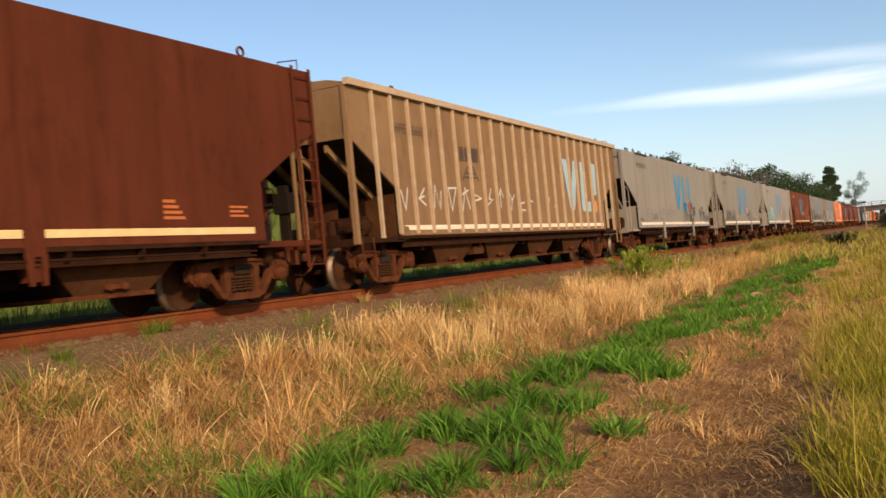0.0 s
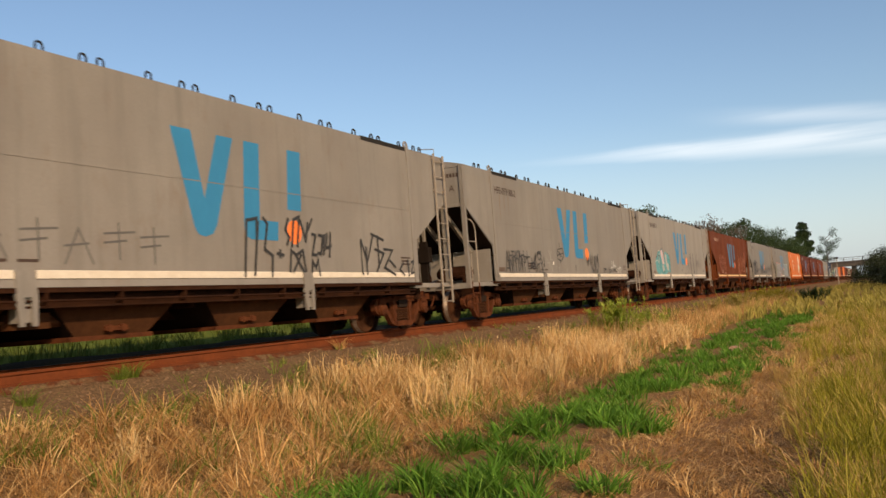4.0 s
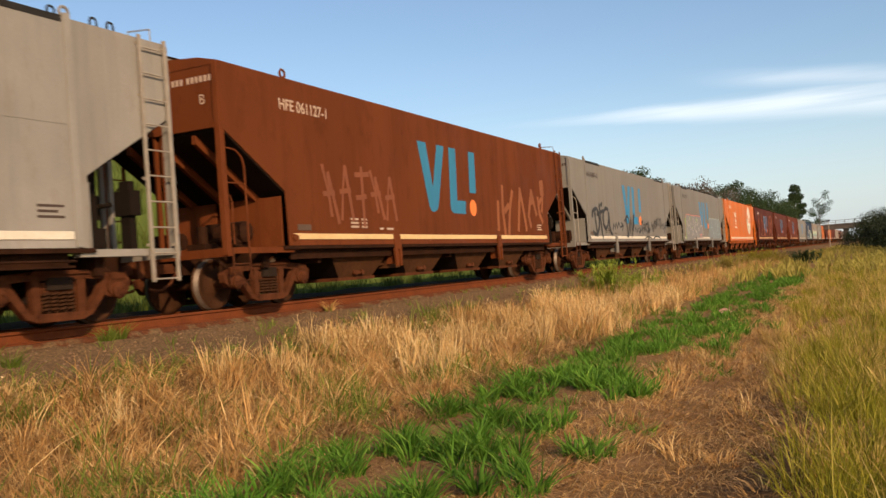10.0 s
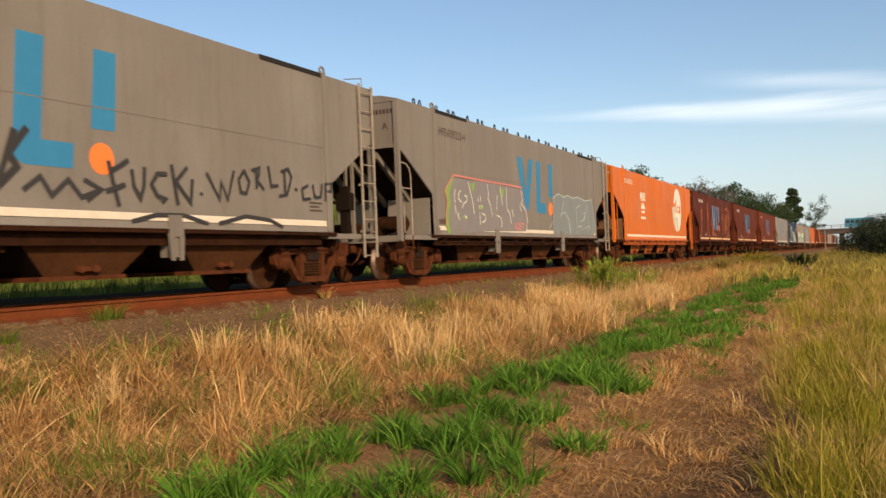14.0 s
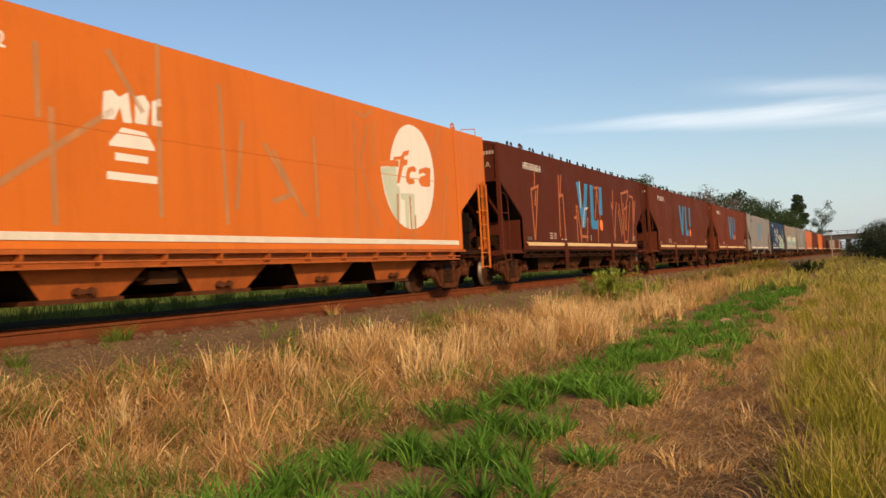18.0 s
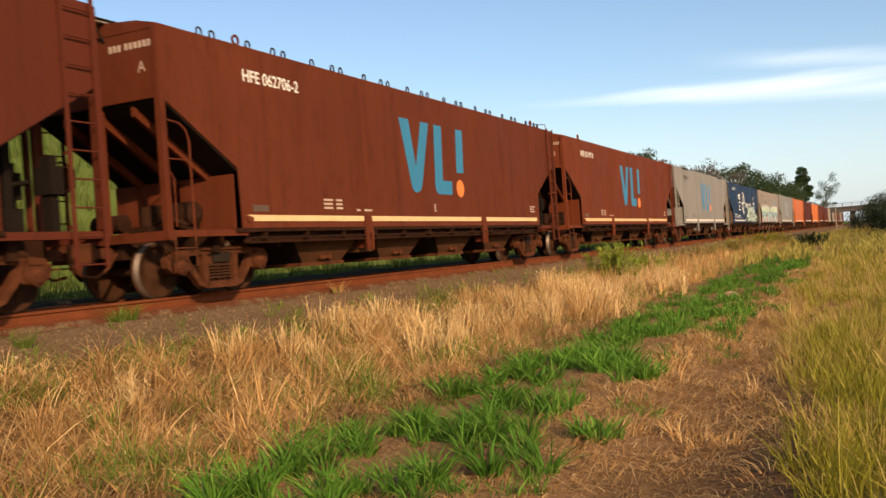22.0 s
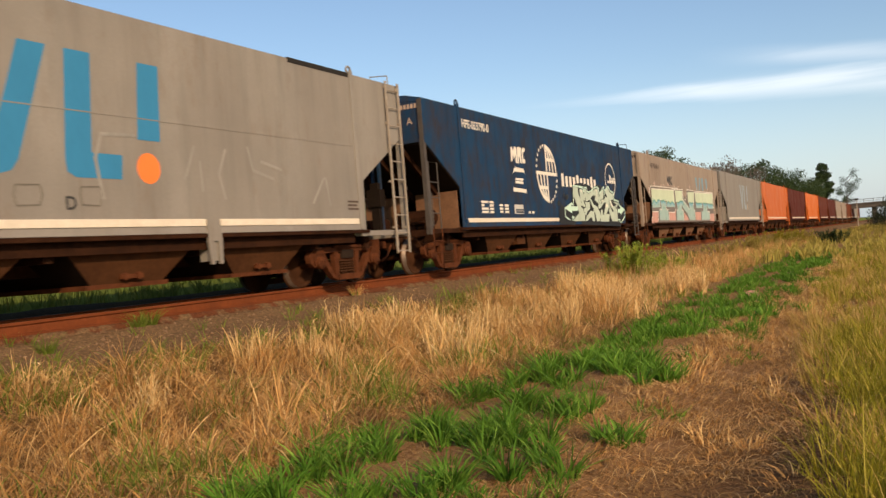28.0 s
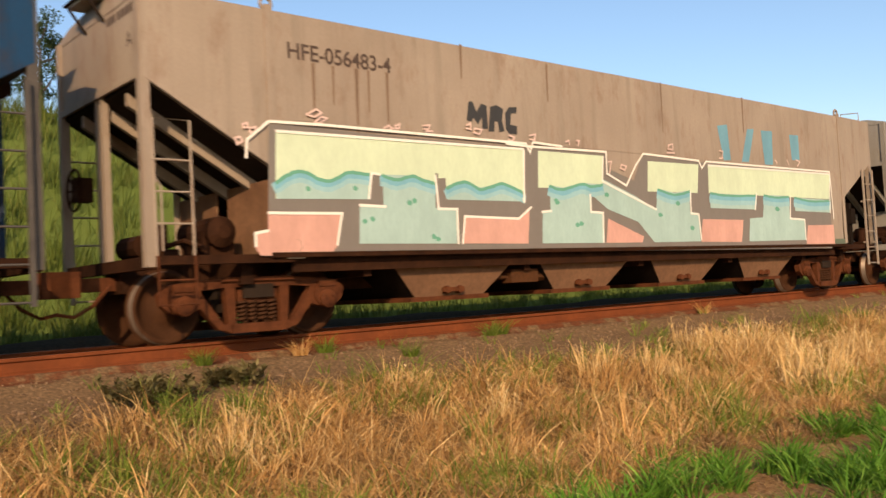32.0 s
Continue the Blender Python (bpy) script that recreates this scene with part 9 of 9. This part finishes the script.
brush('mural_green_edge', [[(-4.8, 1.87), (-4.78, 1.87), (-4.75, 1.89), (-4.71, 1.9), (-4.68, 1.92), (-4.64, 1.93), (-4.61, 1.94), (-4.58, 1.95), (-4.55, 1.95), (-4.53, 1.96), (-4.5, 1.96), (-4.47, 1.97), (-4.45, 1.97), (-4.42, 1.96), (-4.39, 1.96), (-4.37, 1.95), (-4.34, 1.94), (-4.31, 1.93), (-4.29, 1.92), (-4.27, 1.91), (-4.25, 1.9), (-4.23, 1.89), (-4.21, 1.88), (-4.18, 1.87), (-4.16, 1.87), (-4.12, 1.87), (-4.09, 1.88), (-4.05, 1.89), (-4.01, 1.9), (-3.97, 1.91), (-3.93, 1.92), (-3.89, 1.93), (-3.86, 1.94), (-3.83, 1.95), (-3.79, 1.96), (-3.76, 1.97), (-3.73, 1.97), (-3.69, 1.97), (-3.65, 1.96), (-3.61, 1.95), (-3.57, 1.94), (-3.53, 1.93), (-3.5, 1.92), (-3.46, 1.91), (-3.41, 1.89), (-3.37, 1.88), (-3.33, 1.87), (-3.3, 1.85), (-3.28, 1.85)]], 0.045, MURGREEN, w15, '', 0.032)
brush('mural_pale_edge', [[(-2.7, 1.88), (-2.67, 1.87), (-2.63, 1.86), (-2.57, 1.85), (-2.52, 1.84), (-2.46, 1.83), (-2.39, 1.83), (-2.33, 1.84), (-2.25, 1.86), (-2.17, 1.88), (-2.09, 1.91), (-2.02, 1.93), (-1.95, 1.94), (-1.9, 1.94), (-1.85, 1.93), (-1.81, 1.92), (-1.77, 1.91), (-1.74, 1.9), (-1.69, 1.9), (-1.65, 1.9), (-1.6, 1.91), (-1.54, 1.92), (-1.5, 1.93), (-1.45, 1.93), (-1.42, 1.94)]], 0.13, MURSKY2, w15, '', 0.03)
brush('mural_sky_edge', [[(-2.7, 1.93), (-2.67, 1.92), (-2.62, 1.91), (-2.57, 1.9), (-2.51, 1.89), (-2.45, 1.88), (-2.39, 1.88), (-2.32, 1.89), (-2.24, 1.91), (-2.17, 1.94), (-2.09, 1.96), (-2.01, 1.98), (-1.95, 1.99), (-1.89, 1.99), (-1.85, 1.99), (-1.81, 1.98), (-1.77, 1.97), (-1.73, 1.96), (-1.69, 1.95), (-1.64, 1.96), (-1.59, 1.96), (-1.54, 1.97), (-1.49, 1.98), (-1.45, 1.99), (-1.42, 1.99)]], 0.09, MURSKY, w15, '', 0.031)
brush('mural_green_edge', [[(-2.69, 1.97), (-2.66, 1.97), (-2.62, 1.96), (-2.57, 1.94), (-2.51, 1.93), (-2.45, 1.93), (-2.38, 1.93), (-2.32, 1.94), (-2.24, 1.96), (-2.16, 1.98), (-2.08, 2), (-2.01, 2.02), (-1.94, 2.03), (-1.89, 2.03), (-1.84, 2.03), (-1.8, 2.02), (-1.77, 2.01), (-1.73, 2), (-1.69, 2), (-1.64, 2), (-1.59, 2.01), (-1.53, 2.02), (-1.49, 2.02), (-1.45, 2.03), (-1.42, 2.04)]], 0.045, MURGREEN, w15, '', 0.032)
brush('mural_pale_edge', [[(0.1, 1.91), (0.15, 1.9), (0.22, 1.88), (0.31, 1.86), (0.4, 1.85), (0.49, 1.83), (0.58, 1.83), (0.66, 1.83), (0.76, 1.84), (0.85, 1.86), (0.93, 1.87), (1, 1.89), (1.05, 1.9)]], 0.13, MURSKY2, w15, '', 0.03)
brush('mural_sky_edge', [[(0.1, 1.97), (0.15, 1.96), (0.23, 1.94), (0.31, 1.92), (0.41, 1.9), (0.5, 1.89), (0.59, 1.88), (0.67, 1.89), (0.76, 1.9), (0.85, 1.92), (0.94, 1.93), (1.01, 1.95), (1.06, 1.96)]], 0.09, MURSKY, w15, '', 0.031)
brush('mural_green_edge', [[(0.11, 2.01), (0.16, 2), (0.23, 1.99), (0.32, 1.97), (0.41, 1.95), (0.51, 1.94), (0.59, 1.93), (0.68, 1.94), (0.77, 1.95), (0.86, 1.96), (0.94, 1.98), (1.02, 2), (1.07, 2.01)]], 0.045, MURGREEN, w15, '', 0.032)
brush('mural_pale_edge', [[(1.74, 1.88), (1.8, 1.88), (1.88, 1.87), (1.98, 1.87), (2.1, 1.86), (2.22, 1.85), (2.35, 1.85), (2.5, 1.85), (2.69, 1.86), (2.88, 1.86), (3.07, 1.87), (3.23, 1.87), (3.34, 1.88)]], 0.13, MURSKY2, w15, '', 0.03)
brush('mural_sky_edge', [[(1.75, 1.94), (1.81, 1.94), (1.89, 1.93), (1.99, 1.93), (2.11, 1.92), (2.23, 1.92), (2.36, 1.92), (2.51, 1.92), (2.69, 1.92), (2.89, 1.93), (3.07, 1.93), (3.23, 1.94), (3.35, 1.94)]], 0.09, MURSKY, w15, '', 0.031)
brush('mural_green_edge', [[(1.75, 2), (1.81, 1.99), (1.9, 1.99), (2, 1.98), (2.11, 1.97), (2.24, 1.97), (2.37, 1.97), (2.52, 1.97), (2.7, 1.97), (2.89, 1.98), (3.08, 1.99), (3.24, 1.99), (3.36, 2)]], 0.045, MURGREEN, w15, '', 0.032)
brush('mural_pale_edge', [[(3.67, 1.89), (3.72, 1.89), (3.79, 1.88), (3.88, 1.87), (3.98, 1.87), (4.07, 1.86), (4.16, 1.86), (4.25, 1.86), (4.34, 1.86), (4.44, 1.87), (4.52, 1.88), (4.6, 1.88), (4.65, 1.89)]], 0.13, MURSKY2, w15, '', 0.03)
brush('mural_sky_edge', [[(3.67, 1.96), (3.73, 1.95), (3.8, 1.95), (3.89, 1.94), (3.98, 1.93), (4.08, 1.93), (4.17, 1.93), (4.26, 1.93), (4.35, 1.93), (4.45, 1.94), (4.53, 1.95), (4.61, 1.95), (4.66, 1.96)]], 0.09, MURSKY, w15, '', 0.031)
brush('mural_green_edge', [[(3.68, 2.01), (3.73, 2.01), (3.81, 2), (3.9, 1.99), (3.99, 1.99), (4.09, 1.98), (4.18, 1.98), (4.26, 1.98), (4.36, 1.99), (4.45, 2), (4.54, 2), (4.62, 2.01), (4.67, 2.01)]], 0.045, MURGREEN, w15, '', 0.032)
brush('mural_pale_edge', [[(4.9, 1.87), (4.99, 1.86), (5.1, 1.85), (5.24, 1.84), (5.39, 1.82), (5.54, 1.81), (5.68, 1.81), (5.82, 1.81), (5.97, 1.81), (6.13, 1.82), (6.27, 1.83), (6.4, 1.84), (6.48, 1.84)]], 0.13, MURSKY2, w15, '', 0.03)
brush('mural_sky_edge', [[(4.91, 1.94), (5, 1.93), (5.11, 1.92), (5.25, 1.91), (5.4, 1.89), (5.55, 1.88), (5.69, 1.88), (5.83, 1.88), (5.98, 1.89), (6.14, 1.89), (6.28, 1.9), (6.41, 1.91), (6.5, 1.92)]], 0.09, MURSKY, w15, '', 0.031)
brush('mural_green_edge', [[(4.92, 2), (5, 1.99), (5.12, 1.98), (5.26, 1.96), (5.41, 1.95), (5.56, 1.94), (5.7, 1.94), (5.84, 1.94), (5.99, 1.95), (6.15, 1.95), (6.29, 1.96), (6.42, 1.97), (6.51, 1.98)]], 0.045, MURGREEN, w15, '', 0.032)
decal('mural_fleck', [[(-7.08, 1.8), (-7.05, 1.82), (-7.02, 1.8), (-7.01, 1.78), (-7.03, 1.75), (-7.07, 1.76)]], MURGREEN, w15, '', 0.0315)
decal('mural_fleck', [[(-6.38, 1.83), (-6.35, 1.85), (-6.32, 1.83), (-6.3, 1.81), (-6.33, 1.78), (-6.37, 1.79)]], MURGREEN, w15, '', 0.0315)
decal('mural_fleck', [[(-5.52, 1.66), (-5.48, 1.69), (-5.44, 1.67), (-5.43, 1.64), (-5.46, 1.61), (-5.5, 1.62)]], MURGREEN, w15, '', 0.0315)
decal('mural_fleck', [[(-5.43, 1.69), (-5.39, 1.72), (-5.36, 1.7), (-5.34, 1.68), (-5.37, 1.64), (-5.42, 1.65)]], MURGREEN, w15, '', 0.0315)
decal('mural_fleck', [[(-6.14, 1.44), (-6.1, 1.46), (-6.07, 1.45), (-6.05, 1.42), (-6.08, 1.39), (-6.12, 1.4)]], MURGREEN, w15, '', 0.0315)
decal('mural_fleck', [[(-6.26, 1.41), (-6.22, 1.43), (-6.19, 1.41), (-6.18, 1.39), (-6.21, 1.36), (-6.25, 1.37)]], MURGREEN, w15, '', 0.0315)
decal('mural_fleck', [[(-5.12, 1.21), (-5.09, 1.24), (-5.05, 1.22), (-5.03, 1.19), (-5.07, 1.16), (-5.11, 1.17)]], MURGREEN, w15, '', 0.0315)
decal('mural_fleck', [[(-5.05, 1.18), (-5.01, 1.2), (-4.97, 1.18), (-4.95, 1.16), (-4.99, 1.13), (-5.04, 1.14)]], MURGREEN, w15, '', 0.0315)
decal('mural_fleck', [[(-2.59, 1.74), (-2.54, 1.77), (-2.5, 1.75), (-2.47, 1.72), (-2.52, 1.69), (-2.58, 1.69)]], MURGREEN, w15, '', 0.0315)
decal('mural_fleck', [[(-2.61, 1.77), (-2.57, 1.79), (-2.53, 1.78), (-2.51, 1.75), (-2.54, 1.72), (-2.6, 1.73)]], MURGREEN, w15, '', 0.0315)
decal('mural_fleck', [[(-2.14, 1.39), (-2.09, 1.42), (-2.05, 1.4), (-2.03, 1.37), (-2.07, 1.34), (-2.13, 1.35)]], MURGREEN, w15, '', 0.0315)
decal('mural_fleck', [[(-2.04, 1.42), (-2, 1.44), (-1.95, 1.42), (-1.93, 1.39), (-1.97, 1.36), (-2.03, 1.37)]], MURGREEN, w15, '', 0.0315)
decal('mural_fleck', [[(-1.37, 1.9), (-1.32, 1.92), (-1.27, 1.91), (-1.25, 1.88), (-1.29, 1.84), (-1.36, 1.85)]], MURGREEN, w15, '', 0.0315)
decal('mural_fleck', [[(0.07, 1.59), (0.13, 1.61), (0.18, 1.59), (0.21, 1.56), (0.16, 1.53), (0.08, 1.54)]], MURGREEN, w15, '', 0.0315)
decal('mural_fleck', [[(0.61, 1.8), (0.67, 1.83), (0.73, 1.81), (0.75, 1.78), (0.71, 1.74), (0.63, 1.75)]], MURGREEN, w15, '', 0.0315)
decal('mural_fleck', [[(1.02, 1.36), (1.07, 1.39), (1.14, 1.37), (1.16, 1.34), (1.11, 1.3), (1.03, 1.31)]], MURGREEN, w15, '', 0.0315)
decal('mural_fleck', [[(4.08, 1.77), (4.16, 1.8), (4.24, 1.77), (4.27, 1.74), (4.2, 1.7), (4.1, 1.71)]], MURGREEN, w15, '', 0.0315)
decal('mural_pink', [[(-7.61, 1.47), (-6.57, 1.49), (-6.66, 1.08), (-6.77, 0.96), (-7.73, 0.98), (-7.81, 1.09), (-7.79, 1.24), (-7.62, 1.27)]], MURPINK, w15, 'pink corner shapes of the mural', 0.027)
decal('mural_pink', [[(-4.51, 1.48), (-3.41, 1.47), (-3.16, 1.64), (-3.23, 1.09), (-4.55, 1.1)]], MURPINK, w15, 'pink corner shapes of the mural', 0.027)
decal('mural_pink', [[(-1.31, 1.49), (-0.37, 1.19), (-0.42, 1.09), (-1.39, 1.09)]], MURPINK, w15, '', 0.027)
decal('mural_pink', [[(1.44, 1.51), (2.85, 1.51), (2.74, 1.08), (1.35, 1.09)]], MURPINK, w15, '', 0.027)
decal('mural_pink', [[(5.42, 1.42), (6.59, 1.44), (6.6, 1.01), (5.3, 1.02)]], MURPINK, w15, '', 0.027)
brush('mural_outline', [[(-7.87, 2.12), (-7.85, 2.33), (-7.55, 2.57), (-6.76, 2.59), (-3.17, 2.6), (-3.09, 2.47), (-3.01, 2.63), (-2.35, 2.61)], [(-7.46, 2.46), (-3.24, 2.51), (-3.27, 1.72)], [(-6.14, 1.69), (-6.08, 2.02), (-5.95, 2.01)], [(-6.29, 1.6), (-5.88, 1.59)], [(-5, 2.03), (-4.97, 1.58), (-4.63, 1.58), (-4.64, 1.1)], [(-7.61, 1.48), (-6.57, 1.49), (-6.66, 1.1)], [(-4.56, 1.1), (-4.49, 1.48), (-3.41, 1.46), (-3.13, 1.64)], [(-7.79, 1.09), (-7.79, 1.24), (-7.62, 1.27)]], 0.035, MURWHITE, w15, 'white mural outlines', 0.035)
brush('mural_outline', [[(-3.59, 2.57), (-3.08, 2.56), (-1.27, 2.59), (-1.28, 2.23), (-0.78, 2.05), (-0.5, 2.4), (-0.26, 2.62), (1.42, 2.59), (1.51, 2.46), (1.67, 2.59), (6.56, 2.62), (6.61, 1.58)], [(-1.36, 2.5), (-1.41, 2.1), (0.02, 1.66)], [(-3.22, 2.49), (-3.28, 1.71)], [(-1.74, 1.87), (-1.74, 1.59), (-1.44, 1.58), (-1.47, 1.1)], [(1.09, 2.01), (1.07, 1.61), (1.31, 1.6), (1.35, 1.13)], [(3.39, 2.05), (3.3, 1.72)], [(4.74, 2.03), (4.67, 1.56), (5.28, 1.54), (5.28, 1.11)], [(-2.9, 1.57), (-2.69, 1.59)], [(1.73, 2.52), (6.55, 2.57), (6.46, 1.71)]], 0.035, MURWHITE, w15, '', 0.035)
decal('mural_foot', [[(-7.3, 1.02), (7.2, 1.02), (7.2, 1.13), (-7.3, 1.13)]], MURFOOT, w15, 'dark green foot band of the mural', 0.012)
brush('mural_bubbles', [[(-7.02, 2.7), (-6.87, 2.78), (-6.8, 2.74), (-6.9, 2.68), (-7.02, 2.7)], [(-6.9, 2.62), (-6.8, 2.69), (-6.72, 2.68), (-6.84, 2.6), (-6.9, 2.62)], [(-5.84, 2.62), (-5.75, 2.67), (-5.7, 2.63), (-5.82, 2.58)], [(-5.65, 2.67), (-5.57, 2.7), (-5.58, 2.64), (-5.66, 2.64)], [(-5.17, 2.71), (-5.04, 2.73), (-5.07, 2.67), (-5.16, 2.67)], [(-5.12, 2.64), (-5, 2.65)], [(-4.36, 2.78), (-4.28, 2.82), (-4.28, 2.73), (-4.36, 2.74)], [(-4.2, 2.75), (-4.06, 2.74), (-4.12, 2.67), (-4.22, 2.69), (-4.2, 2.75)], [(-8, 2.34), (-7.93, 2.36), (-7.9, 2.31), (-7.97, 2.27), (-8, 2.34)], [(-7.89, 2.51), (-7.83, 2.53), (-7.82, 2.48), (-7.88, 2.47), (-7.89, 2.51)], [(-7.8, 2.47), (-7.72, 2.49), (-7.73, 2.42), (-7.8, 2.42), (-7.8, 2.47)], [(-3.52, 2.7), (-3.4, 2.68), (-3.44, 2.62), (-3.53, 2.63)], [(-3.07, 2.73), (-2.94, 2.76), (-2.96, 2.67), (-3.07, 2.67)]], 0.025, MURPINKL, w15, 'small pale pink bubbles', 0.025)
brush('mural_bubbles', [[(0.51, 2.82), (0.65, 2.85), (0.64, 2.75), (0.5, 2.75), (0.51, 2.82)], [(0.45, 2.68), (0.68, 2.69)], [(2.16, 2.82), (2.28, 2.82), (2.24, 2.68), (2.14, 2.68)], [(-2.25, 2.69), (-2.17, 2.72), (-2.16, 2.65)], [(-1.99, 2.73), (-1.92, 2.73), (-1.96, 2.65)], [(-0.87, 2.4), (-0.73, 2.38), (-0.79, 2.31), (-0.9, 2.34), (-0.87, 2.4)], [(-1.22, 2.43), (-1.13, 2.44), (-1.2, 2.24)], [(4.72, 2.78), (4.79, 2.69)], [(5.1, 2.81), (5.27, 2.78), (5.15, 2.68)], [(4.22, 2.76), (4.31, 2.7)]], 0.025, MURPINKL, w15, '', 0.025)
decal('faint_mark', [[(2.17, 3.31), (2.52, 3.36), (2.58, 2.67), (2.33, 2.65)], [(3.25, 3.33), (3.51, 3.35), (3.24, 2.67), (2.97, 2.66)], [(3.77, 3.34), (4.22, 3.36), (4.17, 2.66), (3.85, 2.65)], [(4.92, 3.34), (5.31, 3.35), (5.3, 2.82), (4.97, 2.8)]], BLUEW, w15, 'faint blue mark half covered', 0.004)
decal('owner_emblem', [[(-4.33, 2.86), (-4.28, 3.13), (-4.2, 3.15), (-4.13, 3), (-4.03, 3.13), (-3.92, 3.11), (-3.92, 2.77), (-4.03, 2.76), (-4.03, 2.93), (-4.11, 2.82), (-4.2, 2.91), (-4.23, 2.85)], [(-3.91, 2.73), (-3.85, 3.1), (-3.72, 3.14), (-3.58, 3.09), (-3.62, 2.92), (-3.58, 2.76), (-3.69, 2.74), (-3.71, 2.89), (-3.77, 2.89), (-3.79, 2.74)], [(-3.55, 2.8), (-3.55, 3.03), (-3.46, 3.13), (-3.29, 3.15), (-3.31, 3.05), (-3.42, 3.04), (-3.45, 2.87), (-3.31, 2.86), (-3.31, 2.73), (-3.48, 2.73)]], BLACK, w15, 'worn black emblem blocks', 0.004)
for k, (y, top, l, wd) in enumerate(((-6.9, 3.36, 0.8, 0.05), (-6.6, 3.36, 0.5, 0.04), (-6.25, 3.37, 0.9, 0.06), (-6.05, 3.37, 0.55, 0.04), (-5.75, 3.38, 0.7, 0.05), (-2.6, 3.9, 0.6, 0.05), (0.4, 3.95, 0.9, 0.04), (3.1, 3.95, 0.7, 0.06), (-4.4, 3.95, 0.5, 0.05))):
    decal("rust_run", [[(y, top - l), (y + wd * 0.5, top - l), (y + wd, top), (y, top)]], RUNS, w15)
for w in (w4, w13, w8):
    for y, l, wd in ((-6.55, 0.75, 0.06), (-6.2, 0.4, 0.04), (-5.9, 0.55, 0.05)):
        decal("rust_run", [[(y, 3.42 - l), (y + wd * 0.5, 3.42 - l), (y + wd, 3.42), (y, 3.42)]], RUNS2, w)
logo(w16, -1.6, 1.77, flat_paint('faint_blue_mark', (0.27, 0.32, 0.34), 0.4), flat_paint('faint_orange_mark', (0.36, 0.27, 0.2), 0.4))


# ---------------- what moves ----------------
def run_at(t):
    for (a, p), (b, q) in zip(RUN, RUN[1:]):
        if t <= b:
            return p + (q - p) * (t - a) / (b - a)
    return RUN[-1][1]


def motions():
    for w, y in TRAIN:
        walk(w, [(t, pose(TRACK_X, y - s, RAIL_Z)) for t, s in RUN])
    walk(BUS, [(t, pose(-8.5 + 8.0 * (t - 13), 230.4, 5.25)) for t in range(0, 33, 4)])
    turn = []
    for k in range(0, 481):
        t = k * 2 / 30
        turn.append((t, math.degrees(run_at(t) / 0.43)))
    for ws, yy in WHEELS:
        walk(ws, [(t, pose(0, yy, 0.43, rx=a)) for t, a in turn])


motions()
